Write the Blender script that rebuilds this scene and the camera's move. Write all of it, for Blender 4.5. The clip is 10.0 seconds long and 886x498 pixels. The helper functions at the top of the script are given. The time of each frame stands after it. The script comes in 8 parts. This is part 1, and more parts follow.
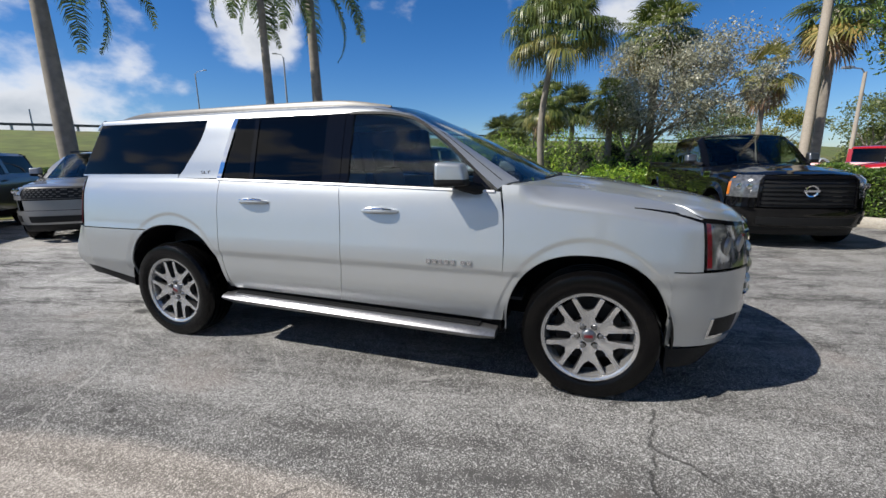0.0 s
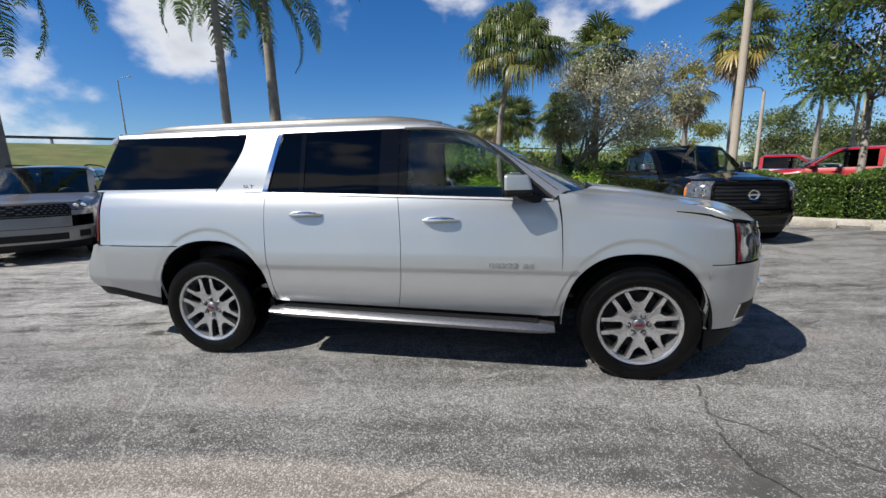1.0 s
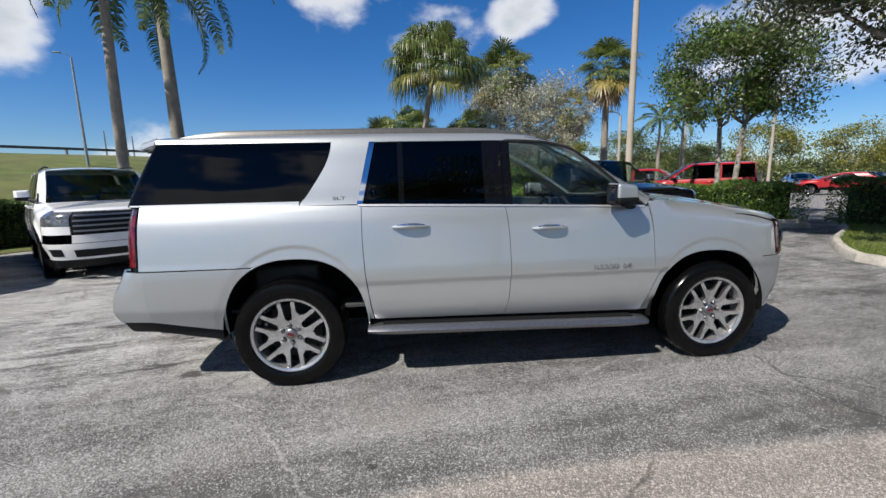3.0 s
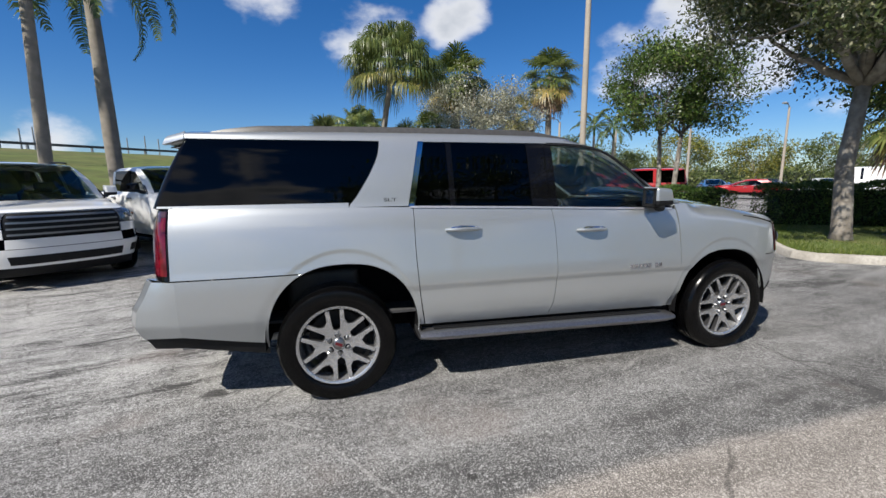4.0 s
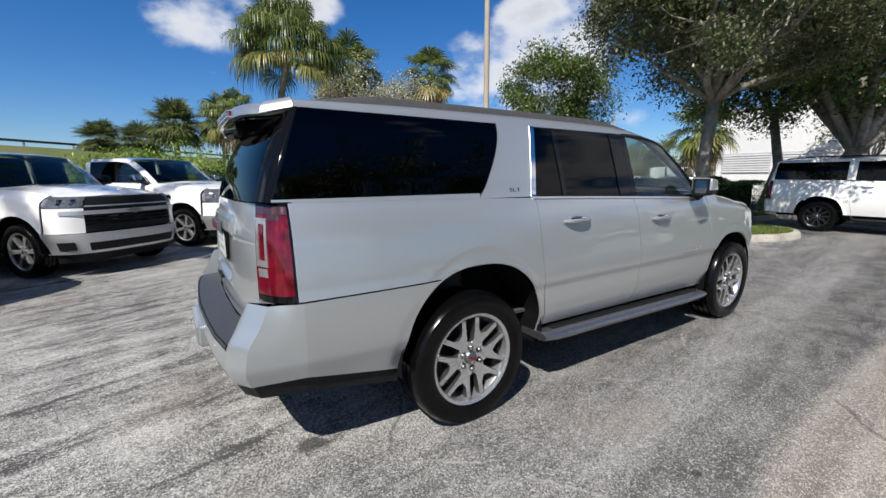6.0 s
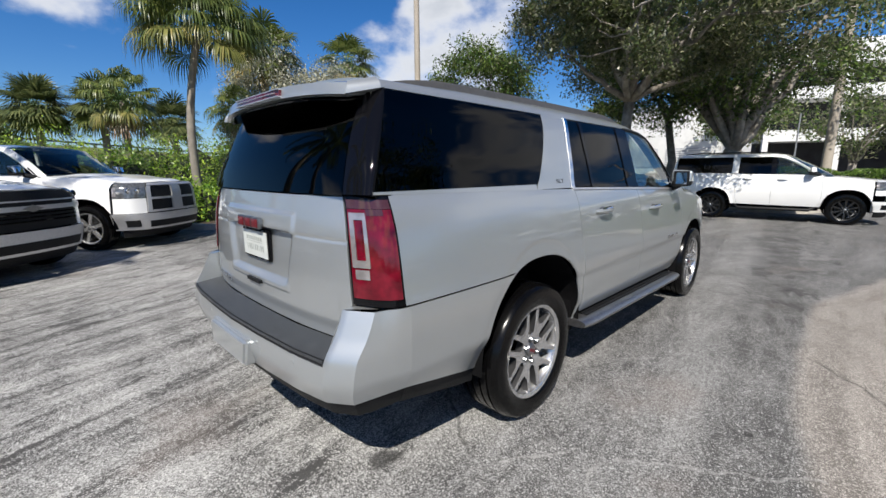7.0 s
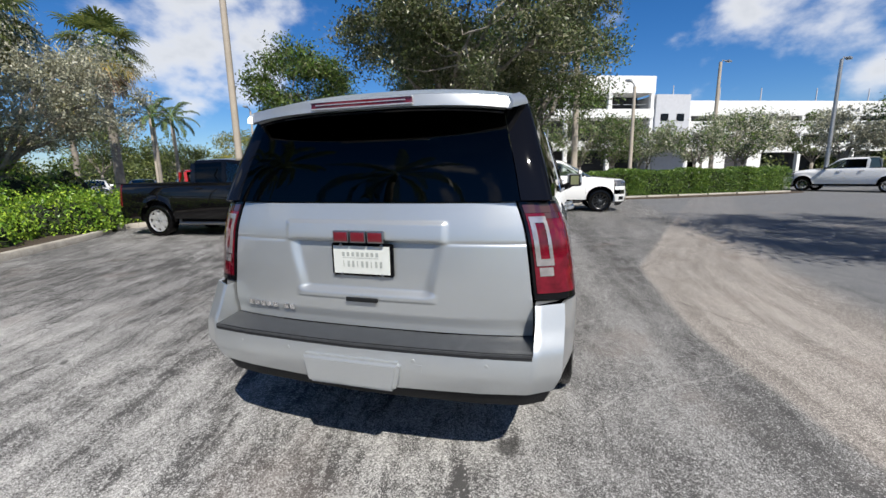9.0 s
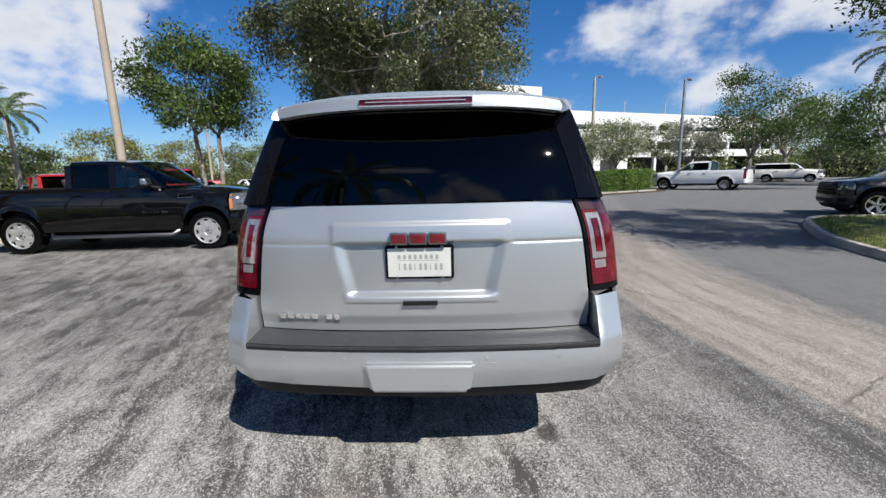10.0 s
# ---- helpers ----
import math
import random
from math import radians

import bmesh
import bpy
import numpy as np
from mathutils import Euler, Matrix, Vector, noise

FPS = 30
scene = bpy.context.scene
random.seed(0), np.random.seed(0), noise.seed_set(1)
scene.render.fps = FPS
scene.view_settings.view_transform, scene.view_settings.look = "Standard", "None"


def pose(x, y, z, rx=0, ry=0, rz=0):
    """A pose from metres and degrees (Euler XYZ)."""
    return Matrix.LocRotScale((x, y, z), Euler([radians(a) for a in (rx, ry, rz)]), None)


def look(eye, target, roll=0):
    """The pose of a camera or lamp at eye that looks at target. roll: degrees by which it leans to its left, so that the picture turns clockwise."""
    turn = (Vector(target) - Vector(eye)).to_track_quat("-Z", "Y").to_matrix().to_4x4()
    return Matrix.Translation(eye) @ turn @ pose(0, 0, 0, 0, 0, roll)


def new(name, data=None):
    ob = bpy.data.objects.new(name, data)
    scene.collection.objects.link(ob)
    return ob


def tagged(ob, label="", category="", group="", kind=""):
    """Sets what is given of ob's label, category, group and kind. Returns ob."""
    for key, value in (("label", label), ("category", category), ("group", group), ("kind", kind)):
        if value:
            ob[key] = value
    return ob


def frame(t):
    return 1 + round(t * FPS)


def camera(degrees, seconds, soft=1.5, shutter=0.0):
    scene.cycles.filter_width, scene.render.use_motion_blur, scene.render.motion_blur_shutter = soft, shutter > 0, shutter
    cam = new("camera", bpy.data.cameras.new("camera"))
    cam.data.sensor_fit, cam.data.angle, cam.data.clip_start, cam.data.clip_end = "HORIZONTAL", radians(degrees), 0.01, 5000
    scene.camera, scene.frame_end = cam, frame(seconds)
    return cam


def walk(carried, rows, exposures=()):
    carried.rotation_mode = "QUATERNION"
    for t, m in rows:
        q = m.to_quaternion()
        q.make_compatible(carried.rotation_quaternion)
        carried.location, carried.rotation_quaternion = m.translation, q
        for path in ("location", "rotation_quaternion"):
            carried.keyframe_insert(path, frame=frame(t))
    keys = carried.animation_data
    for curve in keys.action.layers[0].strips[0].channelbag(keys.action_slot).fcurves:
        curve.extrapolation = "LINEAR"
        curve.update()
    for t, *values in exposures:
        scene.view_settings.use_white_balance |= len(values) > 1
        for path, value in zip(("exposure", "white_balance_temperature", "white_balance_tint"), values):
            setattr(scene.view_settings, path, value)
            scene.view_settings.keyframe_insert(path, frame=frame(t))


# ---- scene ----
cam = camera(94.4, 10.0)
PATH = [
    (0, (-0.108, -0.046, 1.425), (-0.718, 1.813, 1.011), -0.6),
    (0.5, (-0.469, -0.232, 1.427), (-0.949, 1.67, 1.035), -0.8),
    (1, (-0.836, -0.436, 1.453), (-1.185, 1.497, 1.081), -1.2),
    (1.5, (-1.233, -0.541, 1.465), (-1.45, 1.415, 1.108), -1.4),
    (2, (-1.654, -0.637, 1.471), (-1.733, 1.332, 1.125), -1.4),
    (2.5, (-2.06, -0.655, 1.481), (-2.0, 1.316, 1.147), -1.3),
    (2.7, (-2.222, -0.616, 1.468), (-2.108, 1.354, 1.14), -1.4),
    (3.8, (-3.128, -0.417, 1.495), (-2.688, 1.506, 1.168), -0.6),
    (4, (-3.273, -0.36, 1.486), (-2.779, 1.551, 1.162), -0.6),
    (4.5, (-3.633, -0.162, 1.494), (-2.996, 1.706, 1.168), -0.7),
    (5, (-4.025, 0.045, 1.488), (-3.243, 1.855, 1.155), -0.6),
    (5.2, (-4.153, 0.142, 1.488), (-3.316, 1.927, 1.15), -0.7),
    (6.3, (-4.892, 0.772, 1.437), (-3.713, 2.348, 1.081), -0.2),
    (6.5, (-5.008, 0.879, 1.45), (-3.768, 2.405, 1.082), -0.2),
    (7, (-5.286, 1.206, 1.436), (-3.882, 2.579, 1.058), -0.2),
    (7.5, (-5.568, 1.519, 1.412), (-4.008, 2.712, 1.036), -0.1),
    (8, (-5.837, 1.813, 1.45), (-4.14, 2.802, 1.076), -0.3),
    (8.5, (-6.02, 2.131, 1.464), (-4.213, 2.906, 1.098), -0.8),
    (9, (-6.186, 2.473, 1.463), (-4.298, 3.024, 1.1), -1.1),
    (9.5, (-6.291, 2.829, 1.467), (-4.35, 3.15, 1.107), -1.4),
    (10, (-6.314, 3.191, 1.463), (-4.348, 3.274, 1.105), -1.4),
]
walk(cam, [(t, look(eye, target, roll)) for t, eye, target, roll in PATH])

# ---- light ----
SUN = Vector((-0.72, -0.52, 1.0)).normalized()
world = bpy.data.worlds.new("sky")
scene.world = world
world.use_nodes = True


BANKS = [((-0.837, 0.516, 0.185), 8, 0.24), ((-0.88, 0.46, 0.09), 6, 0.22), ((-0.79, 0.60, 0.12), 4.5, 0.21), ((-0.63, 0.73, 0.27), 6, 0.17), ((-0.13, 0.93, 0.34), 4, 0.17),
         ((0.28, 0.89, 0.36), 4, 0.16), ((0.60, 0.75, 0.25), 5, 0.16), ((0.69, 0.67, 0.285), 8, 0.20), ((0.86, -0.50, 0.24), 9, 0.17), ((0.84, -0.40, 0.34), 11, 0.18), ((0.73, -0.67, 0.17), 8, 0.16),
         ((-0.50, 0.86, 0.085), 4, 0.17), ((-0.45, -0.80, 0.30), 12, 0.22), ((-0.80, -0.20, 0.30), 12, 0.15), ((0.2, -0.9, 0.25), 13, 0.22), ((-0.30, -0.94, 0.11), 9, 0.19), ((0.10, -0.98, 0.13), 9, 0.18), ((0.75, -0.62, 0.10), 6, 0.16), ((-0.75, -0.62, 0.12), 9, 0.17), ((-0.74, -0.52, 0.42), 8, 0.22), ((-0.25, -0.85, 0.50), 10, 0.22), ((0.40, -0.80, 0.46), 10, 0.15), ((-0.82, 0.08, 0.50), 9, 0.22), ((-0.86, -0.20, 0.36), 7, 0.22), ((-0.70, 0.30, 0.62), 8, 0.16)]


def build_sky():
    nt = world.node_tree
    nt.nodes.clear()
    N, L = nt.nodes.new, nt.links.new
    sky = N("ShaderNodeTexSky")
    sky.sky_type = "NISHITA"
    sky.sun_disc = False
    sky.sun_elevation = math.asin(SUN.z)
    sky.sun_rotation = math.atan2(SUN.x, SUN.y)
    sky.altitude, sky.air_density, sky.dust_density, sky.ozone_density = 0, 1.0, 0.15, 5.0
    hsv = N("ShaderNodeHueSaturation")
    hsv.inputs["Saturation"].default_value = 1.28
    L(sky.outputs[0], hsv.inputs["Color"])
    tint = N("ShaderNodeMix")
    tint.data_type, tint.blend_type = "RGBA", "MULTIPLY"
    tint.inputs["Factor"].default_value = 1.0
    tint.inputs["B"].default_value = (0.92, 1.01, 1.20, 1)
    L(hsv.outputs[0], tint.inputs["A"])
    co = N("ShaderNodeTexCoord")
    sep = N("ShaderNodeSeparateXYZ")
    L(co.outputs["Generated"], sep.inputs[0])
    # the clear blue is dimmed towards the unseen zenith, for less fill in shadows
    deep = N("ShaderNodeMapRange")
    deep.interpolation_type = "SMOOTHSTEP"
    for key, val in (("From Min", 0.40), ("From Max", 1.0), ("To Min", 1.0), ("To Max", 0.6)):
        deep.inputs[key].default_value = val
    L(sep.outputs["Z"], deep.inputs["Value"])
    blue = N("ShaderNodeVectorMath")
    blue.operation = "SCALE"
    L(tint.outputs["Result"], blue.inputs[0])
    L(deep.outputs[0], blue.inputs["Scale"])
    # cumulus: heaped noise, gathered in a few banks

    def mth(op, a, b=None, c=None):
        m = N("ShaderNodeMath")
        m.operation = op
        for i, v in enumerate((a, b, c)):
            if v is None:
                continue
            if isinstance(v, (int, float)):
                m.inputs[i].default_value = v
            else:
                L(v, m.inputs[i])
        return m.outputs[0]
    st = N("ShaderNodeVectorMath")
    st.operation = "MULTIPLY"
    st.inputs[1].default_value = (1.0, 1.0, 1.6)
    L(co.outputs["Generated"], st.inputs[0])
    n1 = N("ShaderNodeTexNoise")
    n1.inputs["Scale"].default_value, n1.inputs["Detail"].default_value, n1.inputs["Roughness"].default_value = 4.6, 9.0, 0.52
    L(st.outputs[0], n1.inputs["Vector"])
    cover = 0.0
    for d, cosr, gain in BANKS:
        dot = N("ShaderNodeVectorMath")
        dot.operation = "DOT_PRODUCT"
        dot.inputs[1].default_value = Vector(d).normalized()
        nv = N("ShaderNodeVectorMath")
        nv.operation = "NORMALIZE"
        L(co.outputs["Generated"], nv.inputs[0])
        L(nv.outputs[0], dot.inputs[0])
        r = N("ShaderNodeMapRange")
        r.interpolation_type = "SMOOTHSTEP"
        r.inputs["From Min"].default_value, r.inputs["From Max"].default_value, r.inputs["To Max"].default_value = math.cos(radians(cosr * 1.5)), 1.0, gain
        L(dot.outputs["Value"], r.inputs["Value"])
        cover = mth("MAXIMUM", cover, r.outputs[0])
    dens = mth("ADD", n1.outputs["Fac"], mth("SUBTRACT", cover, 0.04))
    ramp = N("ShaderNodeMapRange")
    ramp.interpolation_type = "SMOOTHSTEP"
    ramp.inputs["From Min"].default_value, ramp.inputs["From Max"].default_value = 0.56, 0.74
    L(dens, ramp.inputs["Value"])
    fade = N("ShaderNodeMapRange")
    fade.inputs["From Min"].default_value, fade.inputs["From Max"].default_value = 0.0, 0.06
    L(sep.outputs["Z"], fade.inputs["Value"])
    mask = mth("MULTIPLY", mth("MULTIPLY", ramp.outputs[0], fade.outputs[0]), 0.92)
    # cloud body: white tops, greyer where thick
    thick = N("ShaderNodeMapRange")
    thick.inputs["From Min"].default_value, thick.inputs["From Max"].default_value = 0.66, 0.9
    L(dens, thick.inputs["Value"])
    cr = N("ShaderNodeMix")
    cr.data_type = "RGBA"
    cr.inputs["A"].default_value, cr.inputs["B"].default_value = (10.4, 10.5, 10.8, 1), (5.0, 5.5, 6.2, 1)
    L(thick.outputs[0], cr.inputs["Factor"])
    mix = N("ShaderNodeMix")
    mix.data_type = "RGBA"
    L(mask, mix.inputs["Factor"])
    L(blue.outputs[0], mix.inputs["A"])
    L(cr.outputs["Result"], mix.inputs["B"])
    bg = N("ShaderNodeBackground")
    bg.inputs["Strength"].default_value = 0.068
    L(mix.outputs["Result"], bg.inputs["Color"])
    out = N("ShaderNodeOutputWorld")
    L(bg.outputs[0], out.inputs[0])


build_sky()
sun_data = bpy.data.lights.new("sun", "SUN")
sun_data.energy, sun_data.angle, sun_data.color = 5.0, radians(0.53), (1.0, 0.95, 0.87)
sun = new("sun", sun_data)
sun.matrix_world = look(SUN * 60, (0, 0, 0))
scene.view_settings.exposure = 0.40

# ---- materials ----
def material(name, color, rough=0.5, metal=0.0, grain=None, spread=0.0, bump=0.0, bump_scale=60.0, stain=None, coat=0.0, spec=0.5, translucent=0.0, island=0.0):
    """grain: scale of a fine noise that varies the colour by spread; stain: (scale, colour, amount) of a coarse second one."""
    m = bpy.data.materials.new(name)
    m.use_nodes = True
    nt = m.node_tree
    p = nt.nodes["Principled BSDF"]
    N, L = nt.nodes.new, nt.links.new
    p.inputs["Roughness"].default_value, p.inputs["Metallic"].default_value = rough, metal
    p.inputs["Specular IOR Level"].default_value = spec
    p.inputs["Coat Weight"].default_value, p.inputs["Coat Roughness"].default_value = coat, 0.03
    rgb = N("ShaderNodeRGB")
    rgb.outputs[0].default_value = (*color, 1)
    col = rgb.outputs[0]
    geo = N("ShaderNodeTexCoord")
    if grain:
        n = N("ShaderNodeTexNoise")
        n.inputs["Scale"].default_value, n.inputs["Detail"].default_value = grain, 6
        L(geo.outputs["Object"], n.inputs["Vector"])
        r = N("ShaderNodeMapRange")
        r.inputs["From Min"].default_value, r.inputs["From Max"].default_value = 0.3, 0.7
        r.inputs["To Min"].default_value, r.inputs["To Max"].default_value = 1 - spread, 1 + spread
        L(n.outputs["Fac"], r.inputs["Value"])
        h = N("ShaderNodeHueSaturation")
        L(r.outputs[0], h.inputs["Value"])
        L(col, h.inputs["Color"])
        col = h.outputs[0]
    if stain:
        n = N("ShaderNodeTexNoise")
        n.inputs["Scale"].default_value, n.inputs["Detail"].default_value = stain[0], 5
        L(geo.outputs["Object"], n.inputs["Vector"])
        r = N("ShaderNodeMapRange")
        r.inputs["From Min"].default_value, r.inputs["From Max"].default_value = 0.45, 0.7
        r.inputs["To Max"].default_value = stain[2]
        L(n.outputs["Fac"], r.inputs["Value"])
        x = N("ShaderNodeMix")
        x.data_type = "RGBA"
        x.inputs["B"].default_value = (*stain[1], 1)
        L(r.outputs[0], x.inputs["Factor"])
        L(col, x.inputs["A"])
        col = x.outputs["Result"]
    if island:
        g = N("ShaderNodeNewGeometry")
        h = N("ShaderNodeHueSaturation")
        r = N("ShaderNodeMapRange")
        r.inputs["To Min"].default_value, r.inputs["To Max"].default_value = 1 - island, 1 + island
        L(g.outputs["Random Per Island"], r.inputs["Value"])
        L(r.outputs[0], h.inputs["Value"])
        r2 = N("ShaderNodeMapRange")
        r2.inputs["To Min"].default_value, r2.inputs["To Max"].default_value = 0.5 + 0.05 * island, 0.5 - 0.07 * island
        L(g.outputs["Random Per Island"], r2.inputs["Value"])
        L(r2.outputs[0], h.inputs["Hue"])
        L(col, h.inputs["Color"])
        col = h.outputs[0]
    L(col, p.inputs["Base Color"])
    if bump:
        n = N("ShaderNodeTexNoise")
        n.inputs["Scale"].default_value, n.inputs["Detail"].default_value = bump_scale, 5
        L(geo.outputs["Object"], n.inputs["Vector"])
        b = N("ShaderNodeBump")
        b.inputs["Strength"].default_value, b.inputs["Distance"].default_value = bump, 0.01
        L(n.outputs["Fac"], b.inputs["Height"])
        L(b.outputs[0], p.inputs["Normal"])
    if translucent:
        t = N("ShaderNodeBsdfTranslucent")
        L(col, t.inputs["Color"])
        mx = N("ShaderNodeMixShader")
        mx.inputs[0].default_value = translucent
        L(p.outputs[0], mx.inputs[1])
        L(t.outputs[0], mx.inputs[2])
        L(mx.outputs[0], nt.nodes["Material Output"].inputs["Surface"])
    return m


def tinted(name, through_color, gloss=1.0):
    """Car glass: a tinted sheet with a mirror-like surface that follows Fresnel."""
    m = bpy.data.materials.new(name)
    m.use_nodes = True
    nt = m.node_tree
    nt.nodes.remove(nt.nodes["Principled BSDF"])
    N, L = nt.nodes.new, nt.links.new
    t, g, f, x = N("ShaderNodeBsdfTransparent"), N("ShaderNodeBsdfGlossy"), N("ShaderNodeLayerWeight"), N("ShaderNodeMixShader")
    t.inputs["Color"].default_value = (*through_color, 1)
    g.inputs["Roughness"].default_value = 0.02
    g.inputs["Color"].default_value = (gloss, gloss * 0.97, gloss * 0.93, 1)
    pw, ad = N("ShaderNodeMath"), N("ShaderNodeMath")
    pw.operation, ad.operation = "POWER", "MULTIPLY_ADD"
    pw.inputs[1].default_value = 5.0
    L(f.outputs["Facing"], pw.inputs[0])
    L(pw.outputs[0], ad.inputs[0])
    ad.inputs[1].default_value, ad.inputs[2].default_value = 0.957, 0.043
    L(ad.outputs[0], x.inputs[0])
    L(t.outputs[0], x.inputs[1])
    L(g.outputs[0], x.inputs[2])
    L(x.outputs[0], nt.nodes["Material Output"].inputs["Surface"])
    return m


def paint(name, color, metal=0.0, rough=0.35, flake=0.0):
    return material(name, color, rough, metal, grain=900.0 if flake else None, spread=flake, coat=1.0, stain=(0.9, tuple(c * 0.94 for c in color), 0.5))


M_SILVER = paint("silver_metallic_paint", (0.490, 0.512, 0.520), 0.68, 0.35, 0.12)
M_WHITE = paint("white_car_paint", (0.78, 0.78, 0.77))
M_BLACK = material("black_car_paint", (0.0035, 0.0035, 0.004), 0.5, spec=0.0, coat=0.85)
M_GREY = paint("grey_metallic_paint", (0.23, 0.232, 0.235), 0.5, 0.36, 0.08)
M_DARK = paint("dark_blue_grey_paint", (0.018, 0.021, 0.027), 0.3)
M_RED = paint("red_car_paint", (0.36, 0.008, 0.012))
M_BLUE = paint("blue_car_paint", (0.03, 0.13, 0.33))
M_GLOSSBLACK = material("gloss_black_trim", (0.004, 0.004, 0.005), 0.5, coat=0.55, spec=0.0)
M_PLASTIC = material("black_textured_plastic", (0.011, 0.0115, 0.0125), 0.55, grain=40.0, spread=0.15, bump=0.12, bump_scale=700.0, spec=0.2)
M_STEPPAD = material("grey_ribbed_step_pad", (0.040, 0.043, 0.047), 0.42, grain=30.0, spread=0.2, bump=0.15, bump_scale=500.0)
M_LINER = material("dark_wheel_well", (0.005, 0.005, 0.0055), 1.0, spec=0.1, grain=20.0, spread=0.3)
M_RUBBER = material("dressed_tyre_rubber", (0.0022, 0.0022, 0.0024), 0.20, grain=90.0, spread=0.3, stain=(9.0, (0.004, 0.004, 0.004), 0.4), bump=0.02, bump_scale=250.0, spec=0.22)
M_RIM = material("polished_alloy", (0.58, 0.58, 0.585), 0.25, 0.82, grain=50.0, spread=0.06)
# darker than the door: the shade in the handle hollows, as colour
M_RECESS = material("handle_recess_shade", (0.20, 0.20, 0.205), 0.45, 0.8, grain=60.0, spread=0.2)
# barrel and brake disc: colour darkened for the shade inside the wheel
M_BARREL = material("wheel_inside_shade", (0.03, 0.03, 0.031), 0.5, 0.6, grain=60.0, spread=0.2)
# grey pocket paint, darkened further for the shade in the slots
M_POCKET = material("shaded_pocket_paint", (0.06, 0.06, 0.062), 0.40, 0.5, grain=60.0, spread=0.15)
M_STEEL = material("painted_steel_wheel", (0.55, 0.55, 0.55), 0.35, 0.6, grain=60.0, spread=0.1)
M_BLACKRIM = material("black_wheel", (0.012, 0.012, 0.012), 0.35)
M_CHROME = material("chrome", (0.82, 0.82, 0.83), 0.06, 1.0)
M_SATIN = material("satin_metal", (0.30, 0.305, 0.31), 0.34, 1.0, grain=80.0, spread=0.1)
M_BRIGHTTRIM = material("brushed_bright_trim", (0.62, 0.62, 0.63), 0.38, 0.7, grain=60.0, spread=0.1)
M_RACK = material("dark_grey_rack", (0.085, 0.083, 0.081), 0.40, 0.3, grain=40.0, spread=0.15)
M_BOARD = material("satin_metal_board", (0.30, 0.30, 0.31), 0.30, 0.9, grain=60.0, spread=0.15)
M_GLASS_P = tinted("privacy_glass", (0.05, 0.05, 0.055), 0.62)
M_GLASS_F = tinted("clear_tinted_glass", (0.86, 0.90, 0.88), 0.9)
M_GLASS_W = tinted("windscreen_glass", (0.80, 0.85, 0.82), 0.9)
M_LENS_RED = material("red_lamp_lens", (0.100, 0.003, 0.010), 0.10, coat=0.6, grain=16.0, spread=0.55, spec=0.3)
M_LENS_DARK = material("smoked_lamp_lens", (0.05, 0.018, 0.02), 0.10, coat=0.8)
M_LENS_CLEAR = material("clear_lamp_lens", (0.34, 0.32, 0.32), 0.12, 0.5, coat=1.0, grain=30.0, spread=0.25)
M_LAMP_GREY = material("lamp_reflector", (0.15, 0.155, 0.16), 0.12, 0.5, coat=1.0, grain=24.0, spread=0.45)
M_AMBER = material("amber_lens", (0.55, 0.16, 0.02), 0.15, coat=0.6)
M_SEAT = material("dark_seat_leather", (0.03, 0.029, 0.028), 0.5, grain=18.0, spread=0.2)
M_CABIN = material("grey_cabin_lining", (0.05, 0.05, 0.052), 0.8, grain=14.0, spread=0.2)
M_BADGE = material("badge_chrome", (0.78, 0.78, 0.79), 0.10, 1.0)
M_REDBADGE = material("red_enamel", (0.120, 0.006, 0.012), 0.35, coat=0.4)
M_PLATE = material("white_plate", (0.56, 0.58, 0.55), 0.45, grain=12.0, spread=0.06)
M_LENS_DIM = material("dim_stop_lamp_lens", (0.105, 0.010, 0.016), 0.12, coat=0.6, spec=0.3)
M_PRINT = material("pale_grey_print", (0.30, 0.32, 0.30), 0.6)
M_CONCRETE = material("pale_concrete", (0.42, 0.39, 0.34), 0.9, grain=25.0, spread=0.18, stain=(2.2, (0.20, 0.18, 0.15), 0.6), bump=0.35, bump_scale=60.0)
M_POLE = material("weathered_concrete_pole", (0.40, 0.35, 0.29), 0.9, grain=30.0, spread=0.12, stain=(0.7, (0.25, 0.22, 0.18), 0.5), bump=0.2, bump_scale=50.0)
M_GALV = material("galvanised_steel", (0.33, 0.34, 0.35), 0.45, 0.6, grain=10.0, spread=0.15)
M_WALLWHITE = material("white_painted_wall", (0.74, 0.74, 0.73), 0.8, grain=3.0, spread=0.05, stain=(0.25, (0.60, 0.60, 0.58), 0.5))
M_WALLGREY = material("pale_grey_wall", (0.46, 0.47, 0.50), 0.8, grain=3.0, spread=0.05, stain=(0.3, (0.38, 0.39, 0.42), 0.5))
M_INSIDE = material("garage_inside_shade", (0.035, 0.035, 0.038), 0.9, grain=1.0, spread=0.3)
M_BARK = material("grey_bark", (0.20, 0.175, 0.145), 0.95, grain=9.0, spread=0.35, stain=(3.0, (0.36, 0.34, 0.31), 0.7), bump=0.8, bump_scale=22.0)
M_PALMTRUNK = material("smooth_palm_trunk", (0.25, 0.222, 0.185), 0.9, grain=6.0, spread=0.2, stain=(1.6, (0.20, 0.175, 0.145), 0.6), bump=0.3, bump_scale=14.0)
M_SHAFT = material("green_crownshaft", (0.12, 0.20, 0.05), 0.5, grain=5.0, spread=0.2)
LEAF = dict(rough=0.38, island=0.5, translucent=0.36)
M_OAK = material("oak_leaf", (0.085, 0.115, 0.040), **LEAF)
M_OAKPALE = material("grey_green_leaf", (0.185, 0.195, 0.115), **LEAF)
M_OLIVE = material("bright_tree_leaf", (0.109, 0.19, 0.04), **LEAF)
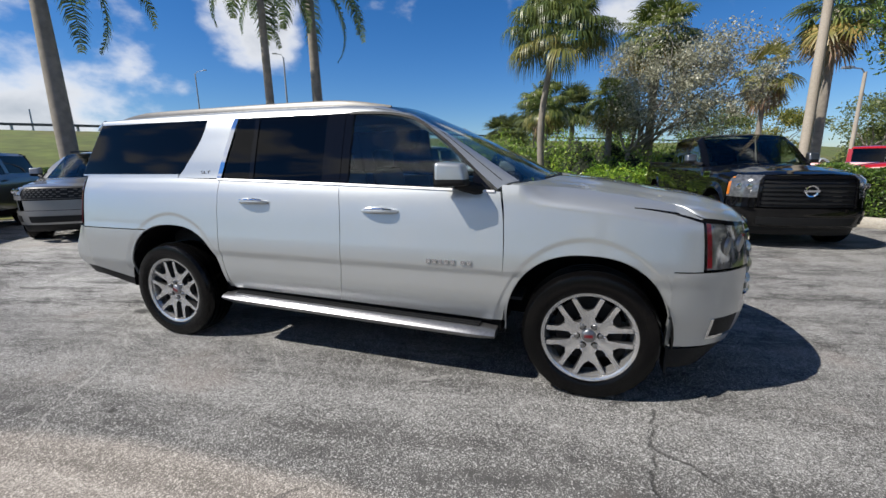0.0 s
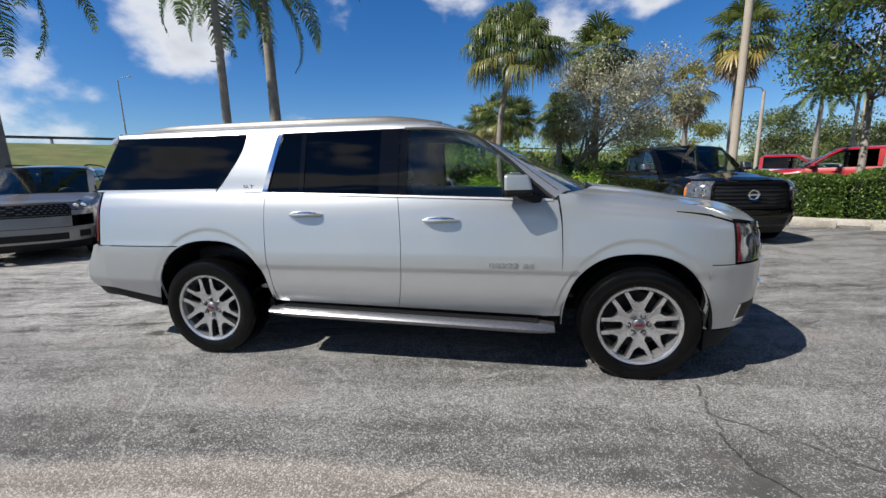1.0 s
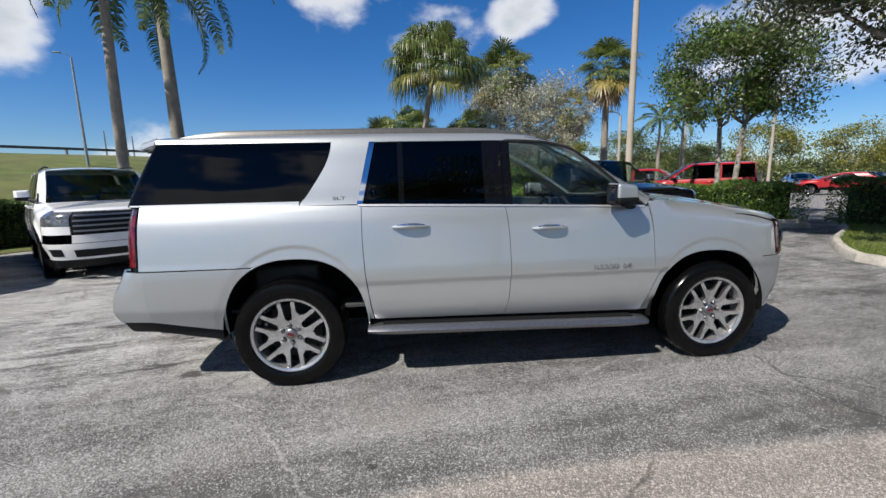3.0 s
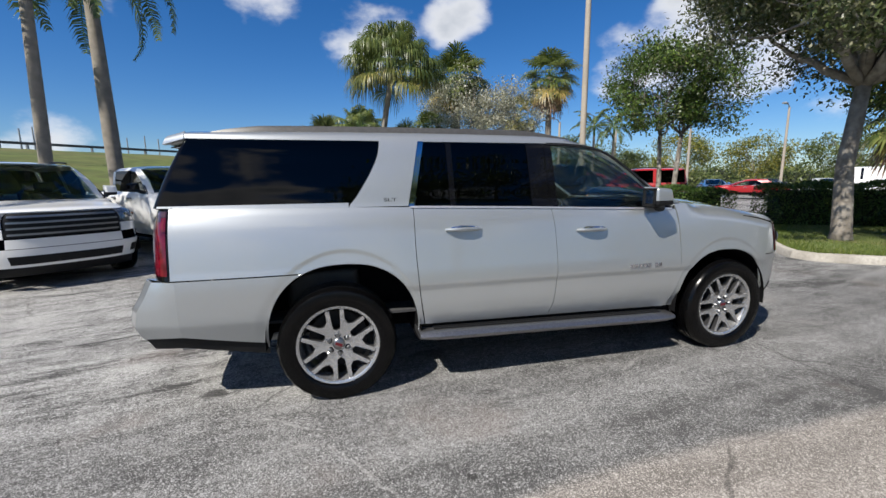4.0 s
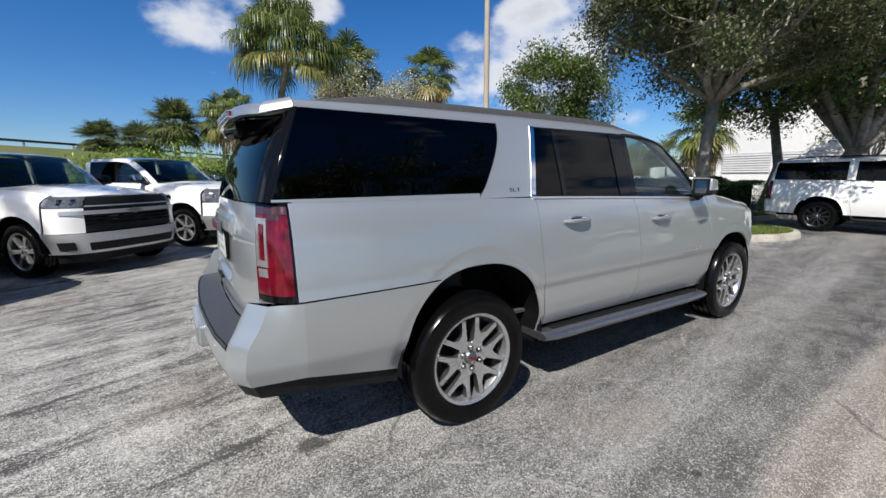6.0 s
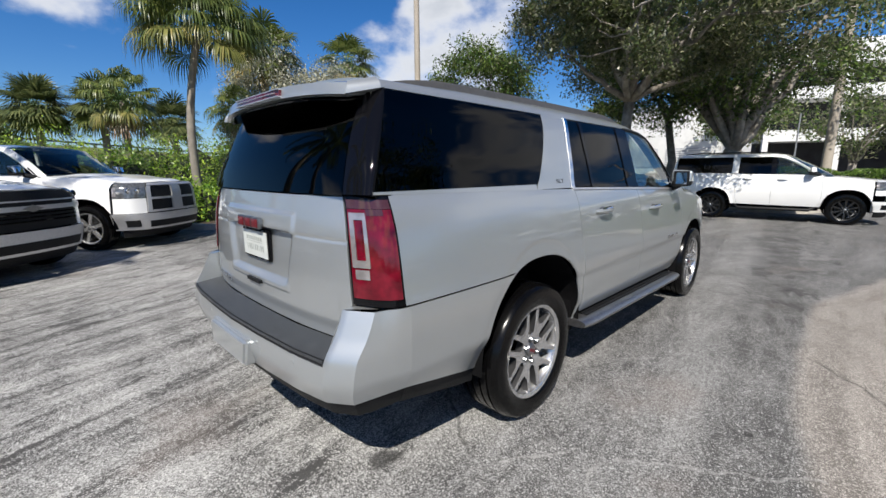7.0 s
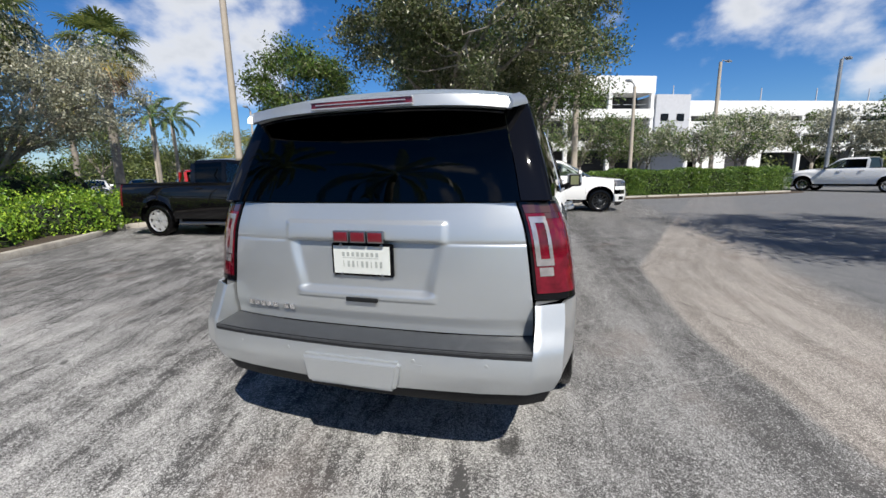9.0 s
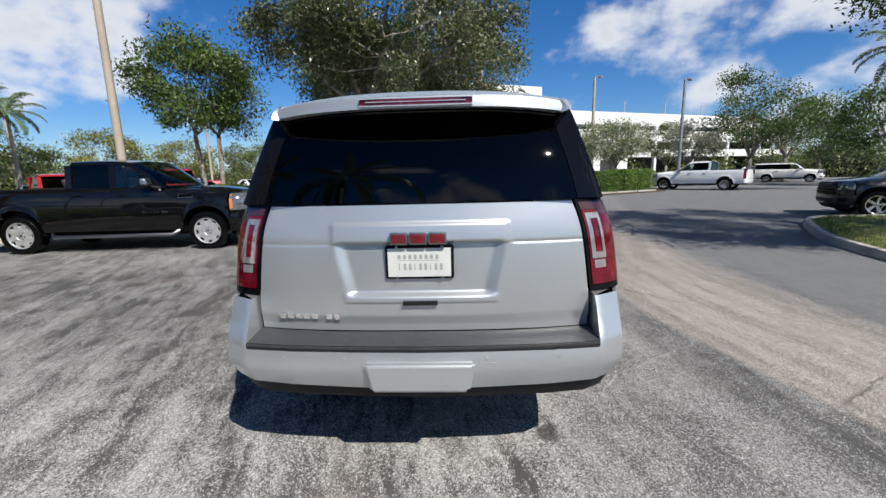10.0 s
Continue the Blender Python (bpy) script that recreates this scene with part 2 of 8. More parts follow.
M_SILVERLEAF = material("silvery_leaf", (0.385, 0.390, 0.290), **LEAF)
M_HEDGE = material("hedge_leaf", (0.131, 0.235, 0.038), **LEAF)
M_HEDGEDARK = material("dark_hedge_leaf", (0.072, 0.135, 0.029), **LEAF)
M_SHRUB = material("shrub_leaf", (0.178, 0.262, 0.062), **LEAF)
M_BRIGHT = material("lit_shrub_leaf", (0.26, 0.44, 0.049), **LEAF)
M_FROND = material("fan_palm_leaf", (0.128, 0.170, 0.048), **LEAF)
M_FRONDDARK = material("dark_palm_leaf", (0.105, 0.135, 0.052), **LEAF)
M_FRONDY = material("yellowing_palm_leaf", (0.300, 0.255, 0.070), **LEAF)
M_DRY = material("dry_palm_leaf", (0.260, 0.195, 0.110), **LEAF)
M_FRONDO = material("olive_palm_leaf", (0.26, 0.26, 0.078), **LEAF)
M_ROYAL = material("royal_palm_leaf", (0.117, 0.167, 0.067), **LEAF)
M_FARTREE = material("far_tree_leaf", (0.141, 0.184, 0.059), **LEAF)
M_FARYELLOW = material("far_yellow_leaf", (0.275, 0.275, 0.051), **LEAF)
# near black: the shade deep among leaves, put into the cores' colour
M_CORE = material("foliage_core_shade", (0.016, 0.022, 0.01), 1.0)
M_GRASSBLADE = material("grass_blade", (0.115, 0.165, 0.028), rough=0.6, island=0.4, translucent=0.3)
M_TURF = material("turf", (0.105, 0.135, 0.032), 0.95, grain=14.0, spread=0.4, stain=(1.3, (0.17, 0.15, 0.055), 0.7), bump=0.6, bump_scale=40.0)
M_BERM = material("berm_grass", (0.088, 0.112, 0.024), 0.95, grain=0.9, spread=0.35, stain=(0.22, (0.135, 0.112, 0.038), 0.7), bump=0.6, bump_scale=3.0)
M_SOIL = material("mulch", (0.055, 0.040, 0.027), 0.95, grain=30.0, spread=0.5, bump=0.6, bump_scale=60.0)


def build_asphalt():
    """Worn parking-lot asphalt: speckled stone, bleached sweeps and dark sealed sweeps along tyre paths, a beige lane, cracks and oil spots."""
    m = bpy.data.materials.new("worn_asphalt")
    m.use_nodes = True
    nt = m.node_tree
    p = nt.nodes["Principled BSDF"]
    p.inputs["Roughness"].default_value = 0.88
    p.inputs["Specular IOR Level"].default_value = 0.3
    N, L = nt.nodes.new, nt.links.new
    co = N("ShaderNodeTexCoord").outputs["Object"]
    sep = N("ShaderNodeSeparateXYZ")
    L(co, sep.inputs[0])
    X, Y = sep.outputs[0], sep.outputs[1]

    def mth(op, a, b=None, c=None):
        k = N("ShaderNodeMath")
        k.operation = op
        for i, v in enumerate((a, b, c)):
            if v is None:
                continue
            if isinstance(v, (int, float)):
                k.inputs[i].default_value = v
            else:
                L(v, k.inputs[i])
        return k.outputs[0]

    def noise_of(scale, detail=4, vec=None, rough=0.55):
        k = N("ShaderNodeTexNoise")
        k.inputs["Scale"].default_value, k.inputs["Detail"].default_value, k.inputs["Roughness"].default_value = scale, detail, rough
        L(vec or co, k.inputs["Vector"])
        return k.outputs["Fac"]

    def rng(v, a, b, c=0.0, d=1.0, smooth_it=True):
        k = N("ShaderNodeMapRange")
        k.interpolation_type = "SMOOTHSTEP" if smooth_it else "LINEAR"
        for key, val in (("From Min", a), ("From Max", b), ("To Min", c), ("To Max", d)):
            k.inputs[key].default_value = val
        L(v, k.inputs["Value"])
        return k.outputs[0]

    def mixc(f, a, b):
        k = N("ShaderNodeMix")
        k.data_type = "RGBA"
        for key, v in (("A", a), ("B", b)):
            if isinstance(v, tuple):
                k.inputs[key].default_value = (*v, 1)
            else:
                L(v, k.inputs[key])
        if isinstance(f, float):
            k.inputs["Factor"].default_value = f
        else:
            L(f, k.inputs["Factor"])
        return k.outputs["Result"]
    # tyre paths run along the parked car, fanning out northwards and bending away behind the tail
    wob = mth("MULTIPLY", mth("SUBTRACT", noise_of(0.45, 4), 0.5), 0.55)
    west = mth("MAXIMUM", mth("SUBTRACT", -3.0, X), 0.0)
    fan = mth("ADD", 1.0, mth("MULTIPLY", mth("MINIMUM", mth("MAXIMUM", X, -7.0), 12.0), 0.045))
    south = rng(Y, 3.6, 1.2)
    across = mth("ADD", mth("DIVIDE", mth("SUBTRACT", mth("SUBTRACT", Y, 1.3), mth("MULTIPLY", X, 0.07)), fan), mth("MULTIPLY", mth("MULTIPLY", mth("MULTIPLY", west, west), 0.05), south))
    cv = N("ShaderNodeCombineXYZ")
    L(mth("ADD", across, wob), cv.inputs[0])
    L(mth("MULTIPLY", X, 0.11), cv.inputs[1])
    cs = N("ShaderNodeCombineXYZ")
    L(mth("ADD", across, mth("MULTIPLY", mth("SUBTRACT", noise_of(3.0, 6, None, 0.70), 0.5), 0.24)), cs.inputs[0])
    L(mth("MULTIPLY", X, 0.13), cs.inputs[1])
    streak = rng(noise_of(3.6, 8, cs.outputs[0], 0.76), 0.34, 0.66, -1.0, 1.0, False)
    blotch = rng(noise_of(2.3, 8, None, 0.76), 0.32, 0.68, -1.0, 1.0, False)
    broad = rng(noise_of(0.33, 4, None, 0.6), 0.32, 0.68, -1.0, 1.0, False)
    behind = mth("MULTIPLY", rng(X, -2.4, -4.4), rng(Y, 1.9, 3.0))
    ahead = mth("MULTIPLY", rng(Y, 2.9, 4.2), rng(X, -0.6, 1.0))
    north = rng(Y, 4.6, 5.6)
    lively = mth("ADD", 0.155, mth("MULTIPLY", mth("MAXIMUM", mth("MAXIMUM", behind, ahead), north), 0.20))
    dens = mth("ADD", 0.42, mth("MULTIPLY", lively, mth("ADD", mth("MULTIPLY", streak, 0.74), mth("ADD", mth("MULTIPLY", blotch, 0.62), mth("MULTIPLY", broad, 0.5)))))
    thin_streak = rng(noise_of(13.0, 6, cs.outputs[0], 0.70), 0.34, 0.66, -1.0, 1.0, False)
    dens = mth("ADD", dens, mth("MULTIPLY", thin_streak, mth("MULTIPLY", lively, 0.42)))
    dens = mth("ADD", dens, mth("MULTIPLY", mth("MAXIMUM", behind, ahead), 0.10))
    # beige lane nearer than y = 1.3, with a dark rolled band and a pale worn band beside it
    bend = mth("ADD", mth("MULTIPLY", mth("MAXIMUM", mth("SUBTRACT", X, 0.5), 0.0), 0.30), mth("MULTIPLY", mth("POWER", mth("MAXIMUM", mth("SUBTRACT", -1.6, X), 0.0), 1.5), 0.11))
    edge = mth("ADD", mth("ADD", Y, bend), mth("MULTIPLY", mth("SUBTRACT", noise_of(1.6, 6, None, 0.65), 0.5), 0.16))
    lane = mth("MULTIPLY", rng(edge, 1.37, 1.24), rng(edge, -0.9, -0.2))
    band = mth("MULTIPLY", rng(across, -0.02, 0.10), rng(across, 0.62, 0.45))
    worn = mth("MULTIPLY", rng(across, 0.50, 0.66), rng(across, 1.10, 0.88))
    dens = mth("ADD", dens, mth("ADD", mth("MULTIPLY", band, -0.085), mth("MULTIPLY", worn, 0.10)))
    dens = mth("ADD", mth("MULTIPLY", dens, mth("SUBTRACT", 1.0, mth("MULTIPLY", lane, 0.25))), mth("MULTIPLY", lane, 0.20))
    # wheel tracks that follow the lane's edge
    ct = N("ShaderNodeCombineXYZ")
    L(edge, ct.inputs[0])
    L(mth("MULTIPLY", X, 0.05), ct.inputs[1])
    track = rng(noise_of(4.2, 5, ct.outputs[0], 0.62), 0.36, 0.64, -1.0, 1.0, False)
    dens = mth("ADD", dens, mth("MULTIPLY", mth("MULTIPLY", track, lane), 0.13))
    # newer smooth asphalt far to the south
    fresh = rng(Y, -0.4, -1.2)
    dens = mth("SUBTRACT", dens, mth("MULTIPLY", fresh, 0.08))
    # worn stones: separate pale and grey chips where tyres and weather have bared them, dark binder between
    def chips(scale, share):
        k = N("ShaderNodeTexVoronoi")
        k.inputs["Scale"].default_value, k.inputs["Randomness"].default_value = scale, 1.0
        L(co, k.inputs["Vector"])
        sp = N("ShaderNodeSeparateColor")
        L(k.outputs["Color"], sp.inputs[0])
        shown = mth("MULTIPLY", mth("LESS_THAN", sp.outputs[0], mth("MULTIPLY", dens, share)), rng(k.outputs["Distance"], 0.62, 0.50))
        return shown, sp.outputs[1]
    dens = mth("ADD", 0.50, mth("MULTIPLY", mth("SUBTRACT", dens, 0.43), 2.4))
    grit = noise_of(46.0, 5, None, 0.72)
    dens = mth("ADD", dens, mth("MULTIPLY", mth("SUBTRACT", grit, 0.5), 0.7))
    s1, t1 = chips(112.0, 0.58)
    s2, t2 = chips(190.0, 0.62)
    s3, t3 = chips(380.0, 0.55)
    mask = mth("MAXIMUM", s1, mth("MAXIMUM", s2, s3))
    tone = mth("ADD", mth("MULTIPLY", t1, s1), mth("MULTIPLY", mth("ADD", mth("MULTIPLY", t2, s2), mth("MULTIPLY", mth("MULTIPLY", t3, s3), mth("SUBTRACT", 1.0, s2))), mth("SUBTRACT", 1.0, s1)))
    g = mth("ADD", mth("MULTIPLY", mask, 0.55), mth("MULTIPLY", grit, 0.5))
    dark = mixc(lane, mixc(rng(blotch, -1.0, 1.0), (0.062, 0.061, 0.060), (0.098, 0.096, 0.093)), (0.150, 0.136, 0.122))
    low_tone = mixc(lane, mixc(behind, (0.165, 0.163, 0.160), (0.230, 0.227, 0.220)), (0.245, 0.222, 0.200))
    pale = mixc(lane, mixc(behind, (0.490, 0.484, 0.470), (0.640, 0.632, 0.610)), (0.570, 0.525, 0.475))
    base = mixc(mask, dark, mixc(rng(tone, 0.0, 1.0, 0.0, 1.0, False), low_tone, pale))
    base = mixc(mth("MULTIPLY", fresh, 0.75), base, (0.155, 0.160, 0.168))
    # reddish dust
    base = mixc(mth("MULTIPLY", rng(noise_of(0.9, 4), 0.56, 0.72), 0.30), base, (0.23, 0.185, 0.16))
    fine = rng(noise_of(280.0, 2), 0.30, 0.70, 0.55, 1.45, False)
    h2 = N("ShaderNodeHueSaturation")
    L(fine, h2.inputs["Value"])
    L(base, h2.inputs["Color"])
    col = h2.outputs[0]

    def near_line(ax, ay, bx, by):
        """Distance from a short straight scratch or crack."""
        sb = N("ShaderNodeVectorMath")
        sb.operation = "SUBTRACT"
        L(wob_co, sb.inputs[0])
        sb.inputs[1].default_value = (ax, ay, 0)
        d = Vector((bx - ax, by - ay, 0))
        dt = N("ShaderNodeVectorMath")
        dt.operation = "DOT_PRODUCT"
        L(sb.outputs[0], dt.inputs[0])
        dt.inputs[1].default_value = d / d.length_squared
        hh = mth("MINIMUM", mth("MAXIMUM", dt.outputs["Value"], 0.0), 1.0)
        sc = N("ShaderNodeVectorMath")
        sc.operation = "SCALE"
        sc.inputs[0].default_value = d
        L(hh, sc.inputs["Scale"])
        df = N("ShaderNodeVectorMath")
        df.operation = "SUBTRACT"
        L(sb.outputs[0], df.inputs[0])
        L(sc.outputs[0], df.inputs[1])
        ln = N("ShaderNodeVectorMath")
        ln.operation = "LENGTH"
        L(df.outputs[0], ln.inputs[0])
        return ln.outputs["Value"]
    nz = N("ShaderNodeTexNoise")
    nz.inputs["Scale"].default_value, nz.inputs["Detail"].default_value = 5.0, 5
    L(co, nz.inputs["Vector"])
    cen = N("ShaderNodeVectorMath")
    cen.operation = "SUBTRACT"
    L(nz.outputs["Color"], cen.inputs[0])
    cen.inputs[1].default_value = (0.5, 0.5, 0.5)
    wv = N("ShaderNodeVectorMath")
    wv.operation = "MULTIPLY_ADD"
    L(cen.outputs[0], wv.inputs[0])
    wv.inputs[1].default_value = (0.16, 0.16, 0.0)
    L(co, wv.inputs[2])
    wob_co = wv.outputs[0]
    # pale scratches left by something dragged
    far_off = 9.0
    for a, b in (((-3.66, 1.91), (-3.46, 1.90)), ((-3.46, 1.90), (-3.30, 1.78)), ((-3.30, 1.78), (-3.10, 1.45)), ((-3.10, 1.45), (-2.86, 1.10)), ((-2.24, 2.32), (-2.02, 2.10)), ((-3.78, 2.26), (-3.45, 2.05)), ((-1.14, 2.23), (-0.84, 2.41))):
        far_off = mth("MINIMUM", far_off, near_line(*a, *b))
    scratch = mth("MULTIPLY", rng(far_off, 0.014, 0.004), rng(noise_of(14.0, 5, None, 0.7), 0.34, 0.62))
    col = mixc(mth("MULTIPLY", scratch, 0.55), col, (0.46, 0.45, 0.43))
    # cracks: a branching one before the nose, hairlines elsewhere
    off = 9.0
    for a, b in (((0.38, 2.35), (0.31, 2.0)), ((0.31, 2.0), (0.47, 1.93)), ((0.31, 2.0), (0.29, 1.55)), ((0.47, 1.93), (1.10, 1.50)), ((0.29, 1.55), (0.62, 1.18))):
        off = mth("MINIMUM", off, near_line(*a, *b))
    crack = mth("MULTIPLY", rng(off, 0.016, 0.004), rng(noise_of(9.0, 4), 0.30, 0.52))
    vc = N("ShaderNodeTexVoronoi")
    vc.feature = "DISTANCE_TO_EDGE"
    vc.inputs["Scale"].default_value = 0.30
    L(wob_co, vc.inputs["Vector"])
    hair = mth("MULTIPLY", rng(vc.outputs["Distance"], 0.005, 0.0012), rng(noise_of(0.6, 2), 0.52, 0.60))
    crack = mth("MAXIMUM", crack, mth("MULTIPLY", hair, 0.7))
    col = mixc(mth("MULTIPLY", crack, 0.7), col, (0.030, 0.029, 0.028))
    # oil drips, one dark spot behind the tail
    oil = near_line(-4.21, 2.70, -4.17, 2.69)
    spots = mth("MULTIPLY", mth("MAXIMUM", rng(noise_of(3.1, 2), 0.745, 0.775), rng(oil, 0.075, 0.035)), 0.72)
    col = mixc(spots, col, (0.030, 0.029, 0.028))
    L(col, p.inputs["Base Color"])
    b = N("ShaderNodeBump")
    b.inputs["Strength"].default_value, b.inputs["Distance"].default_value = 0.55, 0.006
    L(mth("SUBTRACT", mth("ADD", g, mth("MULTIPLY", noise_of(170.0, 2), 0.4)), mth("MULTIPLY", crack, 2.0)), b.inputs["Height"])
    L(b.outputs[0], p.inputs["Normal"])
    return m


M_ASPHALT = build_asphalt()

# ---- shaping helpers ----
def link(name, me, mat, parent=None, label="", smooth_faces=True):
    ob = new(name, me)
    if mat:
        me.materials.append(mat)
    if smooth_faces:
        me.shade_smooth()
    if parent:
        ob.parent = parent
    if label:
        tagged(ob, label)
    return ob


def part(name, bm, mat, parent, label="", sharp=35.0):
    me = bpy.data.meshes.new(name)
    bm.to_mesh(me)
    bm.free()
    ob = link(name, me, mat, parent, label)
    if sharp < 180:
        me.set_sharp_from_angle(angle=radians(sharp))
    return ob


def thing(name, m, label, category, group="", kind=""):
    ob = new(name)
    ob.empty_display_size = 0.2
    ob.matrix_world = m
    return tagged(ob, label, category, group, kind)


def curve(*pts):
    """A smooth curve through (a, b) points that never overshoots."""
    xs, ys = [p[0] for p in pts], [p[1] for p in pts]
    n = len(xs)
    d = [(ys[i + 1] - ys[i]) / (xs[i + 1] - xs[i]) for i in range(n - 1)]
    m = [d[0]] + [0.0 if d[i - 1] * d[i] <= 0 else 2 * d[i - 1] * d[i] / (d[i - 1] + d[i]) for i in range(1, n - 1)] + [d[-1]]

    def at(x):
        if x <= xs[0]:
            return ys[0] + m[0] * (x - xs[0]) * 0.0
        if x >= xs[-1]:
            return ys[-1]
        i = 0
        while x > xs[i + 1]:
            i += 1
        h = xs[i + 1] - xs[i]
        t = (x - xs[i]) / h
        return ((2 * t ** 3 - 3 * t * t + 1) * ys[i] + (t ** 3 - 2 * t * t + t) * h * m[i] + (3 * t * t - 2 * t ** 3) * ys[i + 1] + (t ** 3 - t * t) * h * m[i + 1])
    return at


def lerp(a, b, t):
    return a + (b - a) * t


def sstep(a, b, x):
    t = min(1.0, max(0.0, (x - a) / (b - a)))
    return t * t * (3 - 2 * t)


def box(bm, x0, x1, y0, y1, z0, z1, m=None):
    vs = [bm.verts.new((x, y, z)) for z in (z0, z1) for y in (y0, y1) for x in (x0, x1)]
    for f in ((0, 2, 3, 1), (4, 5, 7, 6), (0, 1, 5, 4), (2, 6, 7, 3), (0, 4, 6, 2), (1, 3, 7, 5)):
        bm.faces.new([vs[i] for i in f])
    if m is not None:
        bmesh.ops.transform(bm, matrix=m, verts=vs)
    return vs


def bevelled(w=0.01, seg=2, **k):
    bm = bmesh.new()
    box(bm, **k)
    bmesh.ops.bevel(bm, geom=bm.edges[:], offset=w, segments=seg, affect="EDGES", profile=0.6)
    return bm


def lathe(bm, prof, seg, m=None, arc=2 * math.pi, start=0.0):
    """Turns a profile of (radius, along) points round the y axis."""
    full = abs(arc - 2 * math.pi) < 1e-6
    rings = []
    for i in range(seg if full else seg + 1):
        a = start + arc * i / seg
        c, s = math.cos(a), math.sin(a)
        rings.append([bm.verts.new((r * c, w, r * s)) for r, w in prof])
    vs = [v for r in rings for v in r]
    for i in range(seg):
        a, b = rings[i], rings[(i + 1) % len(rings)]
        for j in range(len(prof) - 1):
            bm.faces.new((a[j], a[j + 1], b[j + 1], b[j]))
    if m is not None:
        bmesh.ops.transform(bm, matrix=m, verts=vs)
    return vs


def tube(bm, pts, radii, seg=8, cap=True):
    """A round bar through points, with a radius at each."""
    pts = [Vector(p) for p in pts]
    rings, up = [], None
    for i, p in enumerate(pts):
        d = (pts[min(i + 1, len(pts) - 1)] - pts[max(i - 1, 0)]).normalized()
        if up is None:
            up = d.orthogonal().normalized()
        up = (up - d * up.dot(d)).normalized()
        side = d.cross(up)
        r = radii[i] if isinstance(radii, (list, tuple)) else radii
        rings.append([bm.verts.new(p + (up * math.cos(a) + side * math.sin(a)) * r) for a in [2 * math.pi * k / seg for k in range(seg)]])
    for a, b in zip(rings, rings[1:]):
        for k in range(seg):
            bm.faces.new((a[k], a[(k + 1) % seg], b[(k + 1) % seg], b[k]))
    if cap:
        bm.faces.new(rings[0][::-1])
        bm.faces.new(rings[-1])


def prism(bm, outline, y0, y1, m=None, inset=0.0):
    """A flat outline of (x, z) points with depth along y."""
    a = [bm.verts.new((x, y0, z)) for x, z in outline]
    b = [bm.verts.new((x, y1, z)) for x, z in outline]
    n = len(outline)
    bm.faces.new(a)
    bm.faces.new(b[::-1])
    for i in range(n):
        bm.faces.new((a[i], b[i], b[(i + 1) % n], a[(i + 1) % n]))
    if m is not None:
        bmesh.ops.transform(bm, matrix=m, verts=a + b)
    return a + b


def sheet(bm, fn, nu, nv, th=0.012, mirror=False, centre=(-1.7, 0, 0.8), back=True):
    """A curved panel with thickness: fn(a, b) gives its outer skin for a, b in 0..1."""
    P = np.array([[fn(i / nu, j / nv) for j in range(nv + 1)] for i in range(nu + 1)], float)
    if mirror:
        P[..., 1] *= -1
    gu, gv = np.gradient(P, axis=0), np.gradient(P, axis=1)
    n = np.cross(gu, gv)
    n /= np.maximum(np.linalg.norm(n, axis=2, keepdims=True), 1e-9)
    mid = P.reshape(-1, 3).mean(0)
    c = np.array(centre, float)
    flip = float((n.reshape(-1, 3).mean(0) * (mid - c)).sum()) < 0
    if flip:
        n = -n
    Q = P - n * th
    vo = [[bm.verts.new(P[i, j]) for j in range(nv + 1)] for i in range(nu + 1)]

    def quad(a, b, c2, d):
        try:
            bm.faces.new((a, b, c2, d) if not flip else (d, c2, b, a))
        except ValueError:
            pass
    for i in range(nu):
        for j in range(nv):
            quad(vo[i][j], vo[i + 1][j], vo[i + 1][j + 1], vo[i][j + 1])
    if th:
        vi = [[bm.verts.new(Q[i, j]) for j in range(nv + 1)] for i in range(nu + 1)]
        if back:
            for i in range(nu):
                for j in range(nv):
                    quad(vi[i][j + 1], vi[i + 1][j + 1], vi[i + 1][j], vi[i][j])
        for i in range(nu):
            quad(vo[i + 1][0], vo[i][0], vi[i][0], vi[i + 1][0])
            quad(vo[i][nv], vo[i + 1][nv], vi[i + 1][nv], vi[i][nv])
        for j in range(nv):
            quad(vo[0][j], vo[0][j + 1], vi[0][j + 1], vi[0][j])
            quad(vo[nu][j + 1], vo[nu][j], vi[nu][j], vi[nu][j + 1])

# ---- vehicles ----
WHEELS = {}


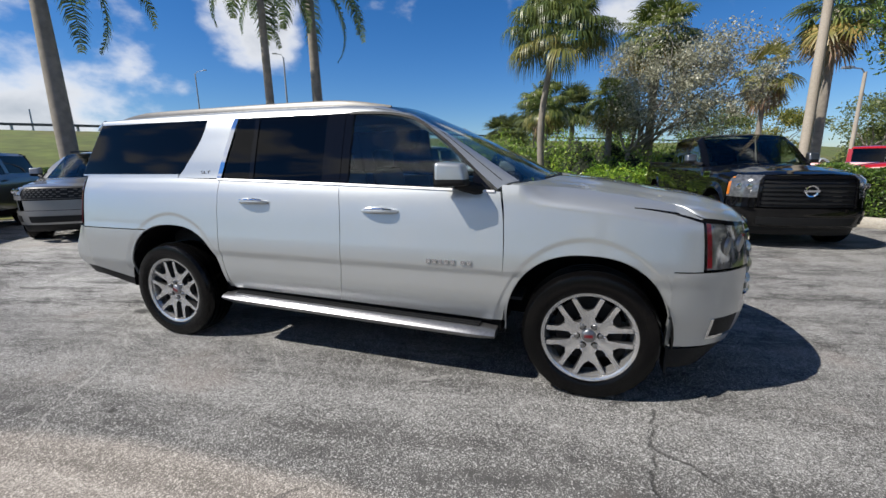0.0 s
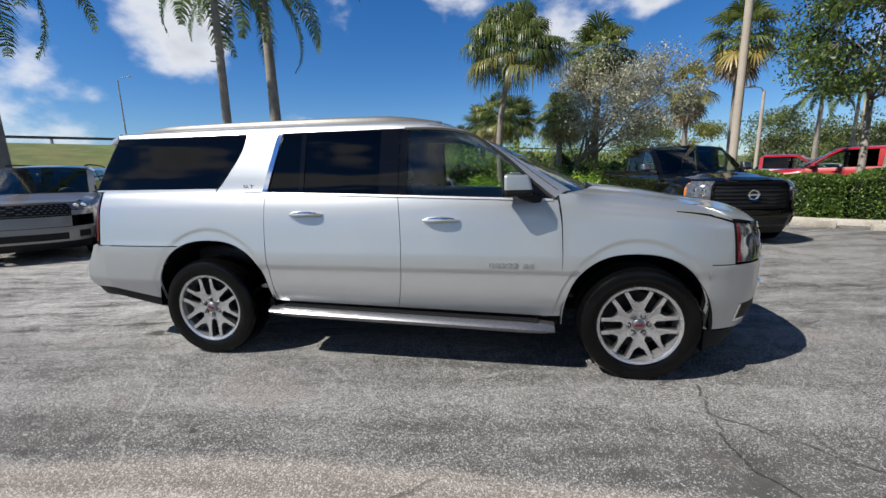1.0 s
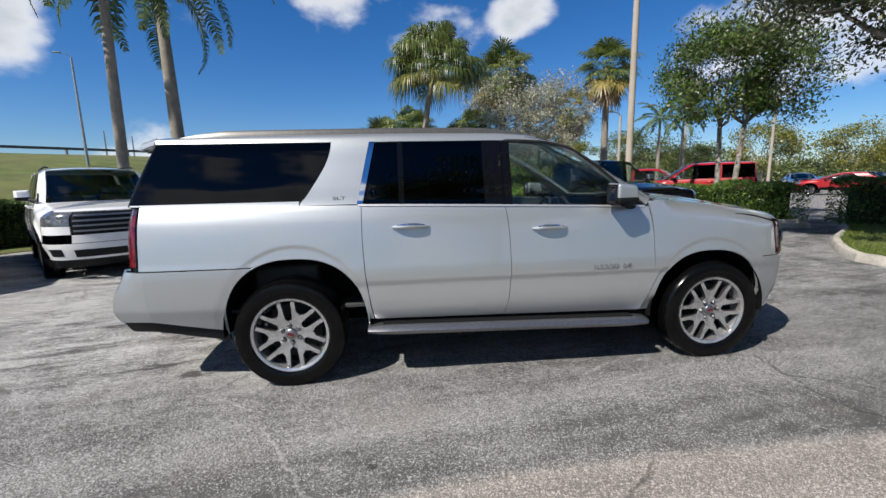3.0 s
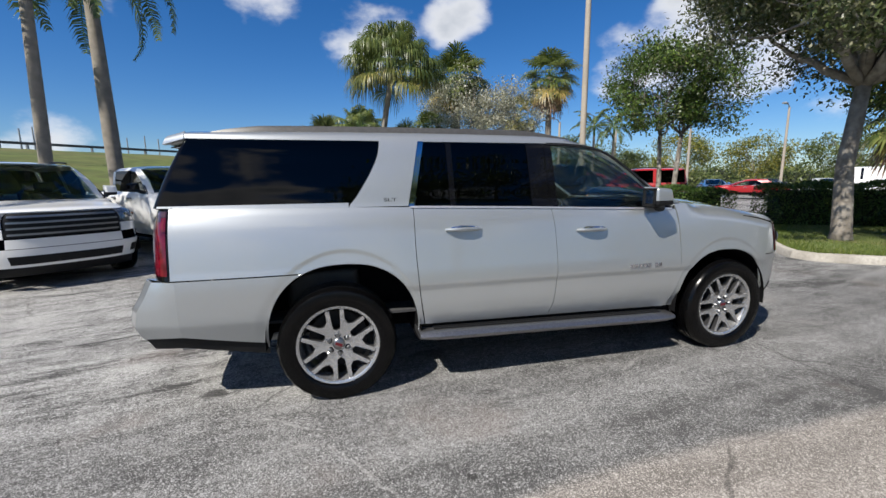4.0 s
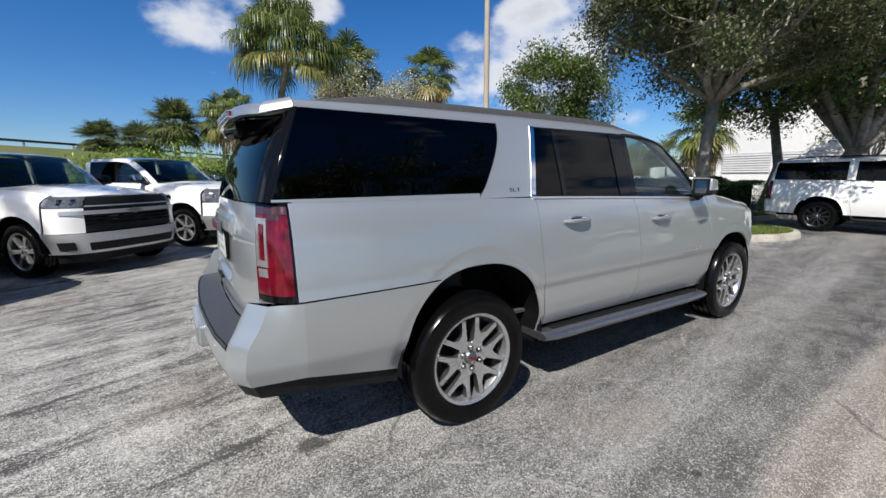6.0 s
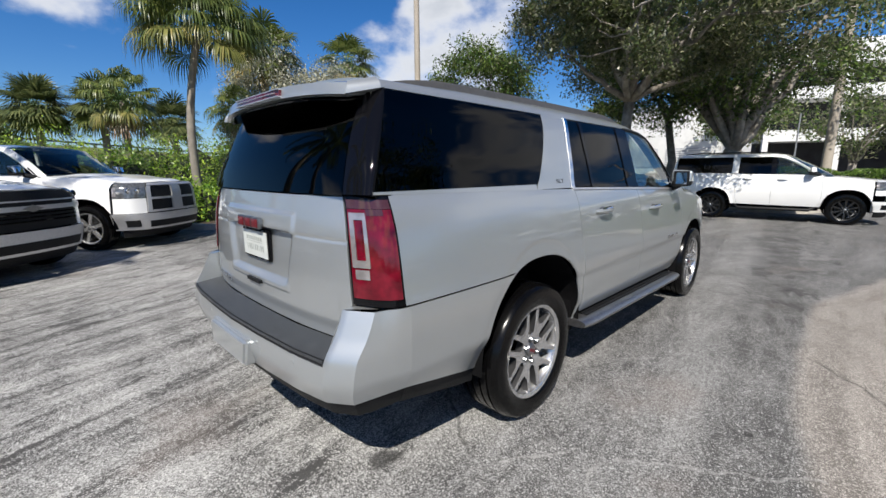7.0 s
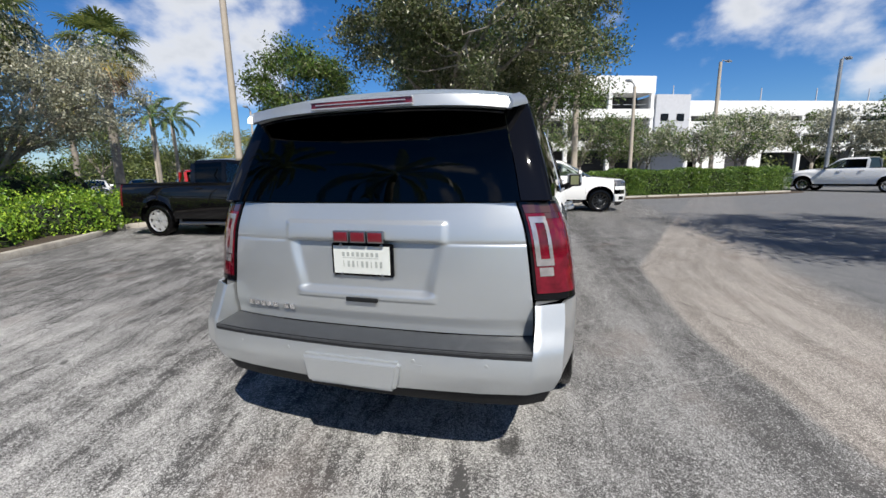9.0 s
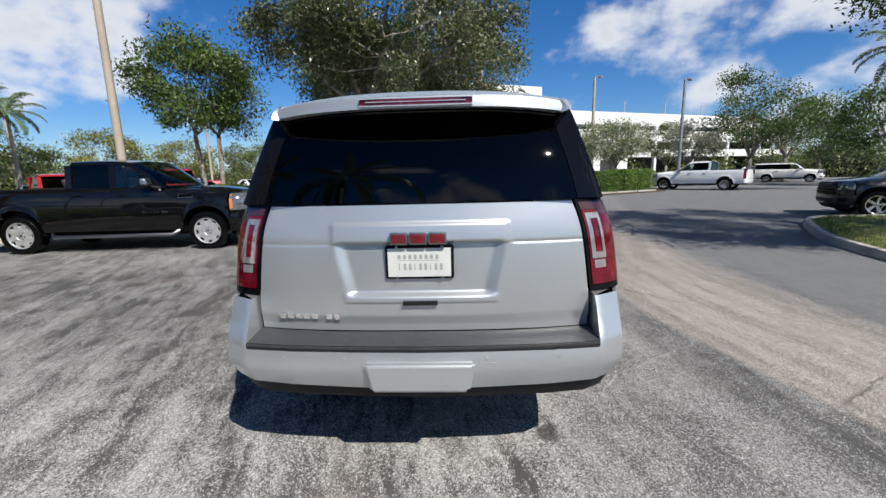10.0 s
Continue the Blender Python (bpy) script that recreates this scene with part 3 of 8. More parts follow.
def wheel_meshes(style, R, tw):
    """Meshes of one wheel, axle along y, face towards -y: made once a style and shared."""
    key = (style, R, tw)
    if key in WHEELS:
        return WHEELS[key]
    rr = R * (0.682 if style == "y_spoke" else 0.665)
    w = tw / 2
    out = {}
    bm = bmesh.new()
    prof = [(rr - 0.012, -w * 0.80), (rr + 0.004, -w * 0.92), (rr + 0.022, -w * 0.99), (rr + 0.050, -w * 1.03), (lerp(rr, R, 0.55), -w * 1.035), (R * 0.945, -w * 0.98), (R * 0.975, -w * 0.90), (R * 0.992, -w * 0.80)]
    tread = []
    for k, c in enumerate((-0.56, -0.20, 0.20, 0.56)):
        tread += [(R, (c - 0.045) * w), (R - 0.010, (c - 0.030) * w), (R - 0.010, (c + 0.030) * w), (R, (c + 0.045) * w)]
    prof = prof + tread + [(r, -y) for r, y in reversed(prof)]
    lathe(bm, prof, 56)
    # shoulder blocks: every other step of the shoulder rows is cut in
    bm.verts.ensure_lookup_table()
    np_ = len(prof)
    for i in range(56):
        if i % 2:
            for j in (6, 7, np_ - 7, np_ - 8):
                v = bm.verts[i * np_ + j]
                s = (math.hypot(v.co.x, v.co.z) - 0.006) / math.hypot(v.co.x, v.co.z)
                v.co.x *= s
                v.co.z *= s
    me = bpy.data.meshes.new("tyre")
    bm.to_mesh(me)
    bm.free()
    me.materials.append(M_RUBBER)
    me.shade_smooth()
    me.set_sharp_from_angle(angle=radians(28))
    out["tyre"] = me
    # barrel and lip
    bm = bmesh.new()
    lathe(bm, [(rr - 0.03, -w * 0.35), (rr - 0.022, -w * 0.70), (rr - 0.016, -w * 0.86), (rr - 0.006, -w * 0.91), (rr + 0.006, -w * 0.92), (rr + 0.010, -w * 0.80), (rr + 0.010, w * 0.85), (rr - 0.02, w * 0.85), (rr - 0.045, w * 0.2), (rr - 0.03, -w * 0.35)], 56)
    face = -w * 0.80
    if style == "y_spoke":
        # six forked spokes with parallel-sided slots between them, over a thin outer flange
        half = [(0.200, 0.1150), (0.318, 0.1840), (0.345, 0.1420), (0.378, 0.1150), (0.416, 0.1170), (0.620, 0.2260), (0.842, 0.3420), (0.896, 0.2560), (0.875, 0.2430), (0.652, 0.1400), (0.612, 0.1000), (0.592, 0.0550), (0.586, 0.0)]
        for k in range(6):
            m = Matrix.Rotation(2 * math.pi * (k + 0.5) / 6, 4, "Y")
            for sgn in (-1, 1):
                o = [(0.0, 0.0)] + [(x * rr, sgn * z * rr) for x, z in half]
                if sgn < 0:
                    o = o[::-1]
                arm = bmesh.new()
                prism(arm, o, face - 0.004, face + 0.042, None)
                rim_edges = [e for e in arm.edges if all(v.co.y < face for v in e.verts) and not all(abs(v.co.z) < 0.001 for v in e.verts) and max(v.co.x for v in e.verts) > 0.3 * rr]
                bmesh.ops.bevel(arm, geom=rim_edges, offset=0.0045, segments=2, affect="EDGES", profile=0.6)
                for v in arm.verts:
                    d = math.hypot(v.co.x, v.co.z)
                    v.co.y += 0.030 * (1 - d / rr) ** 1.4 + 0.004 * max(0.0, 1 - abs(v.co.z) / 0.02) * (1 if d > 0.35 * rr else 0)
                bmesh.ops.transform(arm, matrix=m, verts=arm.verts[:])
                tmp = bpy.data.meshes.new("arm")
                arm.to_mesh(tmp)
                arm.free()
                bm.from_mesh(tmp)
                bpy.data.meshes.remove(tmp)
        lathe(bm, [(rr * 0.995, face - 0.006), (rr * 0.955, face - 0.005), (rr * 0.925, face + 0.006), (rr * 0.905, face + 0.034), (rr * 0.860, face + 0.075)], 56)
        lathe(bm, [(0.036, face + 0.024), (0.052, face + 0.020), (0.060, face + 0.026)], 28)
    else:
        n = {"steel": 8, "ten": 10, "five": 5, "black": 10, "six": 6}[style]
        if style == "steel":
            lathe(bm, [(0.0, face + 0.03), (0.07, face + 0.03), (0.10, face + 0.005), (rr * 0.78, face + 0.02)], 40)
        for k in range(n):
            a = 2 * math.pi * k / n
            m = Matrix.Rotation(a, 4, "Y")
            t0, t1 = {"steel": (0.030, 0.052), "ten": (0.014, 0.020), "five": (0.030, 0.038), "black": (0.014, 0.024), "six": (0.026, 0.034)}[style]
            vs = prism(bm, [(0.05, -t0), (rr - 0.01, -t1), (rr - 0.01, t1), (0.05, t0)], face, face + 0.04, None)
            for v in vs:
                v.co.y += 0.018 * (1 - math.hypot(v.co.x, v.co.z) / rr)
            bmesh.ops.transform(bm, matrix=m, verts=vs)
        lathe(bm, [(0.0, face + 0.004), (0.060, face + 0.008), (0.075, face + 0.05)], 24)
    me = bpy.data.meshes.new("rim")
    bm.normal_update()
    bmesh.ops.recalc_face_normals(bm, faces=bm.faces[:])
    bm.to_mesh(me)
    bm.free()
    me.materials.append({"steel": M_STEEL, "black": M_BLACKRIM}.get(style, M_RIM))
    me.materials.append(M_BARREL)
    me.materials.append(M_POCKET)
    # deep faces take the barrel's shade colour, spoke side walls the darkened pocket paint
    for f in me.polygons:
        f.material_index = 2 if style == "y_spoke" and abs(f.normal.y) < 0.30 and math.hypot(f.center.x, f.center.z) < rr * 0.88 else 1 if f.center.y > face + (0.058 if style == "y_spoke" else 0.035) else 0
    me.shade_smooth()
    me.set_sharp_from_angle(angle=radians(30))
    out["rim"] = me
    # cap, nuts, brake
    bm = bmesh.new()
    lathe(bm, [(0.0, face + 0.004), (0.034, face + 0.006), (0.041, face + 0.013), (0.041, face + 0.03)], 24)
    me = bpy.data.meshes.new("centre_cap")
    bm.to_mesh(me)
    bm.free()
    me.materials.append(M_SATIN)
    me.shade_smooth()
    out["centre_cap"] = me
    bm = bmesh.new()
    lathe(bm, [(0.0, -0.014), (0.0085, -0.0135), (0.0125, -0.006), (0.0125, 0.001), (0.0185, 0.0012), (0.019, 0.02)], 12)
    me = bpy.data.meshes.new("wheel_nut")
    bm.to_mesh(me)
    bm.free()
    me.materials.append(M_SATIN)
    me.materials.append(M_LINER)
    # seats coloured black for the shade in the nut holes
    for f in me.polygons:
        f.material_index = 1 if f.center.y > 0.0 or math.hypot(f.center.x, f.center.z) > 0.013 else 0
    out["wheel_nut"] = me
    bm = bmesh.new()
    lathe(bm, [(0.05, w * 0.05), (0.09, w * 0.05), (0.095, w * 0.20), (rr - 0.07, w * 0.20), (rr - 0.07, w * 0.42), (0.05, w * 0.42)], 40)
    me = bpy.data.meshes.new("brake_disc")
    bm.to_mesh(me)
    bm.free()
    me.materials.append(M_BARREL)
    out["brake_disc"] = me
    out["face"] = face
    WHEELS[key] = out
    return out


def add_wheel(car, x, side, style, R, tw, turn, h, full=True):
    """One wheel under a car. side: -1 for the right, 1 for the left; h: half the outer track."""
    ms = wheel_meshes(style, R, tw)
    wob = new("wheel", ms["tyre"])
    wob.name = "wheel"
    wob.parent = car
    m = pose(x, side * (h - tw / 2), R - 0.012, 0, 0, 0)
    if side > 0:
        m = m @ pose(0, 0, 0, 0, 0, 180)
    wob.matrix_local = m @ Matrix.Rotation(turn, 4, "Y")
    names = ("rim", "centre_cap", "brake_disc") if full else ("rim",)
    for nme in names:
        o = new(nme, ms[nme])
        o.parent = wob
    if style == "y_spoke":
        bm = bmesh.new()
        box(bm, -0.024, 0.024, ms["face"] + 0.001, ms["face"] + 0.006, -0.009, 0.009)
        part("cap_emblem", bm, M_REDBADGE, wob)
    if full:
        for k in range(6):
            a = 2 * math.pi * k / 6
            o = new("wheel_nut", ms["wheel_nut"])
            o.parent = wob
            o.matrix_local = pose(0.070 * math.cos(a), ms["face"] + 0.016, 0.070 * math.sin(a)) @ Matrix.Scale(1.2, 4)
    return wob


class Car:
    """The curved skins of a vehicle: x forwards from the front axle, y to its left, z up from the ground."""

    def __init__(self, ob, body, **s):
        self.ob, self.body = ob, body
        self.wb, self.R, self.tw = s.get("wb", 3.302), s.get("R", 0.402), s.get("tw", 0.275)
        self.hw = s["hw"]
        self.belt, self.sill = s["belt"], s["sill"]
        self.x0f, self.xf, self.nF = s["x0f"], s["xf"], s.get("nF", 2.35)
        self.x0r, self.xr, self.nR = s["x0r"], s["xr"], s.get("nR", 2.5)
        self.arch_f, self.arch_r = s["arch_f"], s["arch_r"]   # centre x, half length, foot z, top z
        self.hood = s["hood"]                                  # edge height by x
        self.fine = s.get("fine", 1.0)
        self.flare = s.get("flare", 0.020)
        self.crisp, self.hw_tail = s.get("crisp", False), s.get("hw_tail")
        self.roll = s.get("roll", 0.15)
        self.cut = s.get("cut", -0.45)
        self.tail_in = s.get("tail_in", 0.012)

    def side(self, x, z, proud=0.0):
        h = self.hw(z)
        if self.hw_tail and z < 1.0:
            h = lerp(h, self.hw_tail(z), sstep(-self.wb, -self.wb - 0.40, x) * sstep(1.0, 0.90, z))
        for xc, a, z0, z1 in (self.arch_f, self.arch_r):
            r = math.hypot((x - xc), (z - z0 * 0.6 - 0.1) * a / max(0.3, (z1 - z0 * 0.6 - 0.1)))
            h += self.flare * (sstep(a + 0.082, a + 0.060, r) if self.crisp else math.exp(-((r - a - 0.02) / 0.045) ** 2))
        if x > self.cut:
            t = (self.hood(x) - z) / self.roll
            if t < 1:
                k = sstep(self.cut, self.cut + 0.25, x)
                h -= k * 0.15 * (1 - max(t, 0.0)) ** 2.2
            h -= 0.035 * (max(0.0, x - 0.05) / 0.4) ** 2
        if x < -self.wb - 0.45:
            h -= self.tail_in * ((-self.wb - 0.45 - x) / 0.5) ** 2
        return Vector((x, -(h + proud), z))

    def arch_z(self, which, x):
        xc, a, z0, z1 = which
        d = min(1.0, abs(x - xc) / a)
        return z0 + (z1 - z0) * (1 - d ** 2.4) ** (1 / 2.4)

    def arch_x(self, which, z, sgn):
        xc, a, z0, z1 = which
        d = min(1.0, max(0.0, (z - z0) / (z1 - z0)))
        return xc + sgn * a * (1 - d ** 2.4) ** (1 / 2.4)

    def front(self, u, z, proud=0.0):
        H = -self.side(self.x0f, z).y
        e = 2 / self.nF
        f = math.radians(90) * u
        x1 = self.xf(z) + proud
        dx = (x1 - self.x0f) * math.cos(f) ** e
        s = 0.07 * max(0.0, self.x0f - 0.05) / 0.16 if self.x0f > self.cut else 0.0
        return Vector((self.x0f + dx, -math.copysign((H + proud * 0.5 - s * dx) * abs(math.sin(f)) ** e, u), z))

    def rear(self, u, z, prof=None, proud=0.0, x0=None):
        x0 = self.x0r if x0 is None else x0
        H = -self.side(x0, z).y
        e = 2 / self.nR
        f = math.radians(90) * u
        x1 = (prof or self.xr)(z) - proud
        return Vector((x0 + (x1 - x0) * math.cos(f) ** e, -math.copysign((H + proud * 0.5) * abs(math.sin(f)) ** e, u), z))

    def put(self, name, fn, mat, nu=14, nv=12, th=0.014, parent=None, label="", both=True, bm=None, sharp=40.0):
        """Panels on both flanks, each an object of its own. fn may be a list of skins joined into one panel."""
        fns = fn if isinstance(fn, list) else [fn]
        made = []
        for mir in ((False, True) if both else (False,)):
            b = bmesh.new()
            for g in fns:
                sheet(b, g, max(2, int(nu * self.fine)), max(2, int(nv * self.fine)), th, mir, centre=(-self.wb / 2, 0, 0.8))
            bmesh.ops.remove_doubles(b, verts=b.verts[:], dist=0.0006)
            made.append(part(name, b, mat, parent or self.ob, label, sharp))
        return made

    def rows(self, xl, xr, z0, z1, proud=0.0):
        """A skin on the flank between two edges that are functions of height."""
        def f(a, b):
            zz = lerp(z0, z1, b)
            return self.side(lerp(xl(zz), xr(zz), a), zz, proud)
        return f

    def cols(self, x0, x1, zlo, zhi, proud=0.0):
        def f(a, b):
            x = lerp(x0, x1, a)
            return self.side(x, lerp(zlo(x), zhi(x), b), proud)
        return f

    def door(self, xl, xr, zs, zb, proud=0.0):
        """A skin whose foot and head follow the sill and the belt, between two curved edges."""
        def f(a, b):
            zm = lerp(0.45, 1.30, b)
            x = lerp(xl(zm), xr(zm), a)
            return self.side(x, lerp(zs(x), zb(x), b), proud)
        return f

    def flanks(self, xd0, xd1, xd2, bump_f=True, quarter_top=None, handles=True, hmat=None, door2=True, seam=0.90, bump_low=(0.53, 0.43)):
        """Fender, doors and quarter on both sides. xd0, xd1, xd2: door edges from the front backwards, functions of height."""
        g = 0.0022
        B, top = self.body, self.hood
        af, ar = self.arch_f, self.arch_r
        sx = af[0] - af[1] * 0.78
        sz = self.arch_z(af, sx)
        fa = self.rows(lambda z: xd0(z) + g, lambda z: self.arch_x(af, z, -1) if z < sz else sx, self.sill(xd0(0.5)), top(sx))
        fb = self.cols(sx, self.x0f, lambda x: self.arch_z(af, x), top)
        self.put("fender", [fa, fb], B, 14, 16)
        self.fd = self.put("front_door", self.door(lambda z: xd1(z) + g, lambda z: xd0(z) - g, self.sill, self.belt), B, 18, 18)
        if door2:
            self.rd = self.put("rear_door", self.door(lambda z: xd2(z) + g, lambda z: xd1(z) - g, self.sill, self.belt), B, 18, 18)
        last = xd2 if door2 else xd1
        qt = quarter_top or self.belt
        sx1 = ar[0] + ar[1] * 0.62
        sz1 = self.arch_z(ar, sx1)
        sx2 = ar[0] - ar[1] * 0.52
        xs = last(0.5)

        def qa(a, b):
            z = lerp(self.sill(xs), qt(xs), b)
            x = lerp(self.arch_x(ar, z, 1) if z < sz1 else sx1, last(z) - g, a)
            return self.side(x, lerp(self.sill(xs), qt(x), b))
        qb = self.cols(sx2, sx1, lambda x: self.arch_z(ar, x), qt)
        qc = self.cols(self.x0r, sx2, lambda x: seam + 0.004, qt)
        self.put("quarter_panel", [qa, qb, qc], B, 14, 16)
        zl = curve((self.x0r, bump_low[0]), (self.arch_x(ar, 0.5, -1), bump_low[1]))

        def bside(a, b):
            zm = lerp(0.44, seam - 0.004, b)
            x = lerp(self.x0r, self.arch_x(ar, zm, -1), a)
            return self.side(x, lerp(zl(x), seam - 0.004, b) if True else zm)
        return bside, zl

    def wells(self):
        """Wheel-well liners and the dark underbody."""
        for xc, a, z0, z1 in (self.arch_f, self.arch_r):
            for s in (1, -1):
                bm = bmesh.new()
                inner, outer = 0.60, -self.side(xc, z1).y - 0.012
                lathe(bm, [(a + 0.012, s * outer), (a + 0.012, s * inner), (0.06, s * (inner - 0.02))], 24, pose(xc, 0, z1 - a - 0.005), math.pi * 1.06, -0.1)
                part("wheel_well", bm, M_LINER, self.ob)
        bm = bmesh.new()
        xa, xb = self.arch_r[0] + self.arch_r[1] + 0.03, self.arch_f[0] - self.arch_f[1] - 0.03
        box(bm, xa, xb, -0.90, 0.90, 0.33, 0.52)
        box(bm, self.x0r + 0.05, self.x0f + 0.2, -0.58, 0.58, 0.36, 0.60)
        box(bm, self.x0f - 0.10, self.x0f + 0.25, -0.70, 0.70, 0.60, 0.95)
        # added block, stops daylight showing through from the far side
        box(bm, self.x0r + 0.25, self.arch_f[0] - 0.5, -0.595, 0.595, 0.50, 0.72)
        box(bm, self.arch_f[0] - 0.55, self.x0f, -0.58, 0.58, 0.60, 1.02)
        box(bm, -self.wb - 0.04, -self.wb + 0.04, -0.75, 0.75, 0.30, 0.42)
        box(bm, -0.04, 0.04, -0.75, 0.75, 0.28, 0.42)
        part("underbody", bm, M_LINER, self.ob)

    def mirror(self, x, z, h, mat, size=(0.13, 0.25, 0.20)):
        """Door mirrors: a painted cap over a black lower shell, on a foot that reaches forwards to the window corner."""
        a, w, t = size
        for s in (-1, 1):
            bm = bmesh.new()
            box(bm, x - a * 0.45, x + a * 0.55, s * (h + 0.055), s * (h + 0.055 + w), z - t / 2, z + t / 2)
            bmesh.ops.recalc_face_normals(bm, faces=bm.faces[:])
            for v in bm.verts:
                out = abs(v.co.y) > h + 0.055 + w * 0.5
                if v.co.x > x:
                    v.co.y = lerp(v.co.y, s * (h + 0.055 + w * 0.40), 0.26)
                    v.co.x -= 0.030 if v.co.z > z else 0.0
                    v.co.z = lerp(v.co.z, z, 0.16)
                if out:
                    v.co.z = lerp(v.co.z, z, 0.12)
            bmesh.ops.bevel(bm, geom=bm.edges[:], offset=0.024, segments=4, affect="EDGES", profile=0.55)
            low = bm.copy()
            cutz = z - t * 0.16
            for b, keep_up in ((bm, True), (low, False)):
                geom = b.verts[:] + b.edges[:] + b.faces[:]
                bmesh.ops.bisect_plane(b, geom=geom, plane_co=(0, 0, cutz), plane_no=(0, 0, 1), clear_inner=keep_up, clear_outer=not keep_up)
            bmesh.ops.scale(low, vec=(0.97, 0.985, 1.0), space=Matrix.Translation((-x, -s * (h + 0.055 + w / 2), 0)), verts=low.verts[:])
            mir = part("door_mirror", bm, mat, self.ob)
            part("lower_shell", low, M_PLASTIC, mir)
            bm = bmesh.new()
            n = 7
            tube(bm, [(lerp(x + 0.02, x + 0.16, k / n), s * lerp(h + 0.10, h - 0.015, k / n), lerp(z - t * 0.36, z - t * 0.62, k / n)) for k in range(n + 1)], [0.032, 0.036, 0.038, 0.038, 0.038, 0.040, 0.042, 0.042], 10)
            part("mirror_foot", bm, M_PLASTIC, mir)
            bm = bmesh.new()
            xg = x - a * 0.45 - 0.003
            box(bm, xg, xg + 0.004, *sorted((s * (h + 0.09), s * (h + 0.03 + w))), z - t * 0.34, z + t * 0.34)
            part("mirror_glass", bm, M_CHROME, mir)
            bm = bmesh.new()
            ya, yb = sorted((s * (h + 0.078), s * (h + 0.035 + w)))
            for y0, y1, z0, z1 in ((ya, yb, z - t * 0.42, z - t * 0.32), (ya, yb, z + t * 0.32, z + t * 0.41), (ya, ya + 0.02, z - t * 0.38, z + t * 0.38), (yb - 0.02, yb, z - t * 0.38, z + t * 0.38)):
                box(bm, xg - 0.006, xg + 0.02, y0, y1, z0, z1)
            part("mirror_bezel", bm, M_PLASTIC, mir)

    def handle(self, doors, x, z, mat, length=0.26):
        for i, d in enumerate(doors):
            s = -1 if i == 0 else 1
            p = self.side(x, z)
            h = -p.y
            pts = [(x + length * (k / 8 - 0.5), s * (h + 0.004 + 0.034 * math.sin(math.pi * min(1, max(0, (k / 8 - 0.02) / 0.96))) ** 0.45), z + 0.008 * math.sin(math.pi * k / 8)) for k in range(9)]
            bm = bmesh.new()
            tube(bm, pts, [0.010, 0.016, 0.019, 0.020, 0.020, 0.020, 0.019, 0.016, 0.010], 10)
            for v in bm.verts:
                v.co.z = z + (v.co.z - z) * 0.95
            part("door_handle", bm, mat, d, "body-coloured pull handle with a chrome strip" if mat is M_SILVER else "")
            if mat is M_SILVER:
                bm = bmesh.new()
                tube(bm, [(p[0], p[1] + s * 0.008, p[2] + 0.012) for p in pts[1:8]], [0.006, 0.010, 0.012, 0.012, 0.012, 0.010, 0.006], 8)
                part("handle_strip", bm, M_CHROME, d, "chrome handle strip")
            # hollow behind the handle, its shade given by a dark disc
            bm = bmesh.new()
            lathe(bm, [(0.0, 0.0), (0.045, 0.001), (0.052, 0.004)], 20, Matrix.Translation((x - 0.01, s * (h + 0.001), z - 0.012)) @ Matrix.Diagonal((1.35, -s, 0.8, 1)))
            part("handle_recess", bm, M_RECESS if mat is M_SILVER else M_PLASTIC, d)

    def roof(self, xs, edge_z, mid_z, edge_h, mat, nu=20):
        """xs: rear and front ends; heights by x."""
        def f(a, b):
            x = lerp(xs[0], xs[1], a)
            v = 2 * b - 1
            h = edge_h(x)
            return Vector((x, v * h, edge_z(x) + (mid_z(x) - edge_z(x)) * (1 - abs(v) ** 2.6)))
        b = bmesh.new()
        sheet(b, f, nu, 16, 0.02, False, centre=(-1.7, 0, 0.5))
        return part("roof", b, mat, self.ob)

    def bonnet(self, x_back_edge, x_back_mid, mat, front_x, crown=0.05, inset=0.10, bulge=0.0):
        def f(a, b):
            v = 2 * b - 1
            x = lerp(lerp(x_back_mid, x_back_edge, abs(v) ** 2.2), lerp(front_x, front_x - 0.30, abs(v) ** 2.6), a)
            h = -self.side(min(x, self.x0f), self.hood(min(x, self.x0f)) - 0.002).y - 0.004
            if x > self.x0f:
                q = (x - self.x0f) / (self.xf(self.hood(x)) - self.x0f)
                h *= max(0.05, 1 - min(1.0, q) ** self.nF * 0.86) ** (1 / self.nF)
            z = self.hood(x) + crown * (1 - abs(v) ** 2.4) + bulge * sstep(0.75, 0.5, abs(v)) * (1 - a * 0.5)
            return Vector((x, v * h, z - 0.018 * sstep(0.86, 1.0, a)))
        b = bmesh.new()
        sheet(b, f, 22, 24, 0.018, False, centre=(-1.7, 0, 0.5))
        return part("bonnet", b, mat, self.ob)

    def ruled(self, name, low, high, mat, nu=14, nv=10, th=0.006, parent=None, bow=0.02, label=""):
        """A pane between two curves across the car, each a function of v in -1..1."""
        def f(a, b):
            v = 2 * a - 1
            p, q = Vector(low(v)), Vector(high(v))
            r = p.lerp(q, b)
            r.x += bow * math.sin(math.pi * b) * (1 if p.x > -1.5 else -1)
            return r
        b = bmesh.new()
        sheet(b, f, nu, nv, th, False, centre=(-1.7, 0, 0.8))
        return part(name, b, mat, parent or self.ob, label)

    def cabin(self, x0, x1, seats, zf=0.55, wheel_x=-0.95, h=0.82):
        """Dark seats, dashboard, wheel and floor behind the glass."""
        bm = bmesh.new()
        box(bm, x0, x1, -h, h, zf - 0.02, zf)
        part("cabin_floor", bm, M_CABIN, self.ob)
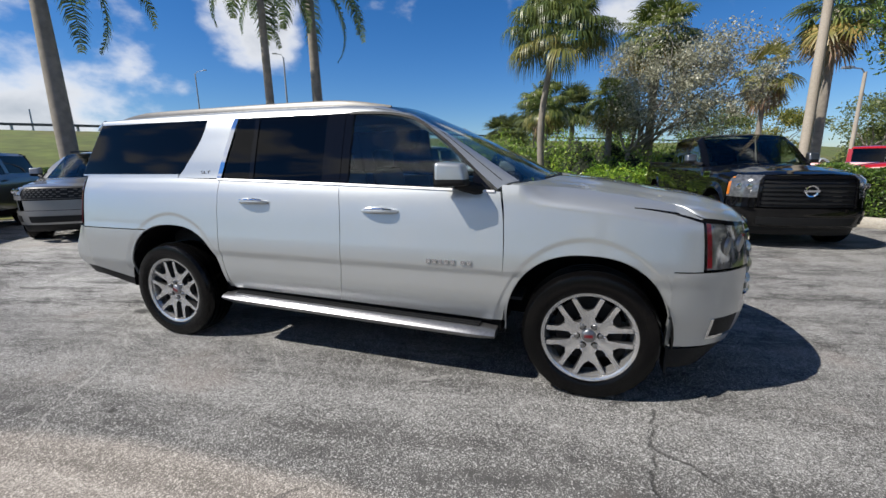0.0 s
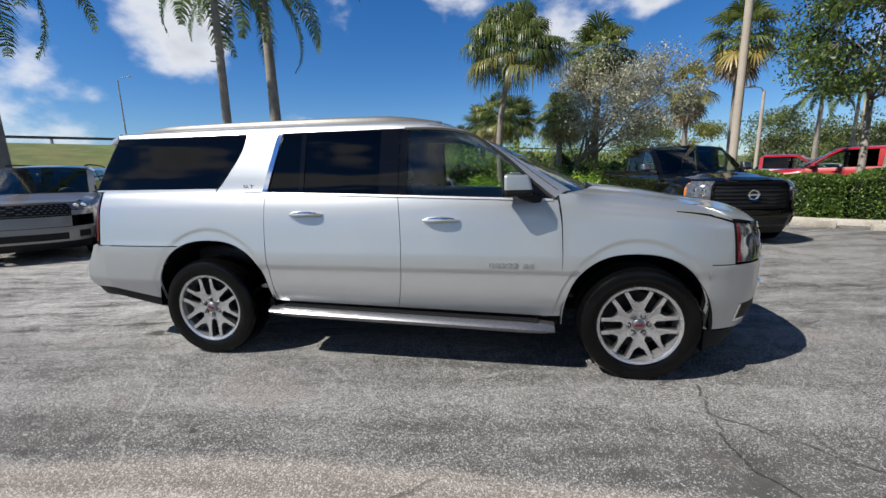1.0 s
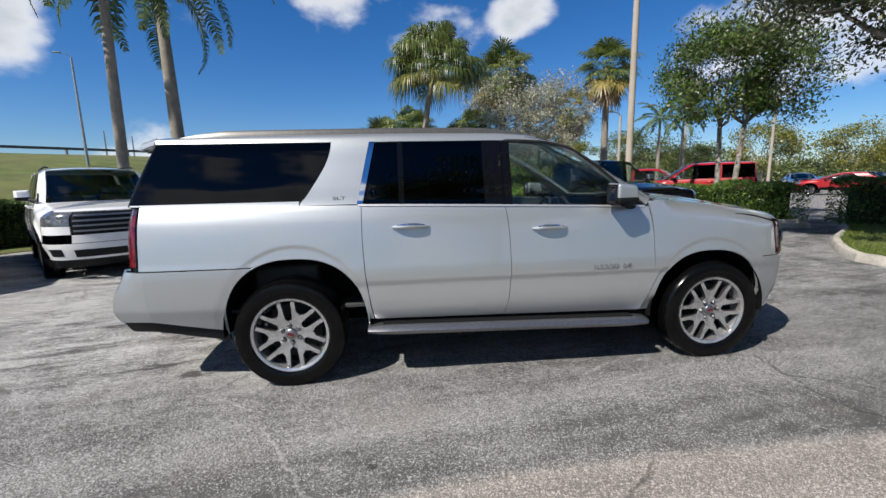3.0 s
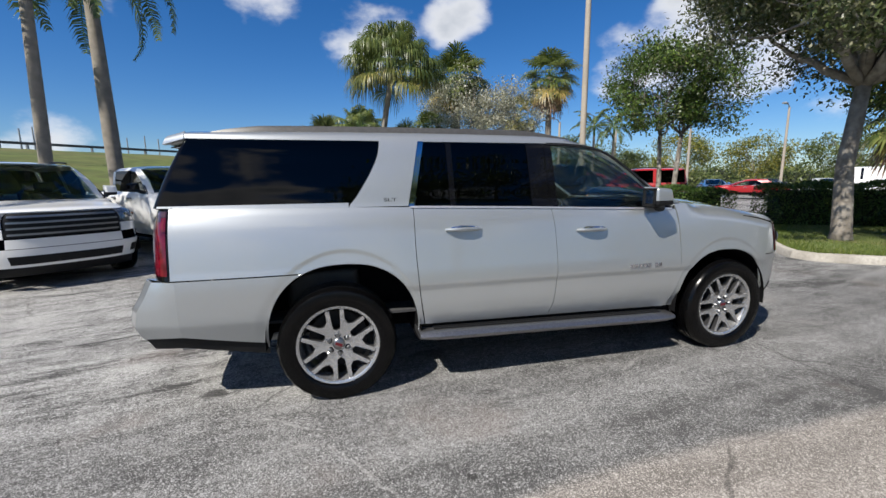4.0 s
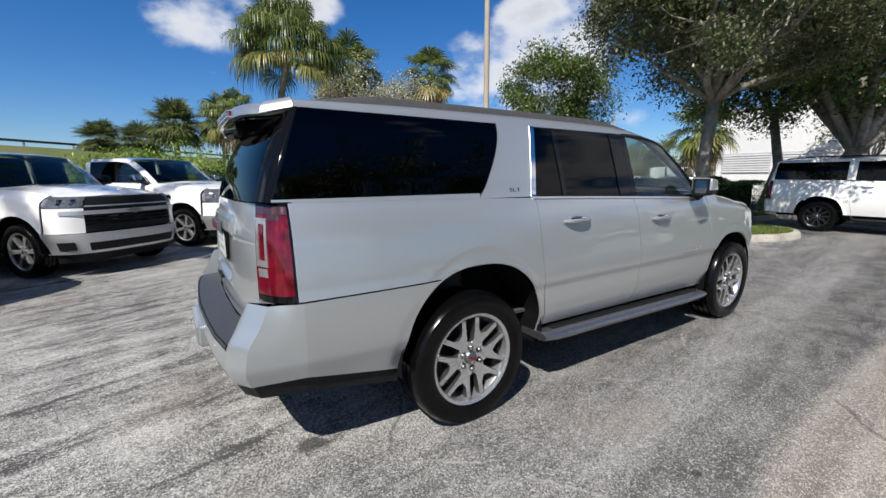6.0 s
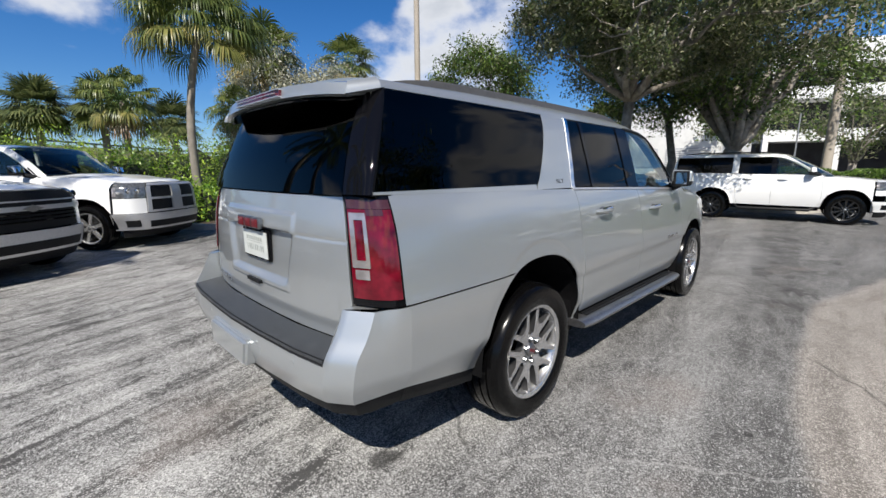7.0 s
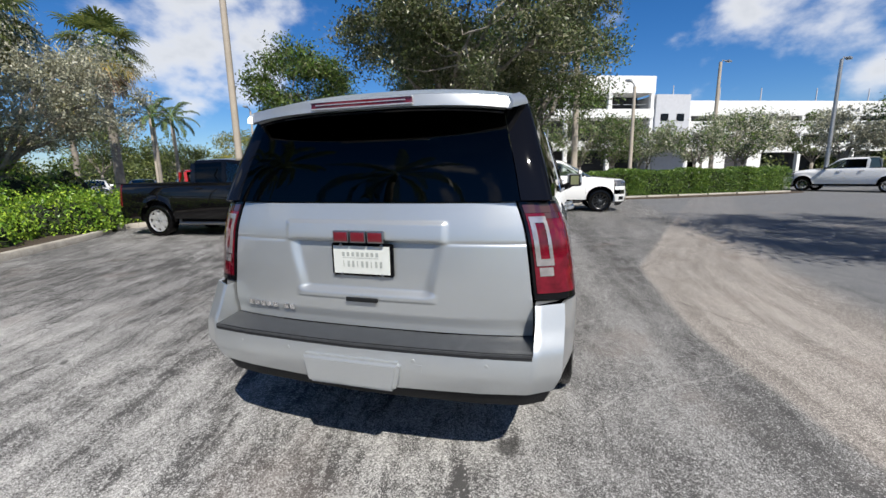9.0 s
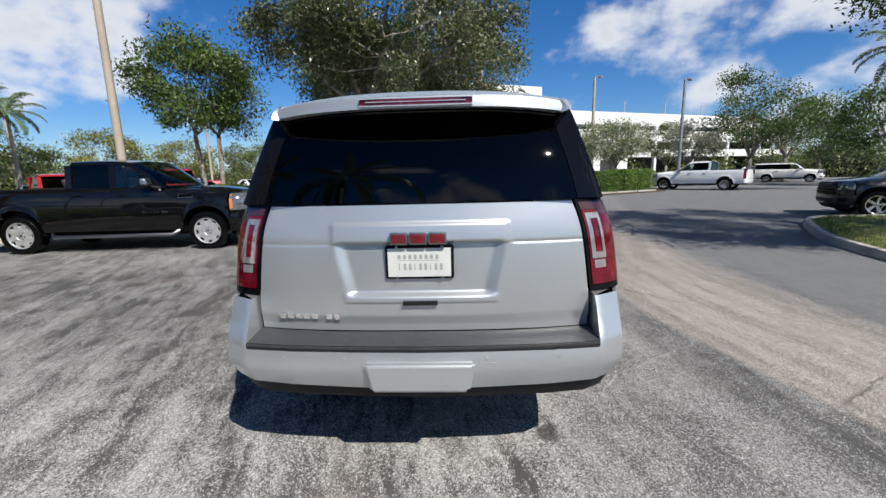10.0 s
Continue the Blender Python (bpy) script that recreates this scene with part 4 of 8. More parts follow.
        bm = bevelled(0.05, 3, x0=x1 - 0.55, x1=x1 - 0.02, y0=-h + 0.02, y1=h - 0.02, z0=0.72, z1=1.16)
        part("dashboard", bm, M_CABIN, self.ob)
        bm = bmesh.new()
        tor = [(0.185 * math.cos(a), 0.185 * math.sin(a)) for a in [2 * math.pi * k / 24 for k in range(25)]]
        tube(bm, [(wheel_x + q * 0.35, 0.38 + p, 1.10 + q * 0.93) for p, q in tor], 0.016, 8, False)
        box(bm, wheel_x - 0.02, wheel_x + 0.02, 0.22, 0.54, 1.08, 1.12)
        part("steering_wheel", bm, M_SEAT, self.ob)
        for xs in seats:
            for y in (-0.40, 0.40):
                bm = bevelled(0.05, 3, x0=xs - 0.25, x1=xs + 0.27, y0=y - 0.25, y1=y + 0.25, z0=zf, z1=0.86)
                b2 = bevelled(0.05, 3, x0=-0.07, x1=0.07, y0=y - 0.24, y1=y + 0.24, z0=0.0, z1=0.58)
                bmesh.ops.transform(b2, matrix=pose(xs - 0.24, 0, 0.80, 0, -16, 0), verts=b2.verts[:])
                b3 = bevelled(0.04, 3, x0=-0.05, x1=0.05, y0=y - 0.14, y1=y + 0.14, z0=0.60, z1=0.78)
                bmesh.ops.transform(b3, matrix=pose(xs - 0.24, 0, 0.80, 0, -16, 0), verts=b3.verts[:])
                for q in (b2, b3):
                    me = bpy.data.meshes.new("seat")
                    q.to_mesh(me)
                    q.free()
                    bm.from_mesh(me)
                    bpy.data.meshes.remove(me)
                part("seat", bm, M_SEAT, self.ob)


def bar_letters(parent, name, origin, along, up, widths, height, mat, depth=0.006, label=""):
    """A row of plain raised bars in place of a maker's lettering, each a part of its own."""
    o, a, u = Vector(origin), Vector(along).normalized(), Vector(up).normalized()
    n = a.cross(u)
    x = 0.0
    for w in widths:
        if w > 0:
            bm = bmesh.new()
            vs = [o + a * (x + i * w) + u * (j * height) + n * (k * depth) for k in (0, 1) for j in (0, 1) for i in (0, 1)]
            q = [bm.verts.new(v) for v in vs]
            for f in ((0, 2, 3, 1), (4, 5, 7, 6), (0, 1, 5, 4), (2, 6, 7, 3), (0, 4, 6, 2), (1, 3, 7, 5)):
                bm.faces.new([q[i] for i in f])
            part(name, bm, mat, parent, label, 30)
        x += abs(w)


def build_silver_suv():
    ob = thing("suv", pose(0, 3.38, 0), "long silver full-size SUV with dark tinted windows and polished alloy wheels", "car")
    belt = curve((-4.4, 1.345), (-2.74, 1.312), (-0.55, 1.245))
    sill = curve((-2.74, 0.470), (-0.6, 0.420))
    hood = curve((-0.62, 1.300), (-0.40, 1.285), (0.0, 1.245), (0.41, 1.180), (0.62, 1.140), (0.90, 1.070))
    hw = curve((0.20, 0.90), (0.42, 0.930), (0.50, 0.960), (0.56, 0.980), (0.64, 0.987), (0.730, 0.988), (0.739, 0.989), (0.760, 1.000), (0.768, 1.001), (0.82, 0.999), (0.95, 0.982), (1.10, 0.960), (1.20, 0.940), (1.28, 0.912), (1.337, 0.886), (1.45, 0.855), (1.60, 0.808), (1.762, 0.753), (1.80, 0.728), (1.835, 0.672))
    c = Car(ob, M_SILVER, hw=hw, belt=belt, sill=sill, hood=hood, x0f=0.42, xf=curve((0.15, 0.78), (0.33, 0.95), (0.50, 1.00), (0.72, 1.005), (0.95, 0.975), (1.10, 0.915)),
            x0r=-4.25, xr=curve((0.70, -4.475), (0.95, -4.470), (1.16, -4.458), (1.34, -4.425)), arch_f=(-0.035, 0.475, 0.36, 0.892), arch_r=(-3.245, 0.512, 0.40, 0.952), fine=2.6, roll=0.12, flare=-0.005, crisp=True,
            hw_tail=curve((0.20, 0.88), (0.42, 0.915), (0.52, 0.950), (0.600, 0.984), (0.615, 0.9885), (0.70, 0.993), (0.82, 0.996), (0.90, 0.991), (0.95, 0.982), (1.0, 0.976)))
    xd0 = curve((0.42, -0.66), (0.50, -0.60), (0.62, -0.548), (0.85, -0.520), (1.10, -0.528), (1.30, -0.555))
    xd1 = curve((0.42, -1.715), (0.60, -1.675), (0.85, -1.660), (1.10, -1.668), (1.32, -1.690))
    xd2 = curve((0.45, -2.690), (0.60, -2.715), (0.85, -2.742), (1.10, -2.752), (1.32, -2.752))
    bside, zl = c.flanks(xd0, xd1, xd2)
    # rear bumper: flanks, wrap-round with high corners, and the dark valance below it
    xb = curve((0.42, -4.545), (0.50, -4.580), (0.590, -4.6105), (0.605, -4.613), (0.70, -4.600), (0.80, -4.545), (0.90, -4.50))

    def shell(u, z, proud=0.0):
        """The bumper's plan: a shallow bow that turns at a firm corner into the flank."""
        t = abs(u)
        ks = (0.0, 0.30, 0.55, 0.75, 0.86, 1.0)
        x = float(np.interp(t, ks, (-4.625, -4.616, -4.597, -4.566, -4.502, -4.25)))
        h = float(np.interp(t, ks, (0.0, 0.30, 0.60, 0.805, 0.908, 0.955)))
        fade = 1 - sstep(0.86, 1.0, t)
        k = -c.side(-4.25, z).y / 0.955
        return Vector((x + (xb(z) + 4.612) * fade - proud * fade, -math.copysign(h * k + proud * (1 - fade), u), z))

    def wrap(u0, u1, zlo, zhi, proud=0.0):
        return lambda a, b: shell(lerp(u0, u1, a), lerp(zlo(lerp(u0, u1, a)), zhi(lerp(u0, u1, a)), b), proud)
    bm = bmesh.new()
    for mir in (False, True):
        sheet(bm, bside, 24, 22, 0.014, mir)
        sheet(bm, wrap(0.735, 0.86, lambda u: lerp(0.500, 0.53, u), lambda u: 0.896), 8, 22, 0.014, mir)
        sheet(bm, wrap(0.86, 1.0, lambda u: lerp(0.500, 0.53, u), lambda u: 0.896), 8, 22, 0.014, mir)
    sheet(bm, wrap(-0.735, 0.735, lambda u: lerp(0.500, 0.53, abs(u)), lambda u: 0.702), 40, 14, 0.014)
    bmesh.ops.remove_doubles(bm, verts=bm.verts[:], dist=0.0008)
    bumper = part("rear_bumper", bm, M_SILVER, ob, "", 32)
    # inner cheeks of the high corners
    for s in (-1, 1):
        bm = bmesh.new()
        p0, p1 = shell(s * 0.735, 0.70), shell(s * 0.735, 0.896)
        q0, q1 = Vector((-4.385, p0.y, 0.70)), Vector((-4.375, p1.y, 0.896))
        vs = [bm.verts.new(v) for v in (p0, p1, q1, q0)]
        bm.faces.new(vs)
        ends = shell(s * 0.97, 0.896)
        vs = [bm.verts.new(v) for v in (p1, ends, Vector((-4.28, s * -0.90, 0.897)), q1)]
        bm.faces.new(vs)
        part("bumper_cheek", bm, M_SILVER, bumper)
    bm = bmesh.new()
    sheet(bm, lambda a, b: (lambda p: Vector((lerp(float(np.interp(abs(p.y), (0.0, 0.4, 0.69, 0.78), (-4.470, -4.463, -4.425, -4.395))), p.x - 0.006, b), p.y, lerp(0.731, 0.712, b))))(shell(lerp(-0.733, 0.733, a), 0.70)), 30, 8, 0.03, False, centre=(-4.5, 0, 0.3))
    step = part("step_pad", bm, M_STEPPAD, bumper, "dark grey plastic step pad")
    bm = bmesh.new()
    sheet(bm, wrap(-0.733, 0.733, lambda u: 0.694, lambda u: 0.716, 0.005), 40, 3, 0.014)
    part("pad_edge", bm, M_PLASTIC, step, "black front edge of the step pad")
    bm = bmesh.new()
    for mir in (False, True):
        sheet(bm, lambda a, b: (lambda x: c.side(x, lerp(zl(x) - 0.085, zl(x) - 0.002, b), -0.012))(lerp(-4.25, c.arch_x(c.arch_r, 0.45, -1), a)), 10, 4, 0.02, mir)
    sheet(bm, wrap(-1.0, 1.0, lambda u: lerp(0.440, 0.445, abs(u)), lambda u: lerp(0.498, 0.528, abs(u)), -0.014), 40, 4, 0.02)
    part("valance", bm, M_PLASTIC, bumper, "black plastic lower valance")
    bm = bmesh.new()
    box(bm, -4.664, -4.56, -0.250, 0.250, 0.510, 0.648)
    for v in bm.verts:
        if v.co.z < 0.54:
            v.co.y *= 0.88
            v.co.x += 0.012 if v.co.x < -4.6 else 0.0
        if v.co.x < -4.6 and v.co.z > 0.62:
            v.co.x += 0.014
    bmesh.ops.bevel(bm, geom=bm.edges[:], offset=0.016, segments=3, affect="EDGES")
    part("hitch_cover", bm, M_SILVER, bumper)
    bm = bmesh.new()
    box(bm, -4.6155, -4.59, -0.345, -0.275, 0.600, 0.645)
    bmesh.ops.bevel(bm, geom=bm.edges[:], offset=0.005, segments=2, affect="EDGES")
    part("tow_socket_flap", bm, M_SILVER, bumper)
    for y in (-0.62, -0.30, 0.34, 0.62):
        bm = bmesh.new()
        lathe(bm, [(0.0, -0.002), (0.009, -0.0015), (0.010, 0.004)], 14, pose(float(np.interp(abs(y), (0, 0.3, 0.6, 0.8), (-4.624, -4.614, -4.595, -4.566))), y, 0.655, 0, 0, -90))
        part("parking_sensor", bm, M_SILVER, bumper)

    # tailgate with its sunk plate bay, raised bar above and lip below
    def gate(a, b):
        u, z = lerp(-0.560, 0.560, a), lerp(0.735, 1.330, b)
        p = c.rear(u, z)
        y = abs(p.y)
        half = lerp(0.355, 0.405, sstep(0.88, 1.17, z))
        bay = sstep(half + 0.004, half - 0.060, y) * sstep(0.892, 0.930, z) * sstep(1.168, 1.146, z)
        lip = sstep(0.375, 0.345, y) * sstep(0.866, 0.880, z) * sstep(0.925, 0.898, z)
        bar = sstep(0.425, 0.395, y) * sstep(1.146, 1.160, z) * sstep(1.256, 1.234, z)
        p.x += 0.024 * bay - 0.006 * lip - 0.011 * bar
        p.x += 0.004 * math.exp(-((z - 1.152) / 0.006) ** 2) * sstep(0.41, 0.45, y)
        p.x += 0.010 * sstep(0.82, 0.76, z)
        return p
    bm = bmesh.new()
    sheet(bm, gate, 170, 130, 0.02, False)
    tail = part("tailgate", bm, M_SILVER, ob, "", 50)
    # dark bar under the lip, for the shade in the handle notch
    bm = bmesh.new()
    box(bm, -4.4915, -4.44, -0.080, 0.080, 0.866, 0.884)
    part("handle_notch_shade", bm, M_PLASTIC, tail)
    # plate in a black frame, its maker's and dealer's words as bars
    px = -4.452
    bm = bmesh.new()
    box(bm, px - 0.010, px + 0.012, -0.160, 0.160, 0.985, 1.145)
    bmesh.ops.bevel(bm, geom=bm.edges[:], offset=0.006, segments=2, affect="EDGES")
    holder = part("plate_frame", bm, M_GLOSSBLACK, tail, "black licence plate frame")
    bm = bmesh.new()
    box(bm, px - 0.0135, px - 0.008, -0.146, 0.146, 0.998, 1.132)
    part("plate", bm, M_PLATE, holder, "white dealer plate with grey bars of writing")
    bar_letters(holder, "plate_line", (px - 0.0136, 0.100, 1.082), (0, -1, 0), (0, 0, 1), [0.014, -0.011] * 8, 0.020, M_PRINT, 0.001)
    bar_letters(holder, "plate_line", (px - 0.0136, 0.095, 1.030), (0, -1, 0), (0, 0, 1), [0.004, -0.018, 0.012, -0.012, 0.012, -0.014] * 3, 0.030, M_PRINT, 0.001)
    bar_letters(holder, "plate_line", (px - 0.0136, 0.10, 1.074), (0, -1, 0), (0, 0, 1), [0.19], 0.002, M_PRINT, 0.001)
    for y in (-0.105, 0.105):
        for z in (0.994, 1.136):
            bm = bmesh.new()
            lathe(bm, [(0.0, -0.004), (0.007, -0.003), (0.008, 0.004)], 10, pose(px - 0.012, y, z, 0, 0, -90))
            part("screw", bm, M_SATIN, holder)
    for k in range(3):
        y = 0.088 - 0.088 * k
        bm = bevelled(0.004, 2, x0=-4.493, x1=-4.470, y0=y - 0.0405, y1=y + 0.0405, z0=1.152, z1=1.208)
        em = part("emblem", bm, M_SATIN, tail, "red enamel maker's emblem block with a metal edge")
        bm = bevelled(0.003, 2, x0=-4.497, x1=-4.475, y0=y - 0.034, y1=y + 0.034, z0=1.1590, z1=1.2010)
        part("enamel", bm, M_REDBADGE, em)
    bar_letters(tail, "model_badge", (-4.4335, 0.690, 0.795), (-0.036, -0.33, 0), (0, 0, 1), [0.030, -0.012, 0.030, -0.012, 0.026, -0.012, 0.030, -0.012, 0.030, -0.045, 0.028, -0.012, 0.024], 0.026, M_CHROME, 0.008, "chrome model lettering as plain bars")

    # tail lamps: a black housing with a red column, a clear bracket round a brake lens and a reversing lens below
    def lamp(u0, u1, z0, z1, proud):
        return lambda a, b: c.rear(lerp(u0, u1, a), lerp(z0, z1, b), None, proud)
    for i, mir in enumerate((False, True)):
        bm = bmesh.new()
        sheet(bm, lamp(0.572, 0.962, 0.905, 1.335, 0.006), 20, 12, 0.05, mir)
        tl = part("tail_lamp", bm, M_GLOSSBLACK, ob, "red and clear tail lamp in a black surround")
        bm = bmesh.new()
        for a0, a1, b0, b1 in ((0.715, 0.942, 0.935, 1.285), (0.586, 0.715, 0.935, 1.285)):
            sheet(bm, lamp(a0, a1, b0, b1, 0.013), 8, 12, 0.008, mir)
        part("red_lens", bm, M_LENS_RED, tl)
        bm = bmesh.new()
        sheet(bm, lamp(0.586, 0.942, 1.287, 1.322, 0.013), 8, 4, 0.008, mir)
        sheet(bm, lamp(0.715, 0.860, 1.262, 1.286, 0.015), 6, 3, 0.004, mir)
        part("smoked_lens", bm, M_LENS_DARK, tl)
        bm = bmesh.new()
        for a0, a1, b0, b1 in ((0.596, 0.625, 1.088, 1.272), (0.685, 0.710, 1.088, 1.272), (0.625, 0.685, 1.245, 1.272), (0.596, 0.710, 1.058, 1.088)):
            sheet(bm, lamp(a0, a1, b0, b1, 0.019), 4, 6, 0.010, mir)
        part("clear_bracket", bm, M_LENS_CLEAR, tl, "clear plastic light bracket")
        bm = bmesh.new()
        sheet(bm, lamp(0.640, 0.672, 1.105, 1.235, 0.016), 4, 6, 0.006, mir)
        part("brake_lens", bm, M_LENS_RED, tl)
        bm = bmesh.new()
        sheet(bm, lamp(0.610, 0.700, 1.012, 1.050, 0.017), 4, 4, 0.006, mir)
        part("reversing_lens", bm, M_LENS_CLEAR, tl)
        bm = bmesh.new()
        sheet(bm, lamp(0.966, 1.0, 0.905, 1.335, 0.0), 6, 12, 0.03, mir)
        part("lamp_edge_panel", bm, M_SILVER, ob)

    # upper rear: glass that wraps into black pillars
    xu = curve((1.33, -4.425), (1.50, -4.372), (1.65, -4.300), (1.775, -4.225))
    x0u = curve((1.33, -4.335), (1.77, -4.165))

    def up(u0, u1, z0, z1, proud=0.0):
        return lambda a, b: c.rear(lerp(u0, u1, a), lerp(z0, z1, b), xu, proud, x0u(lerp(z0, z1, b)))
    bm = bmesh.new()
    sheet(bm, up(-0.60, 0.60, 1.338, 1.775), 30, 14, 0.006)
    part("rear_window", bm, M_GLASS_P, ob, "dark tinted tailgate glass")
    c.put("rear_pillar", up(0.606, 1.0, 1.342, 1.785), M_GLOSSBLACK, 10, 14, 0.03, label="gloss black rear pillar")

    # spoiler with the high stop lamp
    def spoil(a, b):
        v = 2 * a - 1
        h = lerp(0.700, 0.662, b)
        xt = -4.385 + 0.085 * abs(v) ** 3
        x = lerp(-4.08, xt, b)
        z = lerp(1.862 - 0.045 * abs(v) ** 2.6, 1.808 - 0.024 * abs(v) ** 3, b ** 1.6)
        return Vector((x, v * h, z))
    bm = bmesh.new()
    sheet(bm, spoil, 34, 10, 0.056, False, centre=(-4.2, 0, 1.0))
    bm.normal_update()
    bmesh.ops.bevel(bm, geom=[e for e in bm.edges if len(e.link_faces) == 2 and e.calc_face_angle() > 1.0], offset=0.014, segments=3, affect="EDGES", profile=0.6)
    sp = part("roof_spoiler", bm, M_SILVER, ob, "", 45)
    bm = bmesh.new()
    sheet(bm, lambda a, b: (lambda p: Vector((p.x + 0.008, p.y * 0.975, p.z - 0.060)))(spoil(a, b)), 34, 6, 0.006, False, centre=(-4.2, 0, 1.0))
    part("spoiler_underside", bm, M_GLOSSBLACK, sp, "black underside of the spoiler")
    bm = bmesh.new()
    sheet(bm, lambda a, b: Vector((-4.4045 + 0.010 * abs(2 * a - 1) ** 3, (2 * a - 1) * 0.255, lerp(1.774, 1.800, b))), 12, 4, 0.012, False, centre=(-4.0, 0, 1.8))
    part("stop_lamp", bm, M_LENS_DIM, sp, "red high stop lamp in the roof spoiler")
    bm = bmesh.new()
    box(bm, -4.405, -4.37, -0.255, 0.255, 1.768, 1.773)
    box(bm, -4.405, -4.37, -0.255, 0.255, 1.800, 1.804)
    part("stop_lamp_bezel", bm, M_BRIGHTTRIM, sp)
    bm = bmesh.new()
    box(bm, -4.4075, -4.38, -0.225, 0.225, 1.7855, 1.7885)
    part("stop_lamp_line", bm, M_BRIGHTTRIM, sp)

    bm = bmesh.new()
    sheet(bm, lambda a, b: (lambda p: Vector((p.x + lerp(-0.006, 0.002, b), p.y * lerp(1.035, 1.0, b), p.z + lerp(-0.046, 0.004, b ** 0.8))))(spoil(a, 1.0)), 40, 6, 0.02, False, centre=(-4.0, 0, 1.75))
    part("spoiler_skirt", bm, M_SILVER, sp)
    for s in (False, True):
        bm = bmesh.new()
        b0, b1 = c.side(-4.185, 1.772, 0.004), Vector((-4.325, -0.690, 1.738))
        t0, t1 = Vector((-4.185, -0.702, 1.822)), Vector((-4.300, -0.668, 1.792))
        sheet(bm, lambda a, b: b0.lerp(b1, a).lerp(t0.lerp(t1, a), b) + Vector((0, -0.008, 0.004)) * math.sin(math.pi * b), 8, 6, 0.03, s, centre=(-4.2, 0, 1.7))
        part("spoiler_cheek", bm, M_SILVER, sp)

    # quarter glass, door glass, pillars
    ql, qr = curve((1.34, -4.330), (1.775, -4.165)), curve((1.335, -3.190), (1.40, -3.135), (1.70, -2.975), (1.766, -2.965))
    c.put("quarter_window", c.rows(ql, qr, 1.352, 1.768, 0.001), M_GLASS_P, 18, 10, 0.006, label="dark tinted quarter glass")
    rl = curve((1.31, -2.735), (1.772, -2.632))
    c.put("rear_quarter_pillar", c.rows(lambda z: qr(z) + 0.006, lambda z: rl(z) - 0.052, 1.322, 1.775), M_SILVER, 10, 12, 0.02)
    c.put("pillar_strip", c.rows(lambda z: rl(z) - 0.050, lambda z: rl(z) - 0.010, 1.318, 1.775, 0.006), M_CHROME, 3, 12, 0.02, label="chrome pillar strip")
    wtop = curve((-4.3, 1.772), (-1.62, 1.772), (-1.40, 1.762), (-1.19, 1.722), (-0.97, 1.590), (-0.72, 1.372), (-0.60, 1.262))
    wt = lambda x: wtop(x) - 0.004
    lowz = lambda x: belt(x) + 0.012
    for nme, x0, x1, mt in (("door_window", -2.440, -1.835, M_GLASS_P), ("front_window", -1.630, -0.665, M_GLASS_F)):
        c.put(nme, c.cols(x0, x1, lowz, wt, -0.004), mt, 20, 10, 0.005, label="dark tinted door glass" if mt is M_GLASS_P else "clear door glass")
    c.put("vent_window", c.rows(rl, lambda z: -2.475, 1.325, 1.766, -0.004), M_GLASS_P, 6, 10, 0.005)
    c.put("window_divider", c.cols(-2.478, -2.438, lowz, wt, 0.002), M_GLOSSBLACK, 3, 8, 0.02)
    c.put("centre_pillar", c.cols(-1.838, -1.692, lowz, wt, 0.003), M_GLOSSBLACK, 5, 8, 0.02, label="gloss black centre pillar")
    c.put("centre_pillar", c.cols(-1.688, -1.626, lowz, wt, 0.003), M_GLOSSBLACK, 4, 8, 0.02)
    c.put("mirror_sail", c.cols(-0.735, -0.600, lowz, lambda x: wtop(x) - 0.006, 0.002), M_GLOSSBLACK, 5, 5, 0.02)
    c.put("belt_moulding", c.cols(-2.775, -0.590, lambda x: belt(x) - 0.004, lambda x: belt(x) + 0.009, 0.008), M_BRIGHTTRIM, 30, 3, 0.014, label="chrome belt moulding")
    c.put("window_ledge", c.cols(-4.335, -3.19, lambda x: belt(x) - 0.002, lambda x: 1.352, 0.001), M_SILVER, 16, 2, 0.012)
    # roof side rail running down into the windscreen pillar
    re = [(-4.19, 0.700, 1.812), (-3.5, 0.684, 1.832), (-2.5, 0.680, 1.838), (-1.75, 0.674, 1.834), (-1.45, 0.668, 1.816), (-1.20, 0.680, 1.745), (-0.95, 0.705, 1.610), (-0.70, 0.745, 1.455), (-0.46, 0.800, 1.305)]
    we = [(-4.19, 1.774), (-3.5, 1.774), (-2.5, 1.774), (-1.75, 1.774), (-1.52, 1.770), (-1.26, 1.742), (-1.02, 1.630), (-0.80, 1.446), (-0.575, 1.262)]

    def rail(a, b):
        k = a * (len(re) - 1)
        i = min(int(k), len(re) - 2)
        t = k - i
        p0, p1 = Vector((re[i][0], -re[i][1], re[i][2])), Vector((re[i + 1][0], -re[i + 1][1], re[i + 1][2]))
        q0, q1 = c.side(*we[i]), c.side(*we[i + 1])
        p, q = p0.lerp(p1, t), q0.lerp(q1, t)
        r = q.lerp(p, b)
        r += Vector((0, -0.35, 0.65)).normalized() * 0.012 * math.sin(math.pi * b)
        return r
    c.put("roof_side_rail", rail, M_SILVER, 48, 6, 0.03)
    ez = curve((-4.19, 1.812), (-3.5, 1.832), (-2.5, 1.838), (-1.75, 1.834), (-1.45, 1.816))
    mz = curve((-4.19, 1.868), (-3.2, 1.888), (-2.2, 1.890), (-1.75, 1.880), (-1.45, 1.846))
    eh = curve((-4.19, 0.700), (-3.5, 0.684), (-2.5, 0.680), (-1.75, 0.674), (-1.45, 0.668))
    c.roof((-4.19, -1.45), ez, mz, eh, M_SILVER, 40)
